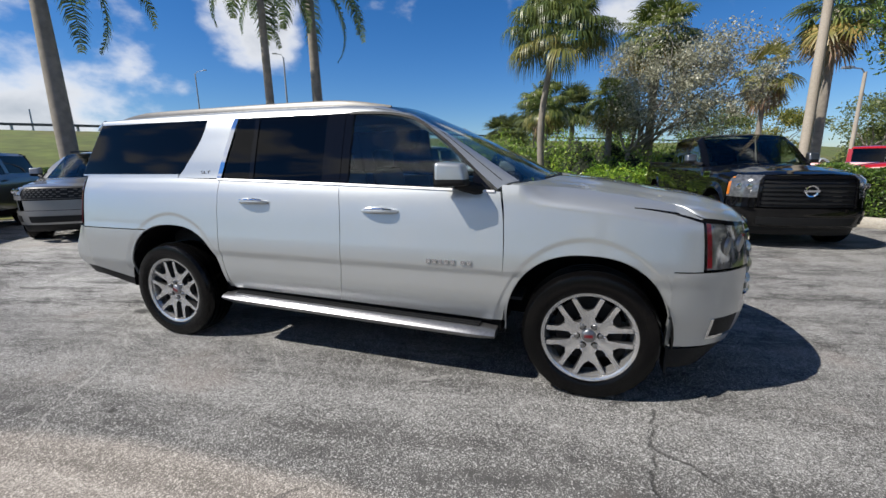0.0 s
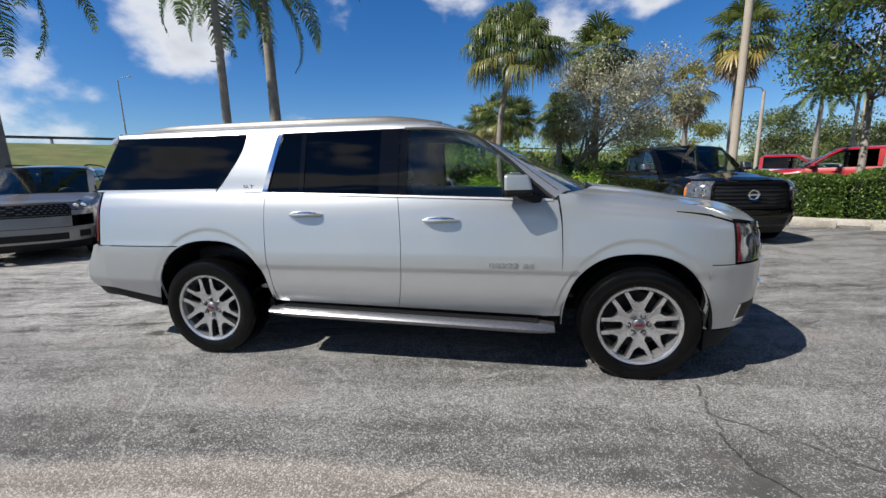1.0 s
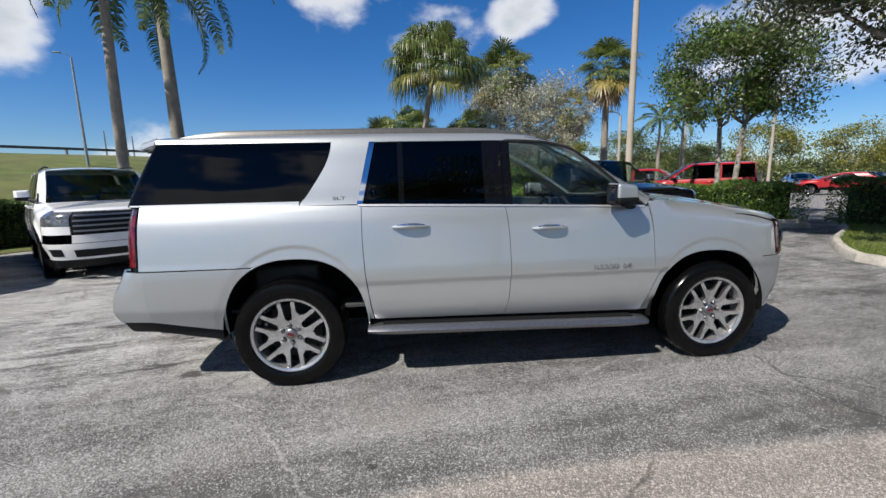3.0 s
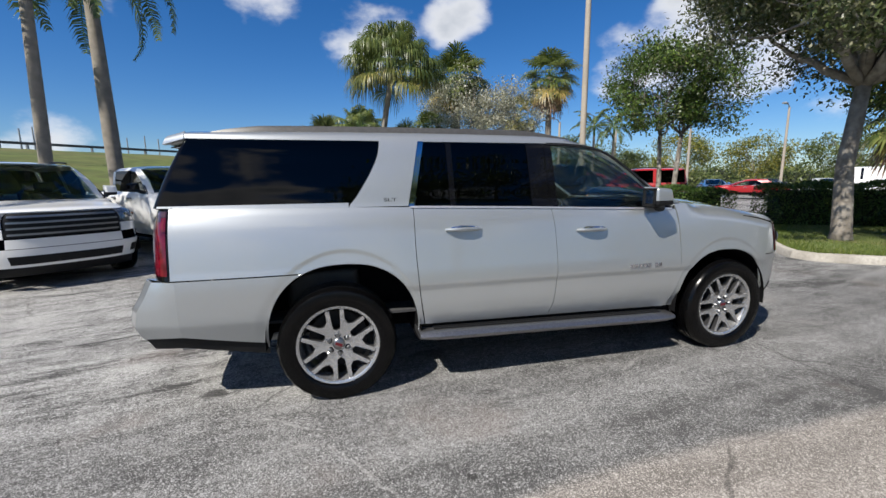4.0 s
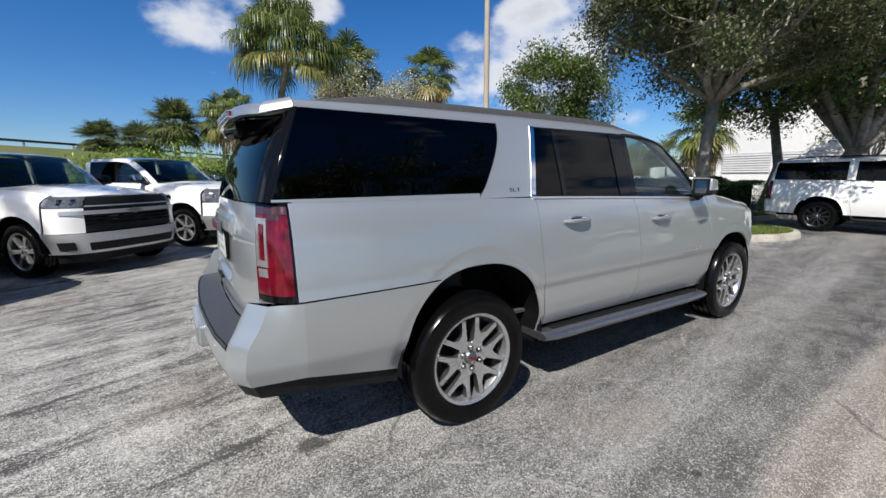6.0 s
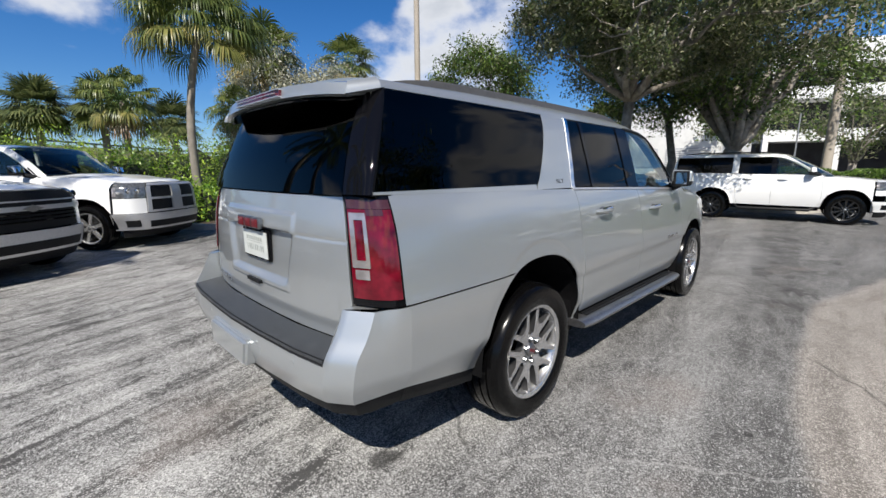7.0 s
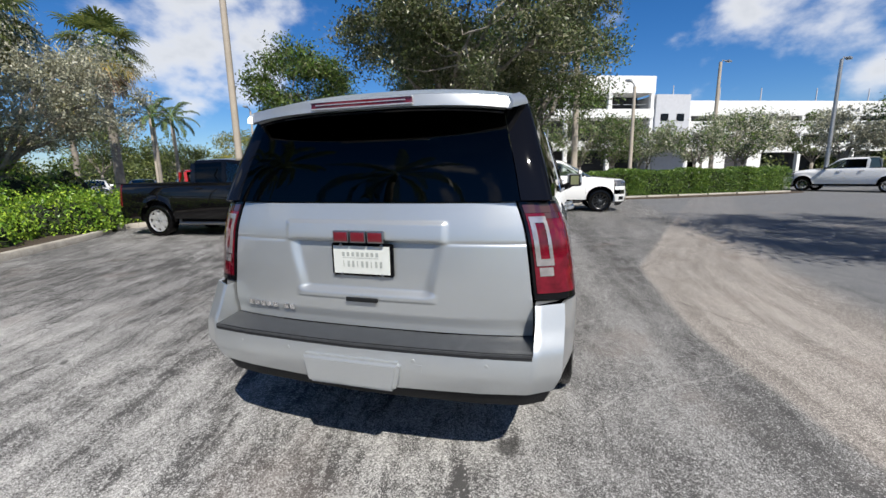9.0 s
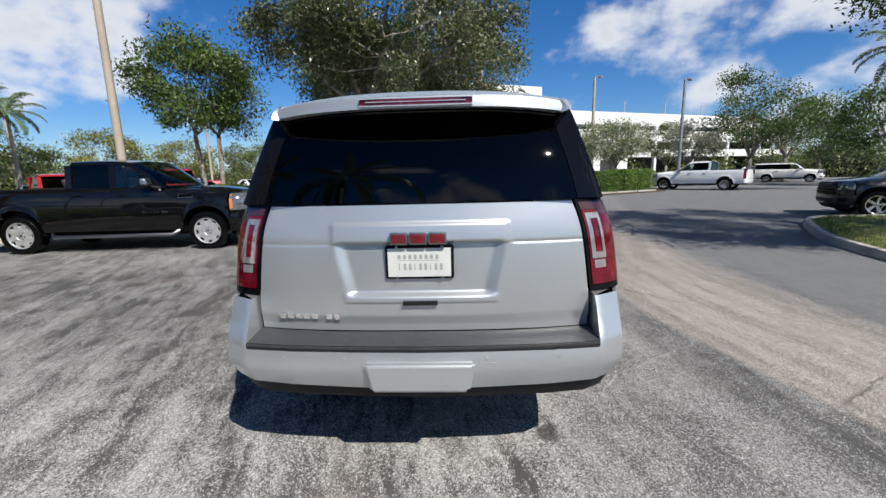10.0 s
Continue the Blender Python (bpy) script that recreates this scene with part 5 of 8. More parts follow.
    for s in (-1, 1):
        bm = bmesh.new()
        n, rings = 26, []
        for k in range(n + 1):
            t = k / n
            x = lerp(-4.06, -1.40, t)
            e = min(1.0, t * 9, (1 - t) * 6) ** 0.7
            low = lerp(ez(x), mz(x), 0.18) - 0.012
            top = low + 0.014 + 0.034 * e
            w = 0.012 + 0.018 * e
            rings.append([bm.verts.new((x, s * (0.630 + q), z)) for q, z in ((-w, low), (-w * 0.85, top - 0.012), (-w * 0.4, top), (w * 0.4, top), (w * 0.85, top - 0.014), (w * 1.15, low))])
        for a, b in zip(rings, rings[1:]):
            for q in range(5):
                bm.faces.new((a[q], a[q + 1], b[q + 1], b[q]))
        bm.faces.new(rings[0])
        bm.faces.new(rings[-1][::-1])
        bmesh.ops.recalc_face_normals(bm, faces=bm.faces[:])
        part("roof_rack", bm, M_RACK, ob, "grey roof rail")
    bm = bmesh.new()
    for s in (0,):
        tube(bm, [(-3.92, 0, 1.868), (-3.86, 0, 1.905), (-3.80, 0, 1.892), (-3.74, 0, 1.868)], [0.03, 0.022, 0.022, 0.012], 8)
    part("roof_antenna", bm, M_SILVER, ob)

    # windscreen, cowl, bonnet
    lo = lambda v: (-0.20 - 0.30 * abs(v) ** 2.2, v * 0.785, 1.292)
    hi = lambda v: (-1.40 - 0.06 * abs(v) ** 2, v * 0.662, 1.848 - 0.034 * abs(v) ** 2.4)
    c.ruled("windscreen", lo, hi, M_GLASS_W, 20, 14, bow=0.03)
    c.ruled("cowl", lambda v: (-0.12 - 0.34 * abs(v) ** 2.2, v * 0.80, 1.268), lambda v: (-0.225 - 0.30 * abs(v) ** 2.2, v * 0.79, 1.295), M_PLASTIC, 20, 3, 0.02)
    for y0, y1 in ((-0.55, 0.02), (0.10, 0.62)):
        bm = bmesh.new()
        tube(bm, [(-0.24 - 0.30 * abs(lerp(y0, y1, k / 6)) ** 2.2, lerp(y0, y1, k / 6), 1.316 + 0.012 * k / 6) for k in range(7)], 0.008, 6)
        part("wiper", bm, M_PLASTIC, ob)

    # front: bumper, grille, headlamps, air dam
    def fr(u0, u1, zlo, zhi, proud=0.0):
        return lambda a, b: c.front(lerp(u0, u1, a), lerp(zlo(lerp(u0, u1, a)), zhi(lerp(u0, u1, a)), b), proud)
    k1 = lambda z: (lambda u: z)
    bm = bmesh.new()
    for mir in (False, True):
        sheet(bm, fr(0.50, 1.0, lambda u: lerp(0.33, 0.35, u), k1(0.815)), 16, 12, 0.015, mir)
        sheet(bm, lambda a, b: (lambda z: c.side(lerp(c.arch_x(c.arch_f, z, 1), 0.42, a), z))(lerp(0.35, 0.815, b)), 6, 12, 0.015, mir)
    sheet(bm, fr(-0.50, 0.50, k1(0.33), k1(0.60)), 24, 8, 0.015)
    part("front_bumper", bm, M_SILVER, ob)
    bm = bmesh.new()
    sheet(bm, fr(-0.97, 0.97, k1(0.20), k1(0.327), -0.02), 40, 4, 0.015)
    part("air_dam", bm, M_PLASTIC, ob, "black rubber air dam")
    bm = bmesh.new()
    sheet(bm, fr(-0.48, 0.48, k1(0.62), k1(1.035), -0.02), 24, 8, 0.02)
    gr = part("grille", bm, M_PLASTIC, ob, "dark grille with chrome bars")
    for z0 in (0.66, 0.76, 0.86, 0.96):
        bm = bmesh.new()
        sheet(bm, fr(-0.45, 0.45, k1(z0), k1(z0 + 0.04), 0.006), 20, 3, 0.02)
        part("grille_bar", bm, M_CHROME, gr)
    bm = bmesh.new()
    sheet(bm, fr(-0.50, 0.50, k1(1.028), k1(1.056), 0.012), 24, 2, 0.03)
    sheet(bm, fr(-0.50, 0.50, k1(0.604), k1(0.640), 0.012), 24, 2, 0.03)
    part("grille_surround", bm, M_CHROME, gr)
    htop = lambda u: lerp(1.070, 1.105, sstep(0.5, 0.9, u))
    ztop = curve((0.0, 1.060), (0.50, 1.064), (0.70, 1.092), (0.868, 1.112), (0.94, 1.146), (1.0, hood(0.42) - 0.002))

    def hood_back(a, b):
        v = math.copysign(1 - (1 - abs(2 * b - 1)) ** 2.0, 2 * b - 1)
        x = lerp(lerp(-0.17, -0.50, abs(v) ** 2.2), 0.42, a)
        h = -c.side(x, hood(x) - 0.002).y - 0.004
        return Vector((x, v * h, hood(x) + 0.045 * (1 - abs(v) ** 2.4) + 0.016 * sstep(0.75, 0.5, abs(v)) * (1 - a * 0.4)))

    def hood_nose(a, b):
        v = math.copysign(1 - (1 - abs(2 * b - 1)) ** 2.0, 2 * b - 1)
        k = abs(v)
        p = hood_back(1.0, b)
        u = math.asin(min(1.0, k * (0.86 + 0.14 * k ** 6)) ** (c.nF / 2)) / (math.pi / 2)
        q = c.front(-math.copysign(u, v), ztop(u))
        t = 1 - (1 - a) ** 1.6
        r = p.lerp(q, t)
        r.z = p.z + (q.z - p.z) * (0.45 * t + 0.55 * t ** 5)
        return r
    bm = bmesh.new()
    sheet(bm, hood_back, 20, 56, 0.018, False, centre=(-1.7, 0, 0.5))
    sheet(bm, hood_nose, 14, 56, 0.018, False, centre=(-1.7, 0, 0.5))
    bmesh.ops.remove_doubles(bm, verts=bm.verts[:], dist=0.0012)
    part("bonnet", bm, M_SILVER, ob, "", 50)
    for mir in (False, True):
        bm = bmesh.new()
        sheet(bm, fr(0.505, 0.858, k1(0.832), htop, 0.004), 14, 10, 0.05, mir)
        hl = part("headlamp", bm, M_LAMP_GREY, ob, "clear headlamp with a dark inner edge")
        bm = bmesh.new()
        sheet(bm, fr(0.826, 0.852, k1(0.842), lambda u: htop(u) - 0.02, 0.009), 5, 8, 0.008, mir)
        part("marker_lens", bm, M_LENS_RED, hl, "dark red side marker lens")
        bm = bmesh.new()
        sheet(bm, fr(0.505, 0.87, lambda u: htop(u) - 0.016, lambda u: htop(u) + 0.006, 0.008), 14, 2, 0.02, mir)
        sheet(bm, fr(0.856, 0.868, k1(0.832), htop, 0.008), 2, 8, 0.02, mir)
        sheet(bm, fr(0.868, 1.0, lambda u: lerp(1.086, 1.124, (u - 0.868) / 0.132), lambda u: lerp(1.100, 1.134, (u - 0.868) / 0.132), 0.004), 10, 2, 0.01, mir)
        part("lamp_brow", bm, M_GLOSSBLACK, hl)
        bm = bmesh.new()
        for k in range(2):
            p = c.front(0.58 + 0.12 * k, 0.96, 0.004)
            lathe(bm, [(0.0, -0.006), (0.05, -0.004), (0.058, 0.01)], 20, Matrix.Translation((p.x, p.y if not mir else -p.y, 0.95)) @ pose(0, 0, 0, 0, 0, 60 if not mir else 120))
        part("projector", bm, M_SATIN, hl)
        bm = bmesh.new()
        sheet(bm, fr(0.54, 0.76, k1(0.41), k1(0.53), 0.004), 6, 5, 0.01, mir)
        fog = part("fog_lamp_bezel", bm, M_PLASTIC, ob)
        bm = bmesh.new()
        sheet(bm, fr(0.54, 0.78, k1(0.392), k1(0.410), 0.012), 6, 2, 0.01, mir)
        sheet(bm, fr(0.762, 0.782, k1(0.392), k1(0.53), 0.012), 2, 4, 0.01, mir)
        part("chrome_trim", bm, M_CHROME, fog)
        bm = bmesh.new()
        p = c.side(0.45, 0.36)
        s = -1 if not mir else 1
        box(bm, 0.425, 0.44, *sorted((s * 0.925, s * 0.80)), 0.20, 0.36)
        part("mud_flap", bm, M_PLASTIC, ob)
    for mir in (False, True):
        bm = bmesh.new()
        sheet(bm, fr(0.869, 1.0, k1(0.822), lambda u: ztop(u) - 0.003), 10, 14, 0.014, mir)
        part("fender_end", bm, M_SILVER, ob)
        bm = bmesh.new()
        sheet(bm, lambda a, b: (lambda x: c.side(x, lerp(1.163, 1.130, a ** 1.3) + lerp(-0.006, 0.006, b) * (0.3 + 0.7 * a), 0.003))(lerp(0.20, 0.44, a)), 10, 2, 0.006, mir)
        part("lamp_flick", bm, M_GLOSSBLACK, ob)
    c.wells()
    # added plates that keep sun from leaking into the shadow under the bumper
    for x0, x1, h in ((-4.40, -3.82, 0.80), (-4.53, -4.402, 0.60)):
        bm = bmesh.new()
        box(bm, x0, x1, -h, h, 0.505, 0.53)
        part("underbody_light_block", bm, M_LINER, ob)
    # added plates that close the wheel wells against light from beyond
    for s in (-1, 1):
        for x0, z0, z1 in ((-2.735, 0.34, 0.66), (-0.560, 0.34, 0.66), (-3.79, 0.44, 0.70)):
            bm = bmesh.new()
            box(bm, x0, x0 + 0.022, *sorted((s * 0.50, s * 0.905)), z0, z1)
            part("well_end_plate", bm, M_LINER, ob)
    c.cabin(-4.2, -0.42, (-1.55, -2.45, -3.40))
    c.mirror(-0.830, 1.352, 0.900, M_SILVER, (0.19, 0.175, 0.165))
    def seal(a, b):
        x = lerp(-1.66, -0.600, a ** 0.9)
        d = Vector((1, 0, (wtop(x + 0.01) - wtop(x - 0.01)) / 0.02)).normalized()
        o = lerp(-0.010, 0.007, b)
        return c.side(x - d.z * o, wtop(x) + d.x * o, 0.006)
    c.put("window_seal", seal, M_PLASTIC, 40, 2, 0.01, label="black rubber window seal")
    c.put("door_frame_seam", lambda a, b: rail(lerp(0.50, 0.985, a), lerp(0.40, 0.425, b)) + Vector((0, -0.0015, 0.0018)), M_PLASTIC, 30, 2, 0.004)
    c.handle(c.fd, -1.36, 1.108, M_SILVER)
    c.handle(c.rd, -2.40, 1.150, M_SILVER)
    # badges on the flank
    bar_letters(ob, "model_badge", c.side(-1.02, 0.790, 0.001), (1, 0, 0), (0, 0, 1), [0.030, -0.012, 0.030, -0.012, 0.026, -0.012, 0.030, -0.012, 0.030, -0.040, 0.028, -0.012, 0.026], 0.028, M_CHROME, 0.008, "chrome model lettering as plain bars")
    txt = bpy.data.curves.new("trim_badge", "FONT")
    txt.body, txt.size, txt.extrude = "SLT", 0.058, 0.003
    dg = bpy.context.evaluated_depsgraph_get()
    tob = bpy.data.objects.new("trim_badge_text", txt)
    me = bpy.data.meshes.new_from_object(tob)
    me.name = "trim_badge"
    bpy.data.objects.remove(tob)
    # black colour stands for the dark surroundings mirrored in the chrome
    badge = link("trim_badge", me, M_PLASTIC, ob, "chrome trim letters coloured black for their dark reflections", False)
    tilt = math.degrees(math.atan2(0.886 - 0.855, 0.11))
    badge.matrix_local = pose(-2.955, c.side(-2.95, 1.375).y - 0.004, 1.355, 90 - tilt, 0, 0) @ Matrix.Diagonal((1.05, 0.58, 1, 1))
    # running boards
    for s in (-1, 1):
        bm = bmesh.new()
        n = 24
        sec = [(0.80, 0.03), (0.985, 0.035), (1.03, 0.022), (1.045, 0.0), (1.03, -0.028), (0.98, -0.040), (0.80, -0.03)]
        rings = []
        for k in range(n + 1):
            t = k / n
            x = lerp(-2.74, -0.56, t)
            e = min(1.0, min(t, 1 - t) * 14 + 0.12) ** 0.5
            z = lerp(0.400, 0.345, t)
            rings.append([bm.verts.new((x, s * (0.80 + (h - 0.80) * (0.90 + 0.10 * e)), z + dz * (0.55 + 0.45 * e))) for h, dz in sec])
        for a, b in zip(rings, rings[1:]):
            for j in range(len(sec) - 1):
                bm.faces.new((a[j], a[j + 1], b[j + 1], b[j]))
        bm.faces.new(rings[0])
        bm.faces.new(rings[-1][::-1])
        bmesh.ops.recalc_face_normals(bm, faces=bm.faces[:])
        rb = part("running_board", bm, M_BOARD, ob, "satin metal running board with a black tread strip", 50)
        bm = bmesh.new()
        for k in range(4):
            y = 0.86 + 0.033 * k
            m = Matrix.Translation((-1.65, 0, 0.408)) @ Matrix.Rotation(math.atan2(0.055, 2.18), 4, "Y")
            box(bm, -0.98, 0.98, *sorted((s * y, s * (y + 0.022))), 0.0, 0.010, m)
        part("tread_strip", bm, M_PLASTIC, rb)
        bm = bmesh.new()
        sheet(bm, lambda a, b: Vector((lerp(-2.70, -0.60, a), -0.925 + 0.06 * (1 - b), lerp(0.36, 0.475 - 0.05 * a, b))), 12, 3, 0.01, s > 0)
        part("rocker_cover", bm, M_PLASTIC, ob)
        for x in (-2.4, -1.65, -0.9):
            bm = bmesh.new()
            box(bm, x - 0.03, x + 0.03, *sorted((s * 0.6, s * 0.85)), 0.33, 0.37)
            part("board_bracket", bm, M_LINER, rb)
    # rolled lips round the wheel openings
    for xc, a, z0, z1 in (c.arch_f, c.arch_r):
        for s in (-1, 1):
            bm = bmesh.new()
            pts = []
            for k in range(41):
                th = math.pi * k / 40
                cs, sn = math.cos(th), math.sin(th)
                p = c.side(xc + math.copysign(a * abs(cs) ** (2 / 2.4), cs), z0 + (z1 - z0) * sn ** (2 / 2.4), -0.007)
                pts.append((p.x, p.y * -s, p.z))
            tube(bm, pts, 0.0055, 6)
            part("arch_lip", bm, M_SILVER, ob)
    # wheels, turned as they stand
    for i, (x, s) in enumerate(((0, -1), (-3.302, -1), (0, 1), (-3.302, 1))):
        add_wheel(ob, x, s, "y_spoke", 0.402, 0.275, (-0.065, 0.445, 0.1, 0.2)[i], 1.0)
    # exhaust tip and spare underneath
    bm = bmesh.new()
    lathe(bm, [(0.30, -0.09), (0.37, -0.10), (0.38, 0.0), (0.37, 0.10), (0.30, 0.09)], 28, pose(-4.0, 0, 0.50, 90, 0, 0))
    part("spare_tyre", bm, M_RUBBER, ob)
    bm = bmesh.new()
    tube(bm, [(-3.4, -0.5, 0.36), (-4.0, -0.62, 0.36), (-4.35, -0.66, 0.38)], 0.035, 10)
    part("exhaust_pipe", bm, M_GALV, ob)
    return c


build_silver_suv()

# ---- ground ----
def build_ground():
    bm = bmesh.new()
    vs = [bm.verts.new(p) for p in ((-900, -900, 0), (900, -900, 0), (900, 900, 0), (-900, 900, 0))]
    bm.faces.new(vs)
    tagged(part("ground", bm, M_ASPHALT, None), "worn grey asphalt parking lot with pale tyre sweeps and a beige lane", "parking lot", kind="structure")


build_ground()


def build_vehicle(name, label, mat, m, kind="suv", wb=3.0, H=1.88, hz=1.10, bz=1.28, w=1.0, fo=0.95, ro=1.10, R=0.40, style="ten", grille="bars", bumper=None, mirror_mat=None,
                  group="", trim=None, roof_rails=False, fine=0.7, raked=0.0, glass_rear=None, lamps="wide", full=True, board=False, gl=0.0):
    """A parked vehicle from its main measures. kind: suv, pickup, van or sedan."""
    ob = thing(name, m, label, "car" if kind != "pickup" else "pickup truck", group)
    trim = trim or M_CHROME
    glass_rear = glass_rear or M_GLASS_P
    mirror_mat = mirror_mat or mat
    tail = -wb - ro
    x0r = tail + 0.22
    zt = H - 0.115
    tum = 0.062 if kind == "pickup" else 0.0
    hw = curve((0.20, w - 0.10), (0.42, w - 0.05), (0.62, w - 0.012), (0.80, w), (1.0, w - 0.012), (bz - 0.08, w - 0.05), (bz, w - 0.095), (lerp(bz, zt, 0.5), w - 0.155 + tum * 0.4), (zt, w - 0.235 + tum), (H - 0.07, w - 0.275 + tum), (H - 0.045, w - 0.33 + tum))
    belt = curve((tail, bz + 0.03), (-0.5, bz - 0.02))
    pick = kind == "pickup"
    cs = -0.36 if pick else 0.0
    cutx = -0.42 + cs
    hood = curve((-0.70 + cs, hz + 0.10), (cutx, hz + 0.07), (0.0, hz + 0.035), (0.42, hz - 0.015), (fo - 0.12, hz - 0.06), (fo + 0.1, hz - 0.10))
    sill = curve((-wb, 0.46), (0, 0.43))
    a = R + 0.085
    c = Car(ob, mat, wb=wb, R=R, hw=hw, belt=belt, sill=sill, hood=hood, x0f=min(0.46, fo - 0.38), xf=curve((0.15, fo - 0.22), (0.32, fo - 0.05), (0.55, fo), (hz - 0.25, fo - 0.01), (hz - 0.08, fo - 0.04), (hz + 0.02, fo - 0.14)), nF=3.0 if kind == "pickup" else 2.8,
            x0r=x0r, xr=curve((0.40, tail + 0.05), (0.55, tail), (0.75, tail), (1.0, tail + 0.02), (bz + 0.05, tail + 0.06), (zt, tail + (0.10 if kind == "van" else 0.24)), (H, tail + (0.14 if kind == "van" else 0.30))), nR=3.0, arch_f=(0.0, a, 0.36, R + a + 0.02), arch_r=(-wb, a, 0.38, R + a + 0.02), fine=fine, flare=0.026 if kind != "sedan" else 0.012, cut=cutx)
    k0 = lambda x: (lambda z: x)
    d0 = curve((0.40, -0.58 + cs * 0.7), (0.7, -0.50 + cs * 0.7), (1.3, -0.52 + cs))
    x1 = -1.55 if not pick else -1.88
    x2 = {"suv": max(-wb + a + 0.10, -2.62), "van": -wb + a + 0.10, "sedan": -wb + a + 0.12, "pickup": -2.84}[kind]
    rail_z = bz - 0.01
    qt = (lambda x: rail_z + 0.005) if pick else belt
    d1 = k0(x1)
    if kind == "suv" or kind == "sedan" or kind == "van":
        d2 = curve((0.42, x2 + 0.06), (0.7, x2), (1.3, x2 - 0.06))
    else:
        d2 = k0(x2)
    seam = 0.74 if pick else 0.80
    bside, zl = c.flanks(d0, d1, d2, quarter_top=qt, seam=seam, bump_low=(0.46, 0.44))
    bmat = bumper or mat

    def rr(u0, u1, z0, z1, proud=0.0):
        return lambda p, q: c.rear(lerp(u0, u1, p), lerp(z0, z1, q), None, proud)
    # rear
    bm = bmesh.new()
    for mir in (False, True):
        sheet(bm, bside, 6, 5, 0.012, mir)
    sheet(bm, rr(-1, 1, 0.46, seam - 0.004, 0.02), 24, 5, 0.012)
    part("rear_bumper", bm, bmat if pick else mat, ob)
    gtop = rail_z if pick else bz
    bm = bmesh.new()
    sheet(bm, rr(-0.62, 0.62, seam + 0.006, gtop), 16, 8, 0.03)
    part("tailgate", bm, mat, ob)
    for mir in (False, True):
        bm = bmesh.new()
        sheet(bm, rr(0.63, 1.0, seam + 0.03, gtop - 0.01, 0.004), 6, 6, 0.03, mir)
        part("tail_lamp", bm, M_LENS_RED, ob)
    # glass house
    roof_front = -1.32 + cs * 0.55 if kind != "van" else -1.05
    roof_back = {"suv": tail + 0.30, "van": tail + 0.16, "sedan": tail + 1.25, "pickup": x2 + 0.10}[kind]
    back_low = {"suv": tail + 0.09, "van": tail + 0.06, "sedan": tail + 0.62, "pickup": x2 + 0.02}[kind]
    ez = curve((roof_back, H - 0.055), (lerp(roof_back, roof_front, 0.5), H - 0.045), (roof_front - 0.35, H - 0.05), (roof_front, H - 0.085))
    mz = curve((roof_back, H - 0.012), (lerp(roof_back, roof_front, 0.5), H), (roof_front - 0.35, H - 0.006), (roof_front, H - 0.045))
    eh = lambda x: w - 0.315 + tum
    c.roof((roof_back, roof_front), ez, mz, eh, mat, 16)
    wb_edge, wb_mid = -0.45 + cs, -0.16 + cs
    re = [(roof_back, w - 0.315 + tum, H - 0.055), (lerp(roof_back, roof_front, 0.5), w - 0.315 + tum, H - 0.045), (roof_front - 0.30, w - 0.315 + tum, H - 0.052), (roof_front, w - 0.315 + tum, H - 0.085), (lerp(roof_front, wb_edge, 0.5), w - 0.27, lerp(H - 0.085, hz + 0.07, 0.48)), (wb_edge, w - 0.20, hz + 0.075)]
    fx = roof_front - 0.02
    we = [(roof_back + 0.02, zt), (lerp(roof_back, roof_front, 0.5), zt), (fx - 0.30, zt - 0.002), (fx - 0.02, zt - 0.035), (lerp(fx, -0.58 + cs, 0.52), lerp(zt, bz, 0.47)), (-0.56 + cs, bz - 0.015)]

    def rail(p, q):
        k = p * (len(re) - 1)
        i = min(int(k), len(re) - 2)
        t = k - i
        P = Vector((re[i][0], -re[i][1], re[i][2])).lerp(Vector((re[i + 1][0], -re[i + 1][1], re[i + 1][2])), t)
        Q = c.side(*we[i]).lerp(c.side(*we[i + 1]), t)
        return Q.lerp(P, q)
    c.put("roof_side_rail", rail, mat, 30, 4, 0.03)
    wx, wz = [p[0] for p in we], [p[1] for p in we]
    wtop = lambda x: float(np.interp(x, wx, wz)) - 0.006
    lowz = lambda x: belt(x) + 0.008
    back_x = curve((bz, back_low + 0.10), (zt, roof_back + 0.03)) if kind != "pickup" else k0(x2 + 0.10)
    c.put("front_window", c.cols(x1 + 0.05, -0.68 + cs, lowz, wtop, -0.004), M_GLASS_F, 14, 6, 0.005)
    c.put("centre_pillar", c.cols(x1 - 0.06, x1 + 0.052, lowz, wtop, 0.002), M_GLOSSBLACK, 3, 5, 0.02)
    c.put("mirror_sail", c.cols(-0.72 + cs, -0.58 + cs, lowz, lambda x: wtop(x) + 0.03, 0.0), M_GLOSSBLACK, 4, 3, 0.02)
    if kind in ("suv", "van"):
        c.put("door_window", c.cols(x2 + 0.02, x1 - 0.062, lowz, wtop, -0.004), glass_rear, 12, 6, 0.005)
        c.put("rear_side_pillar", c.cols(x2 - 0.14, x2 + 0.018, lowz, wtop, 0.001), mat if kind == "suv" else M_GLOSSBLACK, 4, 5, 0.02)
        c.put("quarter_window", c.rows(back_x, k0(x2 - 0.142), bz + 0.02, zt - 0.004, -0.002), glass_rear, 10, 6, 0.005)
    elif kind == "pickup":
        c.put("door_window", c.cols(x2 + 0.14, x1 - 0.062, lowz, wtop, -0.004), glass_rear, 12, 6, 0.005)
        c.put("rear_cab_pillar", c.cols(x2 + 0.01, x2 + 0.138, lowz, wtop, 0.001), mat, 4, 5, 0.02)
    else:
        c.put("door_window", c.rows(curve((bz, x2 - 0.25), (zt, x2 + 0.30)), k0(x1 - 0.062), bz + 0.01, zt - 0.004, -0.004), glass_rear, 12, 6, 0.005)
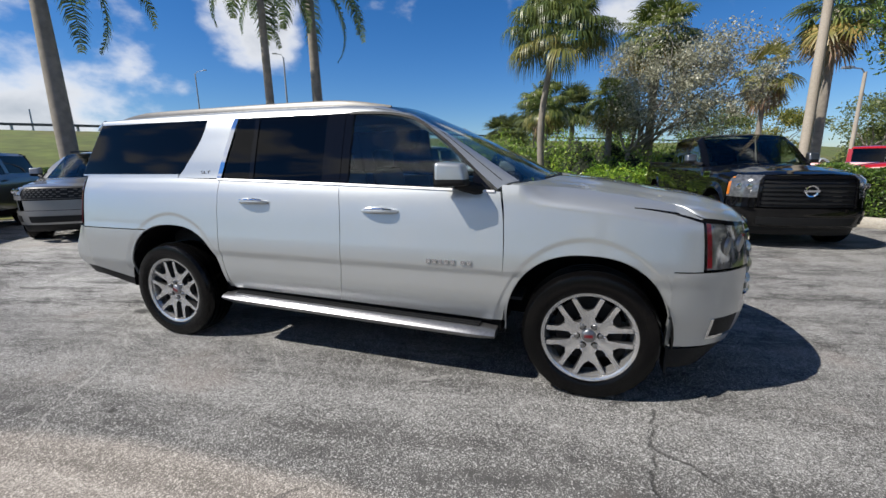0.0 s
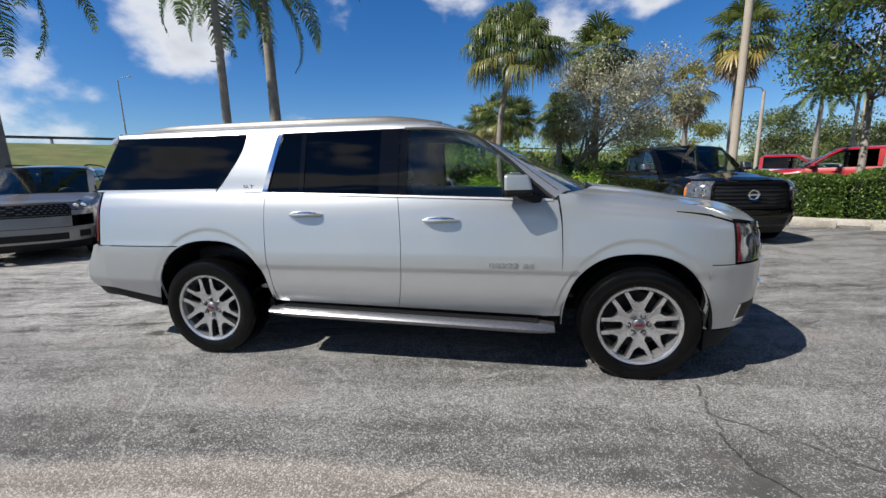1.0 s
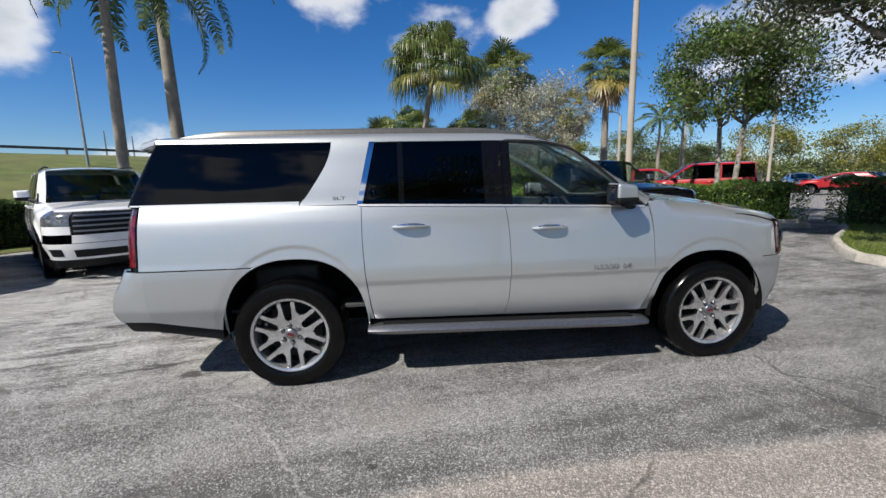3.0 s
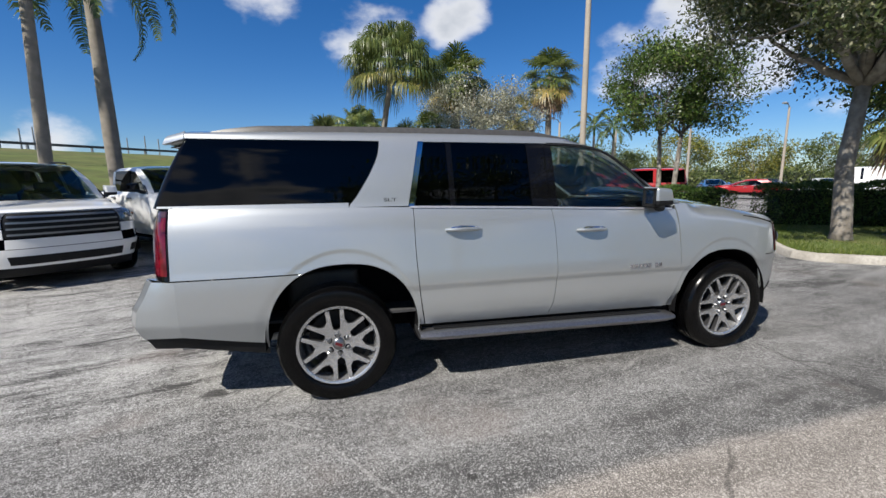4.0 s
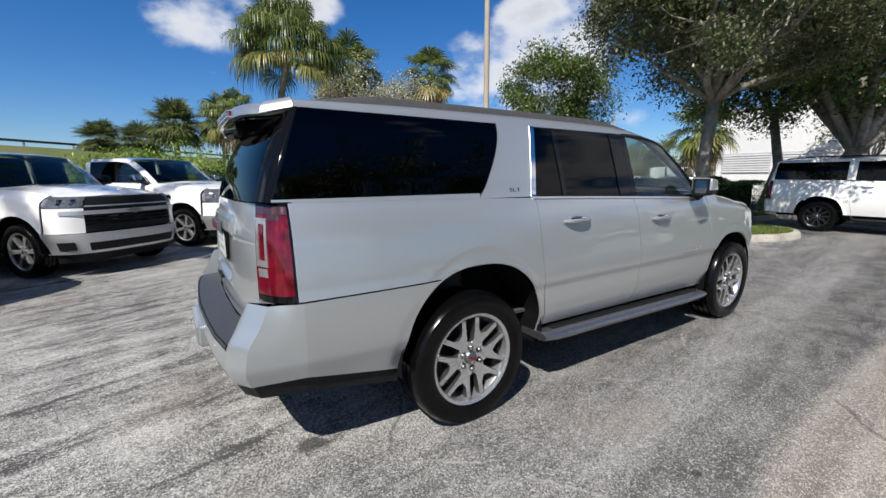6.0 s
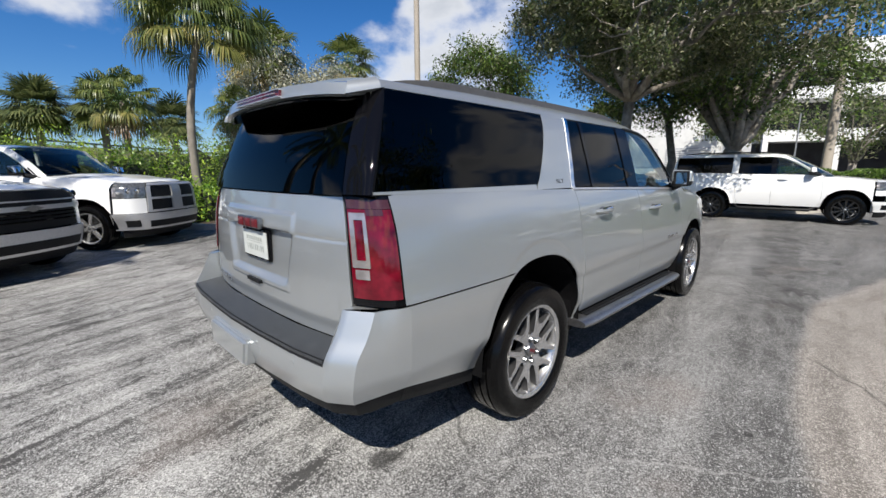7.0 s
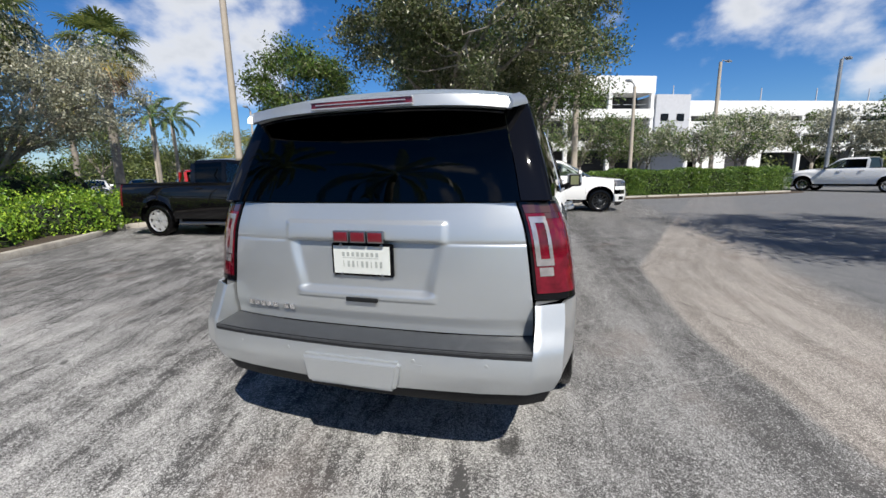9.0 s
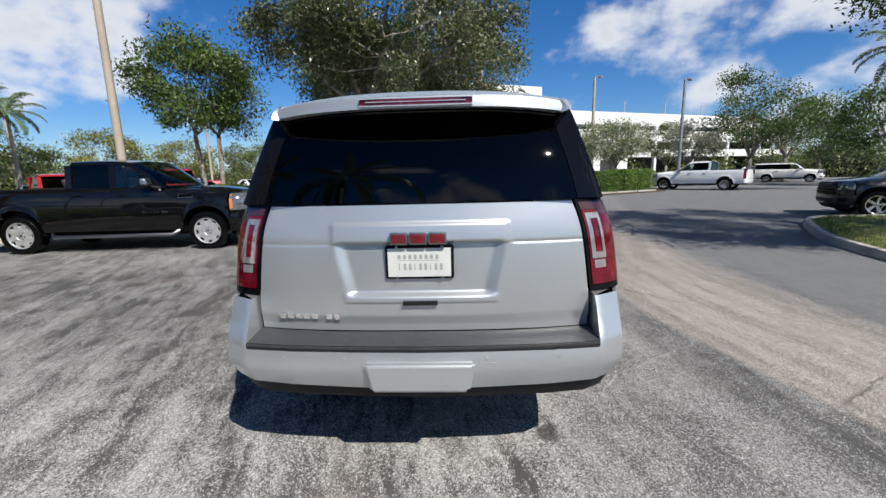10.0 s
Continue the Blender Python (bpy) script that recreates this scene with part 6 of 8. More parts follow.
        c.put("rear_side_pillar", c.rows(curve((bz, back_low), (zt, roof_back)), curve((bz, x2 - 0.252), (zt, x2 + 0.298)), bz, zt), mat, 6, 5, 0.02)
    c.put("belt_moulding", c.cols(x2 - (0.1 if kind != "pickup" else -0.02), -0.58 + cs, lambda x: belt(x) - 0.004, lambda x: belt(x) + 0.010, 0.006), trim, 16, 2, 0.012)
    lo = lambda v: (wb_mid + (wb_edge - wb_mid) * abs(v) ** 2.2, v * (w - 0.205), hz + 0.072)
    hi = lambda v: (roof_front + 0.05 - 0.06 * abs(v) ** 2, v * (w - 0.325 + tum), H - 0.044 - 0.036 * abs(v) ** 2.4)
    c.ruled("windscreen", lo, hi, M_GLASS_W, 14, 8, bow=0.03)
    if kind == "sedan":
        c.ruled("rear_window", lambda v: (back_low - 0.06 * (1 - v * v), v * (w - 0.20), bz + 0.02), lambda v: (roof_back - 0.03, v * (w - 0.325 + tum), H - 0.02 - 0.03 * v * v), glass_rear, 12, 6)
        bm = bmesh.new()
        sheet(bm, lambda p, q: Vector((lerp(tail + 0.04, back_low, p), (2 * q - 1) * (w - 0.15 - 0.04 * (1 - p)), lerp(bz - 0.02, bz + 0.03, p) + 0.02 * (1 - (2 * q - 1) ** 2))), 8, 12, 0.02, False, centre=(tail, 0, 0.5))
        part("boot_lid", bm, mat, ob)
    elif kind == "pickup":
        c.ruled("rear_window", lambda v: (x2 + 0.03, v * (w - 0.14), bz + 0.0), lambda v: (x2 + 0.10, v * (w - 0.325 + tum), H - 0.06), glass_rear, 10, 6, bow=0.0)
        bm = bmesh.new()
        box(bm, tail + 0.06, x2 - 0.03, -w + 0.20, w - 0.20, 0.70, 0.74)
        box(bm, x2 - 0.06, x2 + 0.03, -w + 0.10, w - 0.10, 0.50, bz + 0.01)
        for s in (-1, 1):
            box(bm, tail + 0.06, x2 - 0.03, *sorted((s * (w - 0.22), s * (w - 0.19))), 0.70, rail_z)
        part("load_bed", bm, M_PLASTIC, ob)
        for s in (-1, 1):
            bm = bmesh.new()
            box(bm, tail + 0.04, x2 - 0.02, *sorted((s * (w - 0.21), s * (w - 0.085))), rail_z, rail_z + 0.022)
            part("bed_rail", bm, M_PLASTIC, ob)
    else:
        def up(p, q):
            return c.rear(lerp(-0.72, 0.72, p), lerp(bz + 0.01, zt + 0.02, q), None, -0.004)
        bm = bmesh.new()
        sheet(bm, up, 14, 6, 0.006)
        part("rear_window", bm, glass_rear, ob)
        c.put("rear_pillar", lambda p, q: c.rear(lerp(0.725, 1.0, p), lerp(bz + 0.01, zt + 0.02, q)), mat, 5, 5, 0.02)
        bm = bmesh.new()
        sheet(bm, lambda p, q: Vector((lerp(roof_back + 0.05, roof_back - 0.16 + 0.05 * abs(2 * p - 1) ** 3, q), (2 * p - 1) * (w - 0.27), lerp(H - 0.015, H - 0.065, q) - 0.04 * abs(2 * p - 1) ** 2.6)), 16, 4, 0.03, False, centre=(tail + 0.5, 0, 1.0))
        part("roof_spoiler", bm, mat, ob)
    c.bonnet(wb_edge - 0.02, wb_mid + 0.02, mat, fo - 0.05, 0.05, bulge=0.02 if pick else 0.0)
    bm = bmesh.new()
    sheet(bm, lambda p, q: (lambda v: Vector((lerp(wb_mid + 0.07, wb_mid - 0.02, q) + (wb_edge - wb_mid) * abs(v) ** 2.2, v * (w - 0.20), lerp(hz + 0.052, hz + 0.076, q))))(2 * p - 1), 14, 3, 0.02, False, centre=(-0.5, 0, 0.5))
    part("cowl", bm, M_PLASTIC, ob)

    # front
    def fr(u0, u1, z0, z1, proud=0.0):
        return lambda p, q: c.front(lerp(u0, u1, p), lerp(z0, z1, q), proud)
    zb = 0.66 if pick else 0.62
    top = hz - 0.055
    bm = bmesh.new()
    for mir in (False, True):
        sheet(bm, lambda p, q: (lambda z: c.side(lerp(c.arch_x(c.arch_f, z, 1), c.x0f, p), z))(lerp(0.38, zb, q)), 4, 5, 0.012, mir)
    sheet(bm, fr(-1, 1, 0.36, zb, 0.03 if pick else 0.012), 36, 6, 0.02)
    fb = part("front_bumper", bm, bmat, ob, "bright metal bumper" if bmat is M_BRIGHTTRIM else "")
    bm = bmesh.new()
    sheet(bm, fr(-0.45, 0.45, 0.40, 0.52, 0.04 if pick else 0.018), 12, 3, 0.01)
    part("air_intake", bm, M_PLASTIC, fb)
    bm = bmesh.new()
    sheet(bm, fr(-0.95, 0.95, 0.22, 0.355, -0.03), 20, 3, 0.015)
    part("air_dam", bm, M_PLASTIC, ob)
    gu = {"wide": 0.52, "narrow": 0.44}[lamps]
    if gl:
        bm = bmesh.new()
        sheet(bm, fr(-gu, gu, zb + 0.008, lerp(zb, top, gl), 0.008), 20, 4, 0.03)
        part("nose_panel", bm, mat, ob)
        zb = lerp(zb, top, gl)
    bm = bmesh.new()
    sheet(bm, fr(-gu, gu, zb + 0.02, top, 0.0), 20, 8, 0.03)
    gr = part("grille", bm, M_PLASTIC, ob)
    if grille == "studs":
        for j in range(4):
            for k in range(15):
                u, z = lerp(-gu + 0.04, gu - 0.04, (k + 0.5 * (j % 2)) / 15), lerp(zb + 0.06, top - 0.05, j / 3)
                bm = bmesh.new()
                sheet(bm, fr(u, u + 0.028, z, z + 0.020, 0.012), 2, 2, 0.01)
                part("grille_stud", bm, trim, gr)
        for z in (zb + 0.02, top - 0.012):
            bm = bmesh.new()
            sheet(bm, fr(-gu, gu, z, z + 0.014, 0.016), 16, 2, 0.016)
            part("grille_bar", bm, trim, gr)
    elif grille == "bars":
        n = 4
        for k in range(n):
            z = lerp(zb + 0.05, top - 0.06, k / (n - 1))
            bm = bmesh.new()
            sheet(bm, fr(-gu + 0.03, gu - 0.03, z, z + 0.026, 0.022), 16, 2, 0.02)
            part("grille_bar", bm, trim, gr)
    elif grille == "cross":
        for z in (zb + 0.02, (zb + top) / 2 - 0.02, top - 0.035):
            bm = bmesh.new()
            sheet(bm, fr(-gu, gu, z, z + 0.04, 0.03), 16, 2, 0.03)
            part("grille_bar", bm, trim, gr)
        for u in (-gu, -0.035, gu - 0.07):
            bm = bmesh.new()
            sheet(bm, fr(u, u + 0.07, zb + 0.02, top, 0.03), 3, 6, 0.03)
            part("grille_bar", bm, trim, gr)
    elif grille == "split":
        bm = bmesh.new()
        zc = lerp(zb, top, 0.52)
        sheet(bm, fr(-0.78, 0.78, zc, zc + 0.06, 0.03), 20, 2, 0.03)
        part("grille_bar", bm, M_BRIGHTTRIM, gr)
        for z in (zc + 0.115, zc - 0.05, zc - 0.10, zc - 0.15):
            bm = bmesh.new()
            sheet(bm, fr(-gu, gu, z, z + 0.018, 0.018), 20, 2, 0.02)
            part("grille_bar", bm, M_GLOSSBLACK if z < zc else M_BRIGHTTRIM, gr)
        bm = bmesh.new()
        lathe(bm, [(0.0, 0.0), (0.09, 0.004), (0.095, 0.02)], 4, Matrix.Translation((c.xf(zc) + 0.045, 0, zc + 0.025)) @ pose(0, 0, 0, 0, 0, 90) @ Matrix.Diagonal((1.5, 1, 0.5, 1)))
        part("emblem", bm, M_SATIN, gr)
    elif grille == "mesh":
        for k in range(7):
            z = lerp(zb + 0.05, top - 0.05, k / 6)
            bm = bmesh.new()
            sheet(bm, fr(-gu + 0.04, gu - 0.04, z, z + 0.014, 0.012), 16, 2, 0.012)
            part("grille_bar", bm, M_GLOSSBLACK, gr)
        for u in (-gu, gu - 0.035):
            bm = bmesh.new()
            sheet(bm, fr(u, u + 0.035, zb + 0.03, top - 0.01, 0.03), 3, 6, 0.03)
            part("grille_post", bm, M_GLOSSBLACK, gr)
        bm = bmesh.new()
        sheet(bm, fr(-gu, gu, top - 0.05, top, 0.03), 16, 2, 0.03)
        part("grille_brow", bm, M_GLOSSBLACK, gr)
        bm = bmesh.new()
        pm = Matrix.Translation((c.xf(0.9) + 0.03, 0, (zb + top) / 2 + 0.02)) @ pose(0, 0, 0, 0, 0, 90)
        lathe(bm, [(0.070, -0.012), (0.090, -0.016), (0.094, 0.0), (0.070, 0.0)], 28, pm)
        box(bm, -0.105, 0.105, -0.018, 0.0, -0.016, 0.016, pm)
        part("emblem", bm, M_BADGE, gr, "round chrome emblem with a bar")
    for mir in (False, True):
        bm = bmesh.new()
        l0 = lerp(zb, top, {"mesh": 0.32, "cross": 0.52, "split": 0.72}.get(grille, 0.42))
        sheet(bm, fr(gu + 0.012, 0.985, l0, top + 0.01, 0.012), 8, 5, 0.04, mir)
        hl = part("headlamp", bm, M_LAMP_GREY, ob)
        for k in range(2):
            p = c.front(lerp(gu, 0.95, 0.25 + 0.34 * k), lerp(l0, top, 0.5), 0.014)
            bm = bmesh.new()
            lathe(bm, [(0.0, -0.004), (0.045, -0.002), (0.052, 0.012)], 14, Matrix.Translation((p.x, p.y if not mir else -p.y, p.z)) @ pose(0, 0, 0, 0, 0, 75 if not mir else 105))
            part("projector", bm, M_CHROME, hl)
        bm = bmesh.new()
        sheet(bm, fr(0.945, 0.985, l0 + 0.03, top - 0.02, 0.016), 3, 3, 0.006, mir)
        part("side_lens", bm, M_AMBER if grille == "mesh" else M_LENS_CLEAR, hl)
        bm = bmesh.new()
        sheet(bm, fr(gu + 0.012, 0.985, zb + 0.008, l0 - 0.008, 0.006), 8, 4, 0.03, mir)
        part("lamp_panel", bm, mat, ob)
        bm = bmesh.new()
        sheet(bm, fr(0.62, 0.86, 0.42, 0.54, 0.045 if pick else 0.02), 5, 3, 0.01, mir)
        part("fog_lamp", bm, M_PLASTIC, fb)
    # flank fittings
    c.wells()
    hmat = M_CHROME if trim is M_CHROME else mat
    c.handle(c.fd, x1 + 0.22, bz - 0.15, hmat, 0.22)
    c.handle(c.rd, x2 + 0.26, bz - 0.14, hmat, 0.22)
    c.mirror(-0.72 + cs, bz + 0.09, w - 0.10, mirror_mat, (0.13, 0.22, 0.20))
    if full:
        c.cabin(max(tail + 0.3, x2 - 0.1) if kind == "pickup" else x2 - 0.3, -0.42 + cs, (-1.50 + cs, -2.35 + cs), h=w - 0.2, wheel_x=-0.95 + cs)
    else:
        bm = bmesh.new()
        box(bm, x2 if kind == "pickup" else x2 - 0.3, -0.5, -w + 0.2, w - 0.2, 0.6, bz - 0.05)
        part("cabin_lining", bm, M_CABIN, ob)
    if board:
        for s in (-1, 1):
            bm = bmesh.new()
            pts = [(-wb + a + 0.12, s * (w - 0.08), 0.42), (-wb + a + 0.20, s * (w + 0.01), 0.345), (-a - 0.22, s * (w + 0.01), 0.345), (-a - 0.12, s * (w - 0.08), 0.42)]
            tube(bm, pts, 0.038, 8)
            part("running_board", bm, M_PLASTIC if mat is not M_BLACK else M_SATIN, ob)
    if roof_rails:
        for s in (-1, 1):
            bm = bmesh.new()
            n = 12
            pts = [(lerp(roof_back + 0.1, roof_front - 0.12, k / n), s * (w - 0.36), H - 0.02 + 0.035 * min(1, 5 * k / n, 5 * (1 - k / n))) for k in range(n + 1)]
            tube(bm, pts, 0.017, 6)
            part("roof_rack", bm, M_SATIN if trim is M_CHROME else M_PLASTIC, ob)
    for x, s in ((0, -1), (-wb, -1), (0, 1), (-wb, 1)):
        add_wheel(ob, x, s, style, R, 0.265 if kind != "sedan" else 0.235, random.uniform(0, 6), w + 0.002, full)
    return c


def facing(x, y, hx, hy):
    """The pose of a vehicle whose front axle's middle stands at x, y and that heads along hx, hy."""
    return pose(x, y, 0, 0, 0, math.degrees(math.atan2(hy, hx)))


ROW = (0.656, -0.757)
build_vehicle("suv", "white full-size SUV with a dark barred grille, parked at an angle", M_WHITE, facing(-7.74, 7.58, *ROW), "suv", 3.07, 1.92, 1.17, 1.30, 1.02, 0.98, 1.25, 0.41, "five", "bars", trim=M_SATIN, group="angled row", lamps="narrow", roof_rails=True, fine=0.9, gl=0.28)
build_vehicle("pickup_truck", "white crew-cab pickup with a black grille and chrome bumper", M_WHITE, facing(-5.84, 9.61, *ROW), "pickup", 3.75, 1.92, 1.24, 1.34, 1.02, 0.97, 1.15, 0.41, "six", "split", bumper=M_BRIGHTTRIM, mirror_mat=M_GLOSSBLACK, group="angled row", lamps="narrow", board=True, fine=0.9)
build_vehicle("pickup_truck", "white heavy-duty pickup with a large chrome cross-bar grille", M_WHITE, facing(-3.74, 11.66, *ROW), "pickup", 3.80, 1.95, 1.27, 1.36, 1.02, 1.00, 1.15, 0.42, "six", "cross", trim=M_BRIGHTTRIM, bumper=M_BRIGHTTRIM, mirror_mat=M_CHROME, group="angled row", lamps="narrow", fine=0.9)
build_vehicle("suv", "grey crossover with a wide patterned grille and roof rails", M_GREY, facing(-9.80, 5.83, *ROW), "suv", 3.09, 1.76, 1.10, 1.22, 0.99, 0.98, 1.08, 0.36, "ten", "studs", trim=M_RACK, group="angled row", roof_rails=True, fine=0.9, gl=0.45)
build_vehicle("suv", "dark blue-grey SUV with a paper sticker inside its window", M_DARK, facing(-12.1, 3.75, *ROW), "suv", 2.95, 1.80, 1.12, 1.25, 0.98, 0.95, 1.05, 0.38, "ten", "bars", trim=M_GLOSSBLACK, group="angled row")
tc = build_vehicle("pickup_truck", "black crew-cab pickup with a dark mesh grille and steel wheels", M_BLACK, facing(3.20, 8.68, 0.088, -0.996), "pickup", 3.85, 1.95, 1.22, 1.35, 1.00, 0.96, 1.25, 0.41, "steel", "mesh", trim=M_GLOSSBLACK, mirror_mat=M_SATIN, lamps="narrow", board=True, fine=1.0)
bar_letters(tc.ob, "model_badge", tc.side(-1.28, 0.80, 0.002), (1, 0, 0), (0, 0, 1), [0.05, -0.02] * 5 + [-0.05, 0.05, -0.02, 0.05], 0.05, M_BADGE, 0.006, "chrome model lettering as plain bars")
bar_letters(tc.ob, "fender_vent", tc.side(-0.52, 1.10, 0.002), (1, 0, 0.05), (0, 0, 1), [0.30], 0.10, M_CHROME, 0.012, "chrome fender vent")
bar_letters(tc.ob, "fender_vent", tc.side(-0.50, 1.118, 0.014), (1, 0, 0.05), (0, 0, 1), [0.26], 0.064, M_GLOSSBLACK, 0.004)
build_vehicle("suv", "white SUV with black wheels and tinted glass, parked across the lane", M_WHITE, facing(10.46, 1.27, 0.086, -0.996), "suv", 2.95, 1.89, 1.15, 1.30, 1.01, 0.98, 1.22, 0.40, "black", "bars", trim=M_GLOSSBLACK, lamps="narrow", roof_rails=True, board=True, gl=0.30)
build_vehicle("pickup_truck", "white pickup parked at the hedge across the lot", M_WHITE, facing(24.6, -12.1, 0.714, 0.70), "pickup", 3.70, 1.93, 1.18, 1.32, 1.01, 1.0, 1.2, 0.40, "ten", "bars", group="far parked cars", full=False)
build_vehicle("minivan", "white minivan parked far across the lot", M_WHITE, facing(32.0, -28.1, -0.66, -0.75), "van", 3.03, 1.75, 1.08, 1.18, 0.99, 0.95, 1.1, 0.34, "ten", "bars", group="far parked cars", full=False, fine=0.5)
build_vehicle("crossover", "dark blue crossover beside the grass island", M_DARK, facing(6.26, -8.6, 0.38, 0.92), "suv", 2.80, 1.66, 1.02, 1.16, 0.95, 0.92, 0.95, 0.37, "five", "bars", trim=M_GLOSSBLACK, mirror_mat=M_DARK)
FAR = dict(group="far parked cars", full=False, fine=0.5)
build_vehicle("pickup_truck", "red pickup behind the hedge", M_RED, facing(12.35, 19.0, 0.83, -0.56), "pickup", 3.6, 1.88, 1.14, 1.26, 0.98, 0.95, 1.1, 0.39, "ten", "bars", **FAR)
build_vehicle("suv", "red off-road SUV with a roof rack behind the hedge", M_RED, facing(9.6, 17.9, -0.83, 0.56), "suv", 2.95, 2.02, 1.20, 1.32, 0.96, 0.8, 0.9, 0.42, "black", "bars", roof_rails=True, trim=M_GLOSSBLACK, **FAR)
build_vehicle("sedan", "red sedan in the far row", M_RED, facing(25.2, 24.7, -0.63, 0.78), "sedan", 2.8, 1.46, 0.95, 1.00, 0.93, 0.9, 1.05, 0.34, "ten", "bars", **FAR)
build_vehicle("van", "white delivery van far down the lot", M_WHITE, facing(40.5, 21.5, 0.55, -0.83), "van", 3.7, 2.35, 1.25, 1.30, 1.0, 0.95, 1.1, 0.35, "steel", "bars", glass_rear=M_WHITE, **FAR)
for fx, fy, fm, fl in ((12.2, 30.2, M_WHITE, "white sedan in the far row"), (14.3, 28.6, M_GREY, "grey sedan in the far row"), (16.4, 27.0, M_WHITE, "white sedan in the far row"), (18.6, 25.4, M_WHITE, "white sedan in the far row"), (9.4, 32.0, M_WHITE, "white sedan in the far row"), (27.3, 27.2, M_BLUE, "blue sedan in the far row"),
                       (30.5, 25.0, M_DARK, "dark sedan in the far row"), (33.8, 22.8, M_WHITE, "white sedan in the far row"), (37.5, -29.5, M_DARK, "dark sedan across the lot"), (45.0, -34.0, M_WHITE, "white sedan across the lot")):
    build_vehicle("sedan", fl, fm, facing(fx, fy, -0.62, -0.78), "sedan", 2.8, 1.47, 0.95, 1.00, 0.93, 0.9, 1.05, 0.34, "ten", "bars", **FAR)

# ---- islands, kerbs, berm ----
def outline_of(pts, step=0.35):
    """A closed smooth outline through the corner points."""
    n, out = len(pts), []
    for i in range(n):
        p0, p1, p2, p3 = [Vector((*pts[(i + k - 1) % n], 0)) for k in range(4)]
        m = max(2, int((p2 - p1).length / step))
        for j in range(m):
            t = j / m
            out.append(0.5 * ((2 * p1) + (p2 - p0) * t + (2 * p0 - 5 * p1 + 4 * p2 - p3) * t * t + (3 * p1 - p0 - 3 * p2 + p3) * t ** 3))
    return out


def island(name, label, pts, mat, height=0.11, kerb=True, mound=0.06):
    """A planted island: a soil bed with a concrete kerb of separate lengths round it."""
    ol = outline_of(pts)
    bm = bmesh.new()
    c = sum(ol, Vector()) / len(ol)
    rings = []
    for s, z in ((0.995, 0.0), (0.99, height - 0.01), (0.8, height + mound * 0.6), (0.4, height + mound), (0.05, height + mound)):
        rings.append([bm.verts.new((c + (p - c) * s) + Vector((0, 0, z))) for p in ol])
    for a, b in zip(rings, rings[1:]):
        for i in range(len(ol)):
            bm.faces.new((a[i], a[(i + 1) % len(ol)], b[(i + 1) % len(ol)], b[i]))
    bm.faces.new(rings[-1])
    bmesh.ops.recalc_face_normals(bm, faces=bm.faces[:])
    ob = tagged(part(name, bm, mat, None), label, "planted island", kind="structure")
    if kerb:
        k = 0
        n = len(ol)
        per = 5
        while k < n:
            seg = [ol[(k + j) % n] for j in range(min(per, n - k) + 1)]
            k += per
            bm = bmesh.new()
            prev = None
            for j, p in enumerate(seg):
                i = ol.index(p)
                d = (ol[(i + 1) % n] - ol[i - 1]).normalized()
                nn = Vector((d.y, -d.x, 0))
                if nn.dot(p - c) < 0:
                    nn = -nn
                q = p + d * (0.006 if j == 0 else -0.006 if j == len(seg) - 1 else 0)
                ring = [bm.verts.new(q + nn * o + Vector((0, 0, z))) for o, z in ((0.075, 0.0), (0.065, 0.115), (0.045, 0.140), (-0.06, 0.145), (-0.075, 0.13), (-0.08, 0.0))]
                if prev:
                    for a in range(5):
                        bm.faces.new((prev[a], prev[a + 1], ring[a + 1], ring[a]))
                else:
                    bm.faces.new(ring)
                prev = ring
            bm.faces.new(prev[::-1])
            bmesh.ops.recalc_face_normals(bm, faces=bm.faces[:])
            part("kerb_stone", bm, M_CONCRETE, ob)
    return ol


NORTH = [(-1.95, 12.35), (-0.4, 13.0), (1.2, 13.9), (2.9, 15.0), (5.0, 14.2), (6.2, 14.8), (6.0, 21.0), (2.0, 24.0), (-5.0, 24.5), (-9.0, 21.5), (-4.6, 15.6), (-2.6, 13.2)]
OAK = [(5.05, 5.35), (5.35, 4.75), (6.1, 4.25), (7.0, 3.95), (7.9, 4.15), (8.6, 5.0), (9.0, 6.3), (12.3, 6.0), (12.6, 8.2), (10.2, 9.7), (8.2, 8.2), (6.3, 6.8)]
HEDGEBED = [(4.6, 12.9), (6.6, 10.9), (8.9, 10.2), (9.6, 10.9), (8.6, 12.4), (6.2, 13.9), (5.0, 13.7)]
EASTBED = [(12.4, 5.2), (12.2, 2.4), (14.8, 1.6), (16.0, 3.0), (17.0, 9.5), (14.2, 9.6), (13.4, 7.0)]
FARBED = [(15.2, 3.0), (16.6, -1.75), (18.2, -4.9), (20.2, -8.2), (22.6, -11.0), (24.6, -9.2), (22.2, -5.6), (20.0, -1.6), (18.0, 3.2)]
GRASS = [(4.7, -5.95), (3.0, -4.65), (1.1, -3.66), (-1.3, -3.25), (-3.6, -4.3), (-4.2, -9.5), (0.5, -12.0), (4.4, -10.4), (5.0, -7.3)]
island("planting_bed", "kerbed bed of low shrubs and palms", NORTH, M_SOIL)
island("grass_island", "kerbed grass island round the large tree", OAK, M_TURF)
island("planting_bed", "kerbed bed under the clipped hedge", HEDGEBED, M_SOIL, mound=0.03)
island("planting_bed", "shaded bed under spreading trees", EASTBED, M_SOIL)
island("planting_bed", "kerbed bed under the far hedge", FARBED, M_SOIL, height=0.05, kerb=False, mound=0.02)
island("grass_island", "bright mown grass island with a kerb", GRASS, M_TURF)


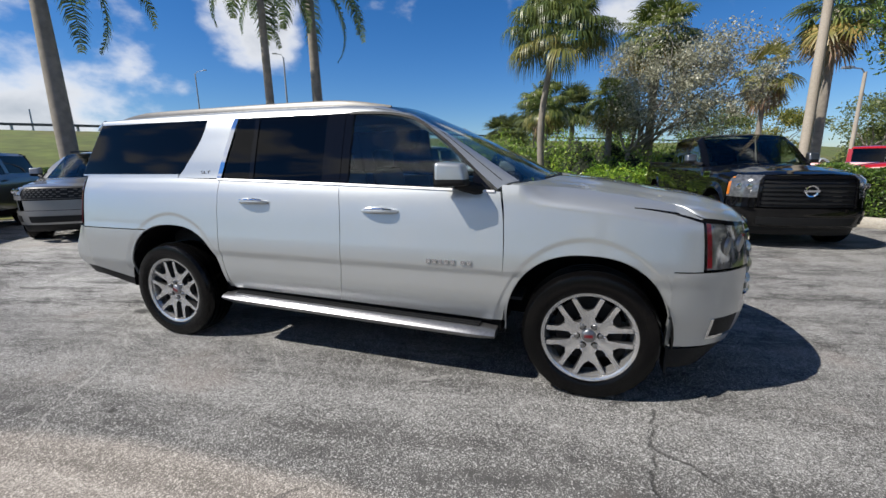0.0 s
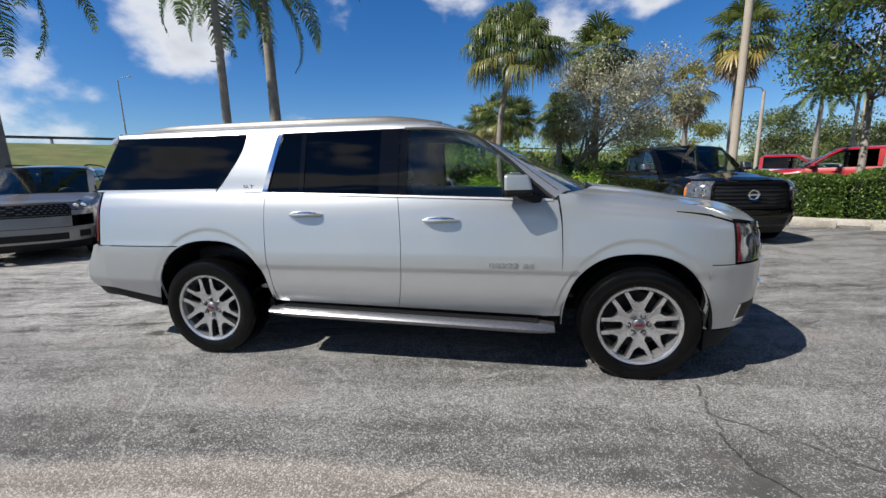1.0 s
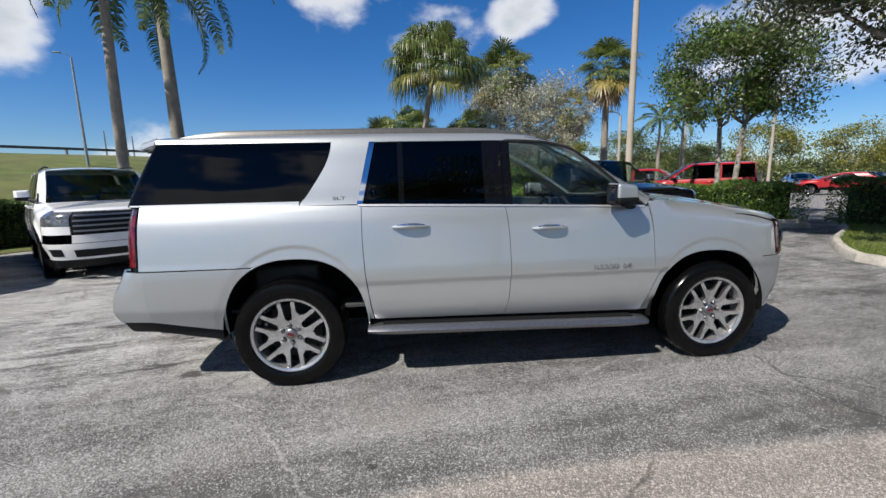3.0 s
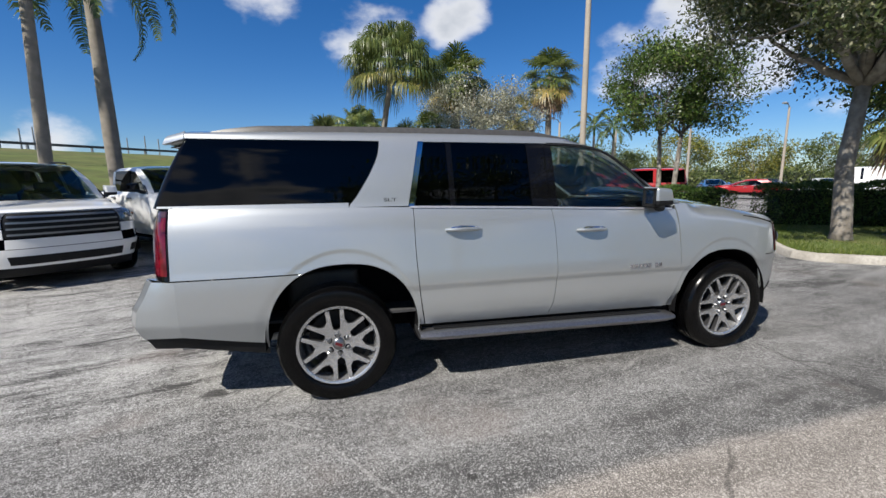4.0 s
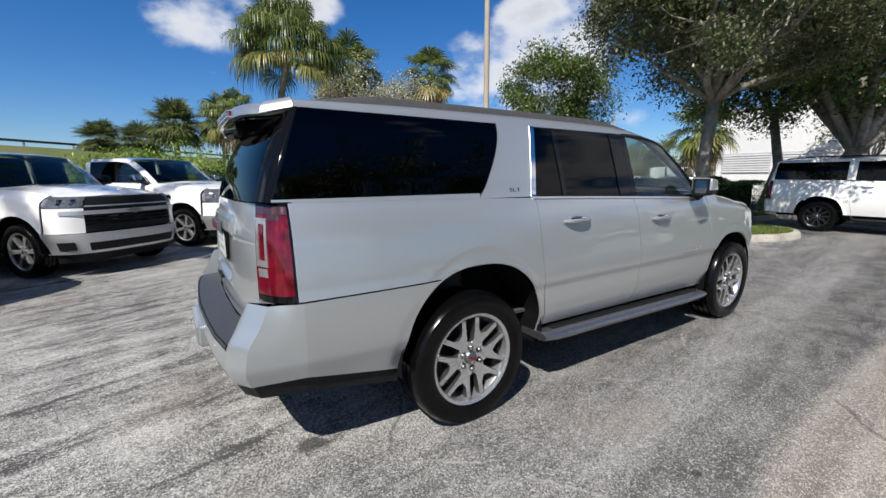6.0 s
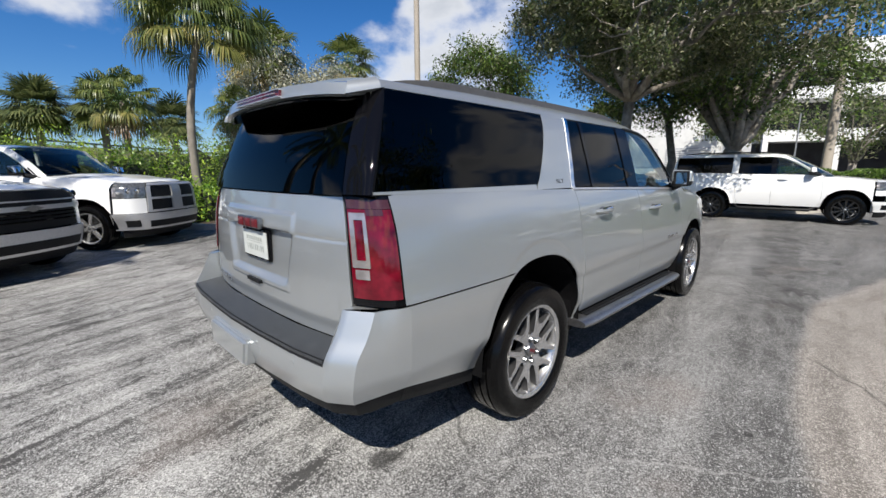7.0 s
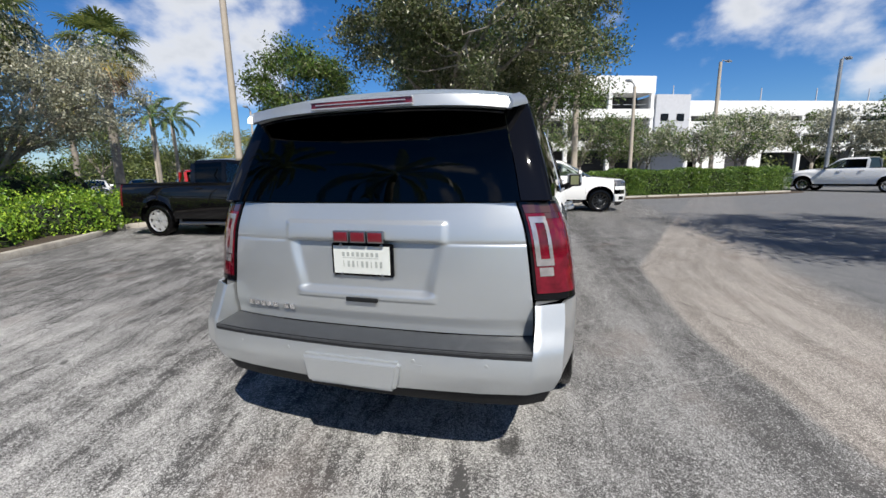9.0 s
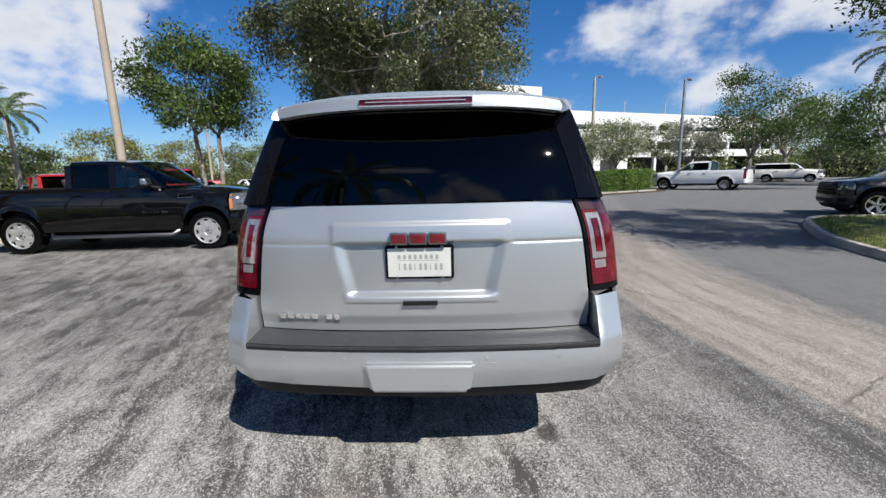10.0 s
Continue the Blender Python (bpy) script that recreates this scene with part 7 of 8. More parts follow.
def build_berm():
    """The grassed highway bank behind the angled row, with its guard rail."""
    n = Vector((-0.72, 0.69, 0)).normalized()
    t = Vector((n.y, -n.x, 0))
    prof = curve((15.5, 0.02), (18.0, 0.10), (24.0, 0.9), (34.0, 2.7), (43.0, 4.05), (46.0, 4.25), (60.0, 4.25))
    bm = bmesh.new()
    rows = []
    for i in range(81):
        s = lerp(-120, 120, i / 80)
        rows.append([bm.verts.new(n * d + t * s + Vector((0, 0, prof(d) + (0.12 * noise.noise(Vector((s * 0.15, d * 0.2, 0))) if d > 20 else 0)))) for d in (15.5, 17, 19, 22, 25, 28, 31, 34, 37, 40, 43, 45, 48, 60)])
    for a, b in zip(rows, rows[1:]):
        for j in range(len(a) - 1):
            bm.faces.new((a[j], b[j], b[j + 1], a[j + 1]))
    bmesh.ops.recalc_face_normals(bm, faces=bm.faces[:])
    tagged(part("grass_bank", bm, M_BERM, None), "long grassy highway bank behind the parked cars", "bank", kind="structure")
    rail = thing("guard_rail", Matrix.Identity(4), "steel guard rail along the top of the bank", "guard rail")
    bm = bmesh.new()
    p0, p1 = n * 45 + t * -119, n * 45 + t * 119
    for z, r in ((4.66, 0.10),):
        a, b = p0 + Vector((0, 0, z)), p1 + Vector((0, 0, z))
        vs = [bm.verts.new(v) for v in (a + Vector((0, 0, -r)), a + Vector((0, 0, r)), b + Vector((0, 0, r)), b + Vector((0, 0, -r)), a + n * 0.08 + Vector((0, 0, -r)), a + n * 0.08 + Vector((0, 0, r)), b + n * 0.08 + Vector((0, 0, r)), b + n * 0.08 + Vector((0, 0, -r)))]
        for f in ((0, 1, 2, 3), (7, 6, 5, 4), (1, 5, 6, 2), (0, 3, 7, 4)):
            bm.faces.new([vs[i] for i in f])
    part("rail", bm, M_RACK, rail)
    bm = bmesh.new()
    box(bm, -0.07, 0.07, -0.07, 0.07, 0, 0.56)
    me = bpy.data.meshes.new("rail_post")
    bm.to_mesh(me)
    bm.free()
    me.materials.append(M_GALV)
    for i in range(60):
        o = new("rail_post", me)
        o.parent = rail
        o.matrix_local = Matrix.Translation(n * 45.12 + t * lerp(-118, 118, i / 59) + Vector((0, 0, 4.15)))
    # slim sign posts and lamp masts that stand on the bank
    for s, h, d in ((-13, 1.7, 46), (-10.5, 1.5, 46), (9.0, 2.2, 47), (10.2, 1.7, 47), (11.0, 1.9, 47), (17.5, 1.6, 47), (19.0, 1.9, 47), (20.2, 1.7, 47)):
        bm = bmesh.new()
        tube(bm, [(0, 0, -0.2), (0, 0, h)], [0.07, 0.05], 6)
        ob = part("sign_post", bm, M_GALV, None)
        ob.matrix_world = Matrix.Translation(n * d + t * s + Vector((0, 0, 4.22)))
        tagged(ob, "slim steel post standing on the grass bank", "post", "posts on the bank")


build_berm()


def street_lamp(x, y, h, mat, label, arm=1.4, heading=0.0, r0=0.12, r1=0.07, lean=(0, 0), head=True, base=0.0, hs=1.0):
    ob = thing("street_lamp", pose(x, y, base, 0, 0, heading), label, "street lamp", "street lamps")
    bm = bmesh.new()
    tube(bm, [(0, 0, -0.05), (lean[0] * 0.5, lean[1] * 0.5, h * 0.5), (lean[0], lean[1], h)], [r0, (r0 + r1) / 2, r1], 12)
    part("pole", bm, mat, ob)
    if head:
        bm = bmesh.new()
        tube(bm, [(lean[0], lean[1], h - 0.1), (lean[0] + arm * 0.3, lean[1], h + 0.18), (lean[0] + arm, lean[1], h + 0.24)], [0.045 * hs, 0.04 * hs, 0.035 * hs], 8)
        part("arm", bm, M_GALV, ob)
        bm = bevelled(0.03, 2, x0=lean[0] + arm - 0.05, x1=lean[0] + arm + 0.55 * hs, y0=lean[1] - 0.16 * hs, y1=lean[1] + 0.16 * hs, z0=h + 0.25 - 0.07 * hs, z1=h + 0.25 + 0.07 * hs)
        part("lamp_head", bm, M_GALV, ob)
    return ob


street_lamp(5.16, 12.66, 11.0, M_POLE, "tall tapered concrete pole standing by the hedge", r0=0.115, r1=0.08, head=False)
street_lamp(17.5, 1.94, 8.2, M_POLE, "concrete lamp pole behind the far hedge", r0=0.19, r1=0.13, head=False)
street_lamp(29.6, -2.56, 7.7, M_POLE, "pale lamp pole with a single arm", arm=0.9, heading=150, r0=0.16, r1=0.11)
street_lamp(36.5, -10.2, 10.4, M_POLE, "pale lamp pole with a single arm", arm=1.2, heading=-40, r0=0.20, r1=0.12)
street_lamp(30.0, -15.5, 8.6, M_GALV, "grey lamp pole with a single arm", arm=1.2, heading=-40, r0=0.15, r1=0.10)
street_lamp(-21.8, 27.9, 9.3, M_GALV, "slim grey lamp mast with a curved top", arm=0.5, heading=200, r0=0.10, r1=0.055, hs=0.55)
street_lamp(-41.5, 37.9, 11.4, M_GALV, "slim grey lamp mast on the highway bank", arm=1.3, heading=0, r0=0.10, r1=0.06, hs=0.6)
street_lamp(26.9, 3.7, 4.6, M_GALV, "thin white pole behind the hedge", head=False, r0=0.05, r1=0.04)
for lx, ly, lh in ((16.0, 33.0, 6.5), (21.5, 36.0, 7.5), (30.0, 33.0, 8.0), (38.0, 30.0, 8.0), (44.0, 24.0, 8.5), (27.0, 40.0, 7.5)):
    street_lamp(lx, ly, lh, M_POLE, "pale lamp pole far down the lot", arm=0.9, heading=200, r0=0.13, r1=0.09)
for lx, ly, ang in [(5.9, 11.2, -35), (7.9, 10.05, -14)] + [(17.05 + 0.93 * k, -0.40 - 1.65 * k, -60.6) for k in range(6)]:
    bm = bevelled(0.02, 2, x0=-0.9, x1=0.9, y0=-0.09, y1=0.09, z0=0.0, z1=0.14)
    ob = part("wheel_stop", bm, M_CONCRETE, None)
    ob.matrix_world = pose(lx - 0.3, ly - 0.45, 0, 0, 0, ang)
    tagged(ob, "pale concrete wheel stop in front of the hedge", "wheel stop", "wheel stops")


def build_garage():
    """The white parking garage: a taller block, a stair wall and a long lower wing, with parapets, columns and insides
    coloured dark as shade.
    """
    site = pose(50.0, -7.74, 0, 0, 0, 23.3)

    def tier(label, y0, y1, top, depth, bands, pitch):
        ob = thing("parking_garage", site, label, "building", kind="")
        # dark solid behind the parapets stands for the shade on the decks
        bm = bmesh.new()
        box(bm, 3.0, depth, y0 + 0.4, y1 - 0.4, 0, top - 1.2)
        part("inside", bm, M_INSIDE, ob)
        for z0, z1 in bands:
            bm = bmesh.new()
            box(bm, 0, 0.3, y0, y1, z0, z1)
            box(bm, 0.3, depth, y0, y1, z0, z0 + 0.3)
            part("parapet", bm, M_WALLWHITE, ob)
        n = max(2, int((y1 - y0) / pitch))
        for k in range(n + 1):
            y = lerp(y0 + 0.25, y1 - 0.25, k / n)
            bm = bmesh.new()
            box(bm, 0.05, 0.5, y - 0.22, y + 0.22, 0, top - 0.6)
            part("column", bm, M_WALLWHITE, ob)
        return ob
    g = tier("white multi-storey parking garage with open decks", 0.0, 16.5, 12.25, 22.0, ((10.35, 12.25), (7.55, 8.55), (3.9, 4.9)), 5.2)
    for k in range(5):
        bm = bmesh.new()
        box(bm, 0.10, 0.16, 1.2 + 3.1 * k, 3.9 + 3.1 * k, 9.0, 9.06)
        part("deck_rail", bm, M_GALV, g)
    bm = bmesh.new()
    box(bm, -0.3, 6.0, -4.4, -0.01, 0, 10.15)
    stair = part("stair_wall", bm, M_WALLGREY, g, "pale grey stair wall with two small windows")
    for y in (-1.15, -3.2):
        bm = bmesh.new()
        box(bm, -0.33, -0.302, y - 0.5, y + 0.5, 7.1, 7.95)
        part("window", bm, M_GLOSSBLACK, stair)
    bm = bmesh.new()
    vs = [bm.verts.new(v) for v in ((-3.4, -4.6, 4.35), (-3.4, 2.2, 4.35), (-0.35, 2.2, 5.5), (-0.35, -4.6, 5.5), (-3.4, -4.6, 4.2), (-3.4, 2.2, 4.2), (-0.35, 2.2, 5.35), (-0.35, -4.6, 5.35))]
    for f in ((0, 1, 2, 3), (7, 6, 5, 4), (0, 4, 5, 1), (0, 3, 7, 4), (1, 5, 6, 2)):
        bm.faces.new([vs[i] for i in f])
    canopy = part("canopy", bm, M_WALLGREY, g, "grey ribbed metal canopy")
    for k in range(16):
        bm = bmesh.new()
        y = -4.5 + 0.43 * k
        tube(bm, [(-3.42, y, 4.36), (-0.35, y, 5.52)], 0.04, 5)
        part("rib", bm, M_GALV, canopy)
    wing = tier("lower wing of the white parking garage", -52.0, -4.42, 9.5, 20.0, ((7.75, 9.5), (5.6, 7.1), (3.3, 4.4)), 7.8)
    bm = bmesh.new()
    box(bm, -0.6, -0.02, -14.3, -5.6, 0, 4.5)
    front_wall = part("ground_floor_wall", bm, M_WALLWHITE, wing)
    bm = bmesh.new()
    box(bm, -0.64, -0.604, -12.4, -9.4, 0, 2.9)
    part("door", bm, M_INSIDE, front_wall)
    for y, z in ((8.9, 12.2), (-4.4, 9.6), (-10.9, 9.4), (-16.8, 9.4), (-25.0, 9.4), (-33.0, 9.4)):
        bm = bmesh.new()
        tube(bm, [(3.0, y, z - 1.0), (3.0, y, z + 2.2)], [0.09, 0.06], 8)
        mast = part("roof_mast", bm, M_WALLGREY, None)
        mast.matrix_world = site
        tagged(mast, "thin mast standing on the garage roof", "mast", "roof masts")
    w = thing("building", pose(30.0, 8.0, 0), "plain white building with louvred vents behind the trees", "building")
    bm = bmesh.new()
    box(bm, 0, 12, 0, 7.6, 0, 6.0)
    part("wall", bm, M_WALLWHITE, w)
    bm = bmesh.new()
    box(bm, -0.1, 12.1, -0.1, 7.7, 6.0, 6.2)
    part("roof", bm, M_WALLGREY, w)
    for y0 in (0.6, 4.2):
        bm = bmesh.new()
        box(bm, -0.05, 0.004, y0, y0 + 3.0, 1.6, 3.0)
        vent = part("vent", bm, M_WALLGREY, w)
        for k in range(8):
            bm = bmesh.new()
            box(bm, -0.09, -0.05, y0 + 0.05, y0 + 2.95, 1.66 + 0.165 * k, 1.66 + 0.165 * k + 0.07)
            part("slat", bm, M_WALLWHITE, vent)


build_garage()

# ---- plants ----
def leaves(P, size, rng, up=0.35, slim=0.42, droop=0.0):
    """Pointed leaves at the points P: vertices and faces of folded diamonds."""
    n = len(P)
    d = rng.normal(size=(n, 3))
    d[:, 2] -= droop
    d /= np.linalg.norm(d, axis=1, keepdims=True)
    u = rng.normal(size=(n, 3))
    u[:, 2] += up * 3
    s = np.cross(d, u)
    s /= np.maximum(np.linalg.norm(s, axis=1, keepdims=True), 1e-6)
    L = size * rng.uniform(0.65, 1.35, (n, 1))
    V = np.stack([P - d * L * 0.5, P + s * L * slim * 0.5, P + d * L * 0.5, P - s * L * slim * 0.5], 1).reshape(-1, 3)
    F = np.arange(n * 4).reshape(-1, 4)
    return V, F


def leaf_mesh(name, V, F, mat, parent=None, label=""):
    me = bpy.data.meshes.new(name)
    me.vertices.add(len(V))
    me.vertices.foreach_set("co", np.ascontiguousarray(V, dtype=np.float32).ravel())
    k = F.shape[1]
    me.loops.add(F.size)
    me.loops.foreach_set("vertex_index", np.ascontiguousarray(F, dtype=np.int32).ravel())
    me.polygons.add(len(F))
    me.polygons.foreach_set("loop_start", np.arange(0, F.size, k, dtype=np.int32))
    me.update(calc_edges=True)
    me.validate()
    return link(name, me, mat, parent, label, False)


def tree(label, base, fork, crowns, mat, seed, trunk_r=0.22, leaf=0.11, bark=None, mat2=None, name="tree", group="", stems=1, limb_r=0.55, clump=0.55, kind_leaf=0.42):
    """crowns: (centre, radii, limbs, clumps, leaves). Limbs reach from the fork into each crown and carry clumps of leaves."""
    rng = np.random.default_rng(seed)
    ob = thing(name, Matrix.Translation(base), label, "tree", group)
    b = Vector(base)
    f = Vector(fork) - b
    bark = bark or M_BARK
    bm = bmesh.new()
    tops = []
    for k in range(stems):
        o = Vector((rng.normal() * 0.18, rng.normal() * 0.18, 0)) if stems > 1 else Vector()
        tops.append(f + o * 1.6)
        mid = f * 0.5 + Vector((rng.normal(), rng.normal(), 0)) * trunk_r * 0.5
        tube(bm, [o + Vector((0, 0, -0.1)), o + Vector((0, 0, 0.25)), mid + o * 1.1, f + o * 1.6], [trunk_r * 1.45, trunk_r * 1.08, trunk_r * 0.92, trunk_r * 0.78], 12)
    part("trunk", bm, bark, ob, "", 180)
    bm = bmesh.new()
    P, C = [], []
    for ctr, rad, nl, nc, nleaf in crowns:
        ctr, rad = Vector(ctr) - b, Vector(rad)
        limbs = []
        for k in range(nl):
            a = 2 * math.pi * (k + rng.uniform(-0.3, 0.3)) / nl
            el = rng.uniform(-0.35, 0.75)
            e = ctr + Vector((rad.x * math.cos(a) * math.cos(el), rad.y * math.sin(a) * math.cos(el), rad.z * math.sin(el))) * rng.uniform(0.45, 0.75)
            f0 = tops[k % stems]
            mid = f0.lerp(e, 0.5) + Vector((rng.normal() * 0.25, rng.normal() * 0.25, 0.12 * (e - f).length * rng.uniform(0.3, 1.2)))
            pts = []
            for j in range(9):
                t = j / 8
                pts.append(f0 * (1 - t) ** 2 + mid * 2 * t * (1 - t) + e * t * t + Vector(rng.normal(size=3)) * 0.05 * (1 if 0 < j < 8 else 0))
            r0 = trunk_r * limb_r * rng.uniform(0.7, 1.05)
            tube(bm, pts, [lerp(r0, r0 * 0.22, j / 8) for j in range(9)], 7)
            limbs.append((pts, r0))
        for k in range(nc):
            q = rng.normal(size=3)
            q /= np.linalg.norm(q)
            q *= rng.uniform(0.35, 1.0) ** 0.5
            p = ctr + Vector((q[0] * rad.x, q[1] * rad.y, q[2] * rad.z))
            best = min(((pt, r) for pts, r in limbs for pt in pts[3:]), key=lambda s: (s[0] - p).length)
            s0 = best[0]
            m = s0.lerp(p, 0.55) + Vector(rng.normal(size=3)) * 0.12
            tube(bm, [s0, m, p], [best[1] * 0.30, best[1] * 0.18, 0.008], 5, False)
            C.append(p)
            per = int(nleaf / nc * rng.uniform(0.5, 1.5))
            g = np.clip(rng.normal(size=(per, 3)), -1.7, 1.7) * np.array([clump, clump, clump * 0.72]) * rng.uniform(0.6, 1.25) * 0.62
            P.append(np.array(p) + g)
    part("crown_wood", bm, bark, ob, "", 180)
    P = np.concatenate(P)
    if mat2:
        sel = rng.random(len(P)) < 0.42
        V, F = leaves(P[sel], leaf, rng, slim=kind_leaf)
        leaf_mesh("leaves", V, F, mat2, ob)
        P = P[~sel]
    V, F = leaves(P, leaf, rng, slim=kind_leaf)
    leaf_mesh("leaves", V, F, mat, ob)
    return ob


def fan_palm(label, base, top, mats, seed, r=1.9, n=34, droop=0.6, trunk_r=0.16, blades=18, bend=0.0, skirt=0, name="palm_tree", group="palms", tight=1.0, low=-0.80):
    """A palm with fan leaves: stalks, each ending in a pleated fan with hanging tips."""
    rng = np.random.default_rng(seed)
    ob = thing(name, Matrix.Translation(base), label, "palm tree", group)
    b, t = Vector(base), Vector(top)
    h = t - b
    bm = bmesh.new()
    pts = [h * (k / 8) + Vector((bend * math.sin(math.pi * k / 8), bend * 0.4 * math.sin(math.pi * k / 8), 0)) for k in range(9)]
    pts[0].z -= 0.1
    tube(bm, pts, [trunk_r * (1.25 - 0.35 * k / 8) for k in range(9)], 10)
    part("trunk", bm, M_PALMTRUNK, ob, "", 180)
    out = []
    bmst = bmesh.new()
    for k in range(n + skirt):
        az = k * 2.399963 + rng.normal() * 0.15
        el = lerp(1.30, low, ((k + 0.5) / n) ** 0.9) if k < n else rng.uniform(-1.25, -0.9)
        el += rng.normal() * 0.10
        d = Vector((math.cos(az) * math.cos(el), math.sin(az) * math.cos(el), math.sin(el)))
        stalk = r * rng.uniform(0.50, 0.85) * tight
        mid = h + d * stalk * 0.6 + Vector((0, 0, 0.06))
        hub = h + d * stalk + Vector((0, 0, -0.10 * stalk * (1.2 - el)))
        tube(bmst, [h + d * 0.05, mid, hub], [0.018, 0.014, 0.010], 4, False)
        ax = (hub - mid).normalized()
        side = ax.cross(Vector((0, 0, 1)))
        side = side.normalized() if side.length > 0.05 else Vector((1, 0, 0))
        nrm = side.cross(ax).normalized()
        L = r * rng.uniform(0.50, 0.66)
        age = k / n
        key = mats[2] if k >= n else mats[1] if age > 0.80 and rng.random() < 0.75 else mats[0]
        V, F = [], []
        out.append((key, V, F))
        for j in range(blades):
            a = lerp(-2.05, 2.05, j / (blades - 1)) + rng.normal() * 0.03
            dr = ax * math.cos(a) + side * math.sin(a)
            w = side * math.cos(a) - ax * math.sin(a)
            lb = L * (1 - 0.22 * abs(a) / 2.05) * rng.uniform(0.9, 1.08)
            p0 = hub
            k1 = rng.uniform(0.75, 1.2)
            p1 = hub + dr * lb * 0.55 + nrm * 0.05
            p2 = p1 + (dr * (1 - droop * 0.45) + Vector((0, 0, -droop * 0.55 * k1))) * lb * 0.34
            p3 = p2 + (dr * max(0.05, 1 - droop * 1.0) + Vector((0, 0, -droop * 1.05 * k1))) * lb * 0.36
            wd = w * (L * 0.98 / blades)
            i = len(V)
            V += [p0, p1 + wd + nrm * 0.012, p1 - wd + nrm * 0.012, p2 + wd * 0.62, p2 - wd * 0.62, p3]
            F += [(i, i + 1, i + 2), (i + 1, i + 3, i + 2), (i + 2, i + 3, i + 4), (i + 4, i + 3, i + 5)]
    part("crown_stalk", bmst, M_SHAFT, ob, "", 180)
    for key, V, F in out:
        leaf_mesh("frond", np.array([tuple(v) for v in V]), np.array(F), key, ob)
    return ob


def feather_palm(label, base, top, seed, r=3.2, n=15, trunk_r=0.27, mat=None, name="palm_tree", group="palms", low=-0.75, leaf=0.55):
    """A palm with feather leaves: each a bent rib with hanging leaflets on both sides."""
    rng = np.random.default_rng(seed)
    ob = thing(name, Matrix.Translation(base), label, "palm tree", group)
    b, t = Vector(base), Vector(top)
    h = t - b
    bm = bmesh.new()
    tube(bm, [h * (k / 10) + Vector((0, 0, -0.1 if k == 0 else 0)) for k in range(11)], [trunk_r * q for q in (1.5, 1.15, 1.05, 1.05, 1.05, 1.0, 0.96, 0.92, 0.86, 0.80, 0.72)], 16)
    part("trunk", bm, M_PALMTRUNK, ob, "", 180)
    bm = bmesh.new()
    tube(bm, [h, h + Vector((0, 0, 0.5)), h + Vector((0, 0, 1.0))], [trunk_r * 0.74, trunk_r * 0.78, trunk_r * 0.4], 12)
    part("crownshaft", bm, M_SHAFT, ob, "", 180)
    o = h + Vector((0, 0, 0.9))
    for k in range(n):
        V, F = [], []
        az = k * 2.399963 + rng.normal() * 0.1
        el = lerp(1.2, low, (k + 0.5) / n)
        d = Vector((math.cos(az), math.sin(az), 0))
        side = Vector((-d.y, d.x, 0))
        pts = []
        for j in range(13):
            s = j / 12
            e = el - 1.25 * s * s
            p = (pts[-1] if pts else o) + (d * math.cos(e) + Vector((0, 0, math.sin(e)))) * (r / 12)
            pts.append(p)
        bm = bmesh.new()
        tube(bm, pts, [lerp(0.035, 0.006, j / 12) for j in range(13)], 5, False)
        rib = part("leaf_rib", bm, M_SHAFT, ob, "", 180)
        for j in range(2, 52):
            s = j / 52
            i0 = min(int(s * 12), 11)
            p = pts[i0].lerp(pts[i0 + 1], s * 12 - i0)
            ax = (pts[i0 + 1] - pts[i0]).normalized()
            ln = leaf * math.sin(math.pi * (0.12 + 0.80 * s)) * rng.uniform(0.85, 1.1)
            for sg in (-1, 1):
                dr = (side * sg * rng.uniform(0.75, 1.0) + ax * 0.55 + Vector((0, 0, rng.uniform(-0.1, 0.45)))).normalized()
                q = p + dr * ln * 0.5
                e2 = q + (dr * 0.6 + Vector((0, 0, -0.75))) * ln * 0.5
                w = ax * 0.022
                i = len(V)
                V += [p - w, p + w, q + w * 1.2, q - w * 1.2, e2]
                F += [(i, i + 1, i + 2), (i, i + 2, i + 3), (i + 3, i + 2, i + 4)]
        leaf_mesh("frond", np.array([tuple(v) for v in V]), np.array(F), mat or M_ROYAL, rib)
    return ob


def shrub_mass(name, label, category, spots, mat, seed, leaf=0.07, per=900, mat2=None, core=True):
    """A bank of shrubs: overlapping leafy mounds. spots: x, y, radius, height, base."""
    rng = np.random.default_rng(seed)
    P = []
    ob = thing(name, Matrix.Identity(4), label, category, kind="stuff")
    bm = bmesh.new()
    for x, y, r, h, z in spots:
        n = int(per * r * r)
        q = rng.normal(size=(n, 3))
        q /= np.linalg.norm(q, axis=1, keepdims=True)
        q[:, 2] = np.abs(q[:, 2])
        k = rng.uniform(0.72, 1.08, (n, 1)) * (1 + 0.16 * np.sin(5 * q[:, :1] + 3 * seed) * np.cos(4 * q[:, 1:2] + x))
        P.append(q * k * np.array([r, r, h]) + np.array([x, y, z]))
        # near-black body under the leaves stands for the mound's inner shade
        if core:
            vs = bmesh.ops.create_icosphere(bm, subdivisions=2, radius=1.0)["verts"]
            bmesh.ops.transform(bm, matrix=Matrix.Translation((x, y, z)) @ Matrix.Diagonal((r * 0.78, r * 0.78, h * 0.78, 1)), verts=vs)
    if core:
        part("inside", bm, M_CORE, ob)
    else:
        bm.free()
    P = np.concatenate(P)
    if mat2:
        sel = rng.random(len(P)) < 0.35
        V, F = leaves(P[sel], leaf, rng)
        leaf_mesh("leaves", V, F, mat2, ob)
        P = P[~sel]
    V, F = leaves(P, leaf, rng)
    leaf_mesh("leaves", V, F, mat, ob)
    return ob


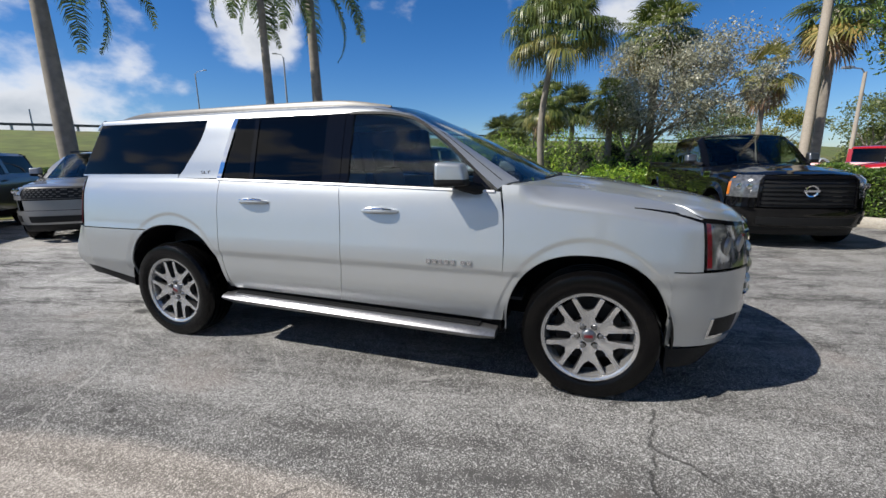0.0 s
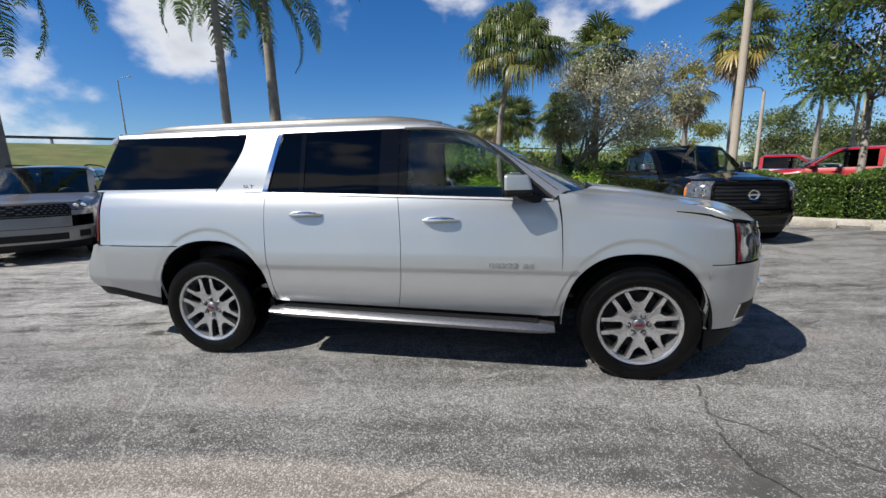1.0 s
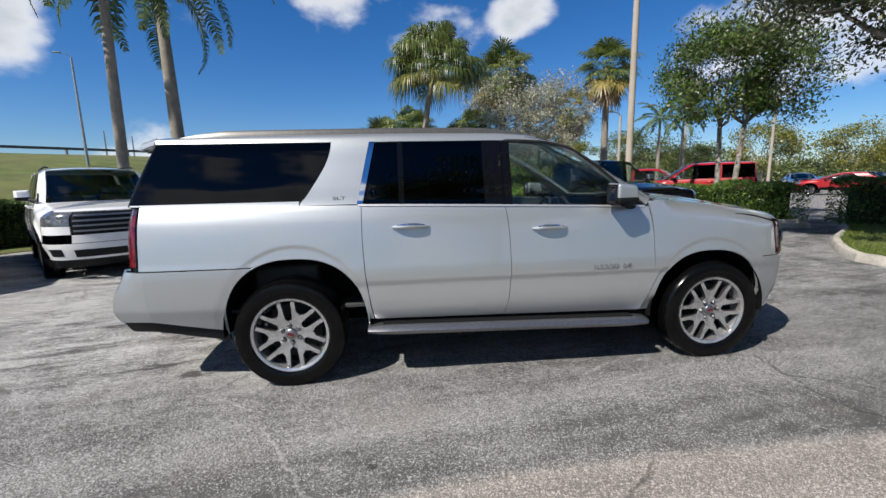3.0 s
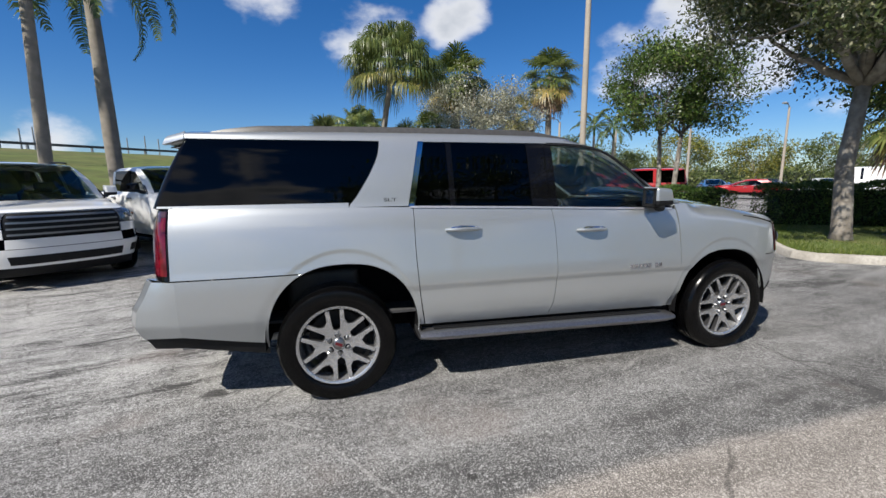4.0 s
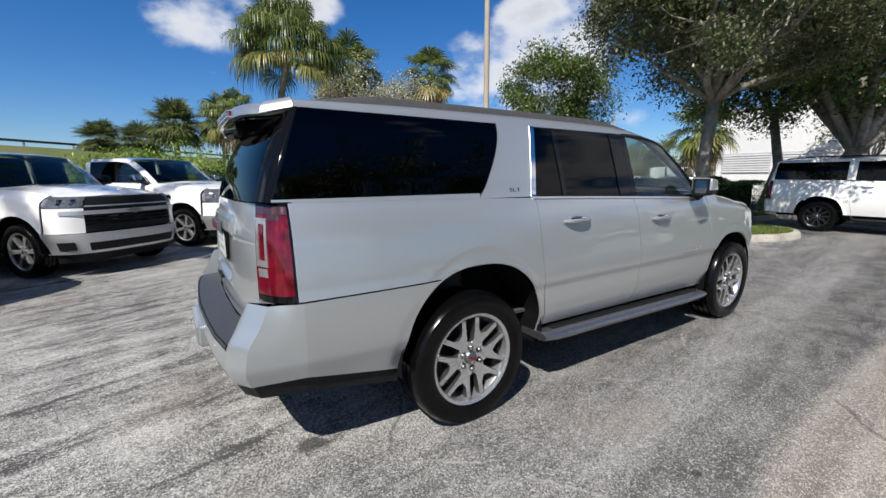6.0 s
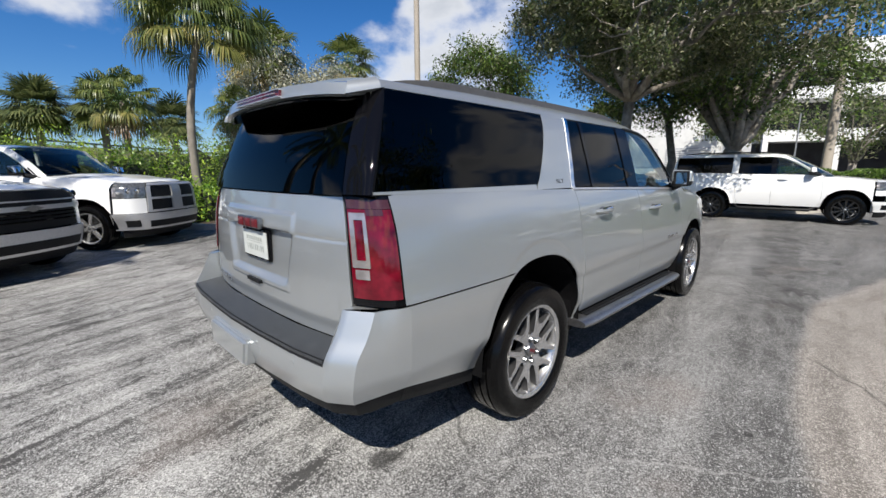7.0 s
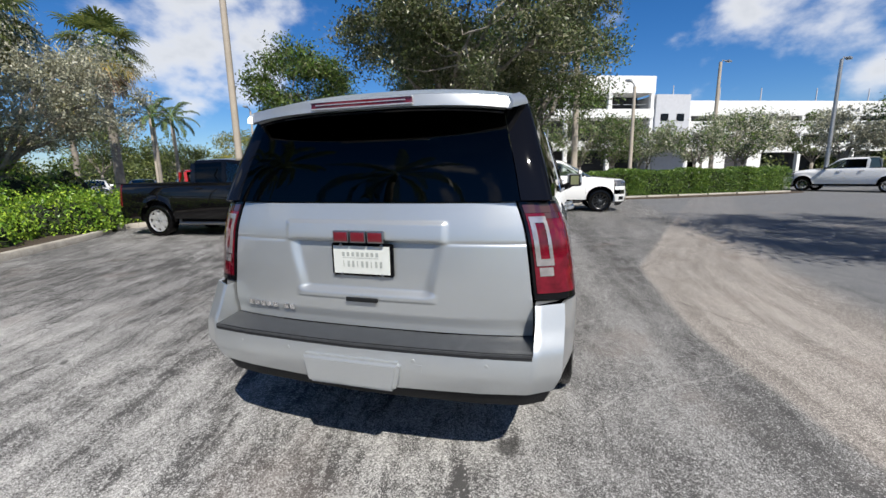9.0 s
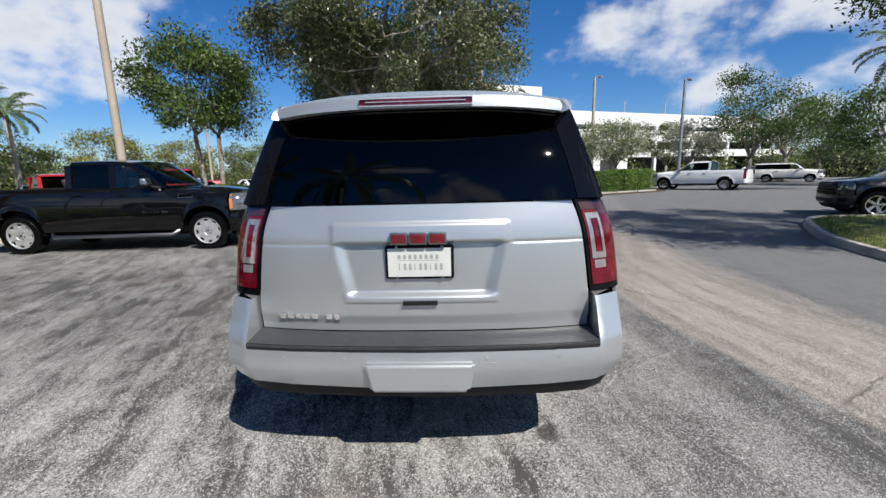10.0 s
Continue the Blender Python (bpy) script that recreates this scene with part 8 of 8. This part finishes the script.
def hedge(label, path, width, height, mat, seed, leaf=0.06, density=1500, mat2=None, base=0.1):
    """A clipped hedge along a path, uneven on top, filled with leaves over a core coloured near black as its inner
    shade.
    """
    rng = np.random.default_rng(seed)
    ob = thing("hedge", Matrix.Identity(4), label, "hedge", kind="stuff")
    P = []
    bm = bmesh.new()
    for (x0, y0), (x1, y1) in zip(path, path[1:]):
        a, b = np.array([x0, y0]), np.array([x1, y1])
        ln = float(np.linalg.norm(b - a))
        d = (b - a) / ln
        s = np.array([-d[1], d[0]])
        ends = width * 0.42
        a, b, ln = a - d * ends, b + d * ends, ln + 2 * ends
        n = int(ln * (2 * height + width) * density)
        u = rng.uniform(0, 1, n)
        v = rng.uniform(-height, width + height, n)
        depth = np.abs(rng.normal(0, 0.07, n)) - 0.05
        off = np.where(v < 0, -width / 2 + depth, np.where(v > width, width / 2 - depth, v - width / 2))
        z = np.where(v < 0, height + v, np.where(v > width, height - (v - width), height - depth))
        z = z * (1 + 0.06 * np.sin(u * ln * 2.1 + seed) + 0.05 * np.sin(u * ln * 5.3)) + base
        off = off * (1 + 0.07 * np.sin(u * ln * 3.1 + 2 * seed))
        xy = a + (b - a) * u[:, None] + s * off[:, None]
        P.append(np.column_stack([xy, z]))
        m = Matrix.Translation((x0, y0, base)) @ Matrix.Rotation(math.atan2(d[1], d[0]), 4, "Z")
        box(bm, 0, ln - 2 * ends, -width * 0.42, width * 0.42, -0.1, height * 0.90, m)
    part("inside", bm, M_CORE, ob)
    P = np.concatenate(P)
    if mat2:
        sel = rng.random(len(P)) < 0.4
        V, F = leaves(P[sel], leaf, rng)
        leaf_mesh("leaves", V, F, mat2, ob)
        P = P[~sel]
    V, F = leaves(P, leaf, rng)
    leaf_mesh("leaves", V, F, mat, ob)
    return ob


def grass_on(label, pts, n, seed, h=0.075, z=0.13):
    """Blades over an island, kept inside its outline."""
    rng = np.random.default_rng(seed)
    ol = np.array([(p.x, p.y) for p in outline_of(pts)])
    lo, hi = ol.min(0), ol.max(0)
    Q = rng.uniform(lo, hi, (n * 2, 2))
    c = ol.mean(0)
    keep = np.zeros(len(Q), bool)
    j = len(ol) - 1
    for i in range(len(ol)):
        xi, yi, xj, yj = *ol[i], *ol[j]
        cond = ((yi > Q[:, 1]) != (yj > Q[:, 1])) & (Q[:, 0] < (xj - xi) * (Q[:, 1] - yi) / (yj - yi + 1e-12) + xi)
        keep ^= cond
        j = i
    Q = c + (Q[keep][:n] - c) * 0.975
    m = len(Q)
    a = rng.uniform(0, 2 * math.pi, m)
    w = np.column_stack([np.cos(a), np.sin(a), np.zeros(m)]) * 0.006
    hh = h * rng.uniform(0.5, 1.3, (m, 1))
    B = np.column_stack([Q, np.full(m, z - 0.01)])
    T = B + np.column_stack([rng.normal(0, 0.03, m), rng.normal(0, 0.03, m), np.zeros(m)]) + np.array([0, 0, 1]) * hh
    V = np.stack([B - w, B + w, T], 1).reshape(-1, 3)
    ob = leaf_mesh("grass", V, np.arange(m * 3).reshape(-1, 3), M_GRASSBLADE)
    tagged(ob, label, "grass", kind="stuff")


# the large trees
tree("large spreading tree with grey limbs and olive leaves", (7.21, 5.97, 0.1), (7.28, 6.0, 3.35), [((7.3, 5.5, 6.4), (3.9, 4.1, 2.6), 11, 120, 78000), ((7.0, 5.2, 4.6), (4.0, 4.0, 0.9), 6, 30, 12000)], M_OAK, 11, 0.17, 0.112, mat2=M_OAKPALE, clump=0.56, limb_r=0.66)
tree("dark leaning tree with low spreading limbs", (12.6, 4.55, 0.1), (12.2, 4.2, 2.1), [((13.6, 4.2, 6.0), (4.2, 3.9, 2.9), 9, 90, 42000), ((13.0, 6.5, 5.2), (3.4, 3.4, 2.4), 4, 40, 16000)], M_OAK, 12, 0.34, 0.13, mat2=M_OLIVE, clump=0.75, limb_r=0.62)
tree("slim dark-trunked tree behind the white SUV", (13.9, 6.9, 0.1), (13.95, 6.9, 3.4), [((14.2, 7.4, 6.0), (3.0, 3.0, 2.2), 6, 40, 15000)], M_OAK, 13, 0.17, 0.13, mat2=M_OLIVE, clump=0.7)
tree("young leafy tree with two thin stems", (7.9, 11.75, 0.1), (8.1, 11.9, 3.0), [((7.5, 11.8, 4.5), (1.55, 1.7, 1.6), 7, 54, 17000), ((9.4, 12.0, 4.6), (1.8, 1.7, 1.5), 5, 42, 9000)], M_OLIVE, 14, 0.085, 0.115, mat2=M_OAK, clump=0.48, stems=2)
tree("silvery-leaved tree with pale twisted branches", (1.7, 18.4, 0.1), (2.1, 18.4, 1.7), [((2.6, 18.3, 4.2), (2.5, 2.2, 2.0), 8, 62, 19000), ((4.6, 17.8, 4.1), (1.8, 1.7, 1.6), 5, 36, 8500)], M_SILVERLEAF, 15, 0.11, 0.095, clump=0.55, stems=2, kind_leaf=0.5)
tree("shade tree whose branches hang over the lot", (0.6, -8.2, 0.1), (0.7, -8.1, 3.0), [((0.9, -6.9, 5.9), (4.3, 4.2, 1.9), 10, 110, 34000)], M_OAK, 16, 0.24, 0.12, mat2=M_OLIVE, clump=0.62)

# palms
fan_palm("tall fan palm with drooping leaf tips", (-1.30, 15.65, 0.1), (-1.05, 15.3, 5.35), (M_FROND, M_FRONDO, M_DRY), 21, r=1.66, n=58, droop=1.0, trunk_r=0.105, bend=-0.30, skirt=0, blades=44, low=-0.10)
fan_palm("fan palm behind the silvery tree", (2.6, 19.6, 0.1), (2.6, 19.4, 6.2), (M_FROND, M_FRONDY, M_DRY), 22, r=1.5, n=56, droop=0.55, blades=24)
fan_palm("short fan palm among the shrubs", (0.95, 18.3, 0.1), (0.95, 18.3, 3.75), (M_FROND, M_FRONDO, M_DRY), 23, r=0.95, n=34, droop=0.9, trunk_r=0.12, skirt=3, blades=26)
fan_palm("short fan palm among the shrubs", (-1.9, 22.6, 0.1), (-1.9, 22.6, 4.25), (M_FROND, M_FRONDO, M_DRY), 24, r=1.25, n=40, droop=0.9, trunk_r=0.12, skirt=3, blades=26)
fan_palm("tall fan palm with yellowed lower leaves", (11.4, 26.6, 0.0), (11.2, 26.2, 8.4), (M_FROND, M_FRONDY, M_DRY), 25, r=1.85, n=40, droop=0.45, trunk_r=0.2, skirt=8, blades=20)
fan_palm("short palm with a yellow crown and dry skirt", (8.25, 24.9, 0.0), (8.25, 24.9, 5.5), (M_FRONDO, M_FRONDY, M_DRY), 26, r=1.3, n=34, droop=0.5, trunk_r=0.12, skirt=12)
fan_palm("short palm with a yellow crown and dry skirt", (23.0, 13.5, 0.0), (23.0, 13.5, 4.3), (M_FROND, M_FRONDO, M_DRY), 27, r=1.8, n=40, droop=0.6, trunk_r=0.16, skirt=12)
for px, py, pz, pr, ps in ((-3.9, 37.8, 5.3, 2.5, 31), (-0.85, 36.4, 5.6, 2.5, 32), (-9.5, 51.0, 5.0, 2.6, 33), (-6.2, 41.0, 4.2, 2.2, 34), (2.4, 33.5, 4.6, 2.1, 35)):
    fan_palm("bushy cabbage palm beyond the shrub bank", (px, py, 0), (px, py, pz), (M_FRONDDARK, M_FROND, M_DRY), ps, r=pr * 0.80, n=64, droop=0.34, trunk_r=0.2, blades=22, tight=0.78, low=-0.72)
feather_palm("royal palm with a smooth grey trunk", (-12.1, 7.0, 0.05), (-12.55, 7.2, 6.6), 41, r=3.5, n=17, trunk_r=0.19, low=-0.9)
feather_palm("slim royal palm with a smooth trunk", (-10.2, 12.1, 0.05), (-9.5, 11.2, 6.8), 42, r=2.6, n=15, trunk_r=0.13, low=-1.0)
feather_palm("royal palm with a smooth grey trunk", (-9.3, 13.6, 0.05), (-9.36, 13.5, 7.4), 43, r=3.4, n=17, trunk_r=0.18, low=-0.95)
for px, py, pz, ps in ((20.5, 34.5, 5.6, 44), (24.5, 37.0, 6.0, 45), (17.5, -20.5, 6.5, 46)):
    feather_palm("feathery palm far down the lot", (px, py, 0), (px, py, pz), ps, r=2.4, n=16, trunk_r=0.14, low=-0.5, leaf=0.5)

# shrubs and hedges
rs = np.random.default_rng(5)
low = []
for i in range(85):
    x = rs.uniform(-2.4, 5.2)
    edge = float(np.interp(x, [-2.6, -0.4, 1.2, 2.9, 5.2], [13.0, 13.25, 14.15, 15.2, 14.6]))
    low.append((x, edge + 0.28 + rs.uniform(0, 2.2) ** 1.3, rs.uniform(0.45, 0.72), rs.uniform(0.75, 1.15), 0.1))
shrub_mass("shrubs", "low bright green shrubs filling the kerbed bed", "shrubs", low, M_BRIGHT, 51, 0.10, 2400, M_HEDGE)
tall = [(rs.uniform(-6.5, 5.5), rs.uniform(19.0, 25.0), rs.uniform(0.9, 1.5), rs.uniform(1.7, 3.0), 0.0) for i in range(46)]
tall += [(rs.uniform(-7.0, -4.0), rs.uniform(21.0, 30.0), rs.uniform(1.0, 1.6), rs.uniform(1.6, 2.6), 0.0) for i in range(24)]
tall += [(rs.uniform(-3.5, 2.5), rs.uniform(16.6, 18.6), rs.uniform(0.7, 1.1), rs.uniform(1.3, 2.2), 0.1) for i in range(16)]
shrub_mass("shrubs", "tall loose shrubs behind the palms", "shrubs", tall, M_SHRUB, 52, 0.13, 700, M_BRIGHT)
hedge("clipped green hedge along the kerbed bed", [(5.0, 13.3), (6.9, 11.6), (9.1, 10.9)], 1.1, 1.05, M_HEDGEDARK, 61, 0.07, 1500, M_HEDGE)
hedge("shaded dark hedge behind the large tree", [(9.4, 9.1), (10.6, 8.3), (12.2, 6.9)], 1.0, 1.15, M_HEDGEDARK, 62, 0.075, 1300)
hedge("long clipped hedge along the far kerb", [(16.4, 2.9), (17.75, -0.95), (19.45, -4.25), (21.35, -7.3), (23.7, -9.8)], 1.3, 1.25, M_HEDGE, 63, 0.085, 900, M_HEDGEDARK)
hedge("low hedge at the foot of the grass bank", [(-17.5, 5.6), (-12.9, 10.9), (-10.9, 13.0)], 0.9, 1.15, M_HEDGEDARK, 64, 0.08, 900)
grass_on("mown grass round the large tree", OAK, 26000, 71)
grass_on("bright mown grass on the kerbed island", GRASS, 30000, 72)

# far trees: behind the red cars, before the garage and round the horizon
far = [(22.5, 44.0, 5.0, 3.2, 0), (28.0, 41.0, 4.6, 3.0, 0), (34.0, 38.0, 4.8, 3.2, 1), (40.0, 34.0, 4.4, 3.0, 1), (45.0, 29.0, 4.6, 3.4, 0), (17.0, 47.0, 4.6, 2.8, 1), (12.0, 44.0, 4.5, 3.0, 0), (49.0, 24.0, 4.6, 3.0, 0)]
for i, (x, y, z, r, k) in enumerate(far):
    tree("round-headed tree far down the lot", (x, y, 0), (x, y, 1.9), [((x, y, z - 0.6), (r, r, 1.9), 6, 30, 6500)], M_FARYELLOW if k else M_FARTREE, 80 + i, 0.14, 0.24, mat2=M_FARTREE, clump=0.9, group="far trees")
near_garage = [(33.0, 1.0, 4.4, 3.0), (37.0, -4.5, 4.2, 2.8), (40.0, -14.0, 4.6, 3.2), (43.0, -20.5, 4.6, 3.2), (34.0, -18.5, 4.0, 2.6), (27.5, 6.5, 4.8, 3.0), (34.5, -8.5, 4.0, 2.7), (36.0, -12.0, 4.2, 2.9), (33.0, -1.8, 4.2, 2.8)]
for i, (x, y, z, r) in enumerate(near_garage):
    tree("pale-leaved tree before the garage", (x, y, 0), (x, y, 1.8), [((x, y, z), (r, r, 1.9), 7, 34, 6000)], M_SILVERLEAF if i in (2, 4, 1, 7, 6) else M_OAKPALE, 100 + i, 0.13, 0.22, mat2=M_OLIVE if i not in (2, 4) else None, clump=0.75, group="far trees", stems=2)
for i, (x, y, z, r) in enumerate(((29.5, -21.0, 6.0, 4.2), (35.0, -28.0, 5.6, 4.4), (41.0, -36.0, 5.2, 4.6), (24.0, -27.0, 4.4, 3.4))):
    tree("broad dark tree across the lot", (x, y, 0), (x, y, 2.2), [((x, y, z), (r, r, 2.7), 7, 40, 9000)], M_HEDGEDARK, 120 + i, 0.2, 0.22, mat2=M_OAK, clump=1.0, group="far trees")


def treeline():
    """A continuous wood round the horizon, south and east of the lot."""
    spots = []
    r2 = np.random.default_rng(9)
    for i in range(150):
        a = lerp(-200, 62, i / 149) + r2.normal() * 1.5
        if -16 < a < 10:
            continue
        d = r2.uniform(62, 95)
        spots.append((d * math.cos(radians(a)), d * math.sin(radians(a)), r2.uniform(3.0, 5.0), r2.uniform(2.5, 5.5), 0.0))
    shrub_mass("far_woods", "continuous far wood round the lot", "woods", spots, M_FARTREE, 91, 0.45, 130, M_OAK)


treeline()
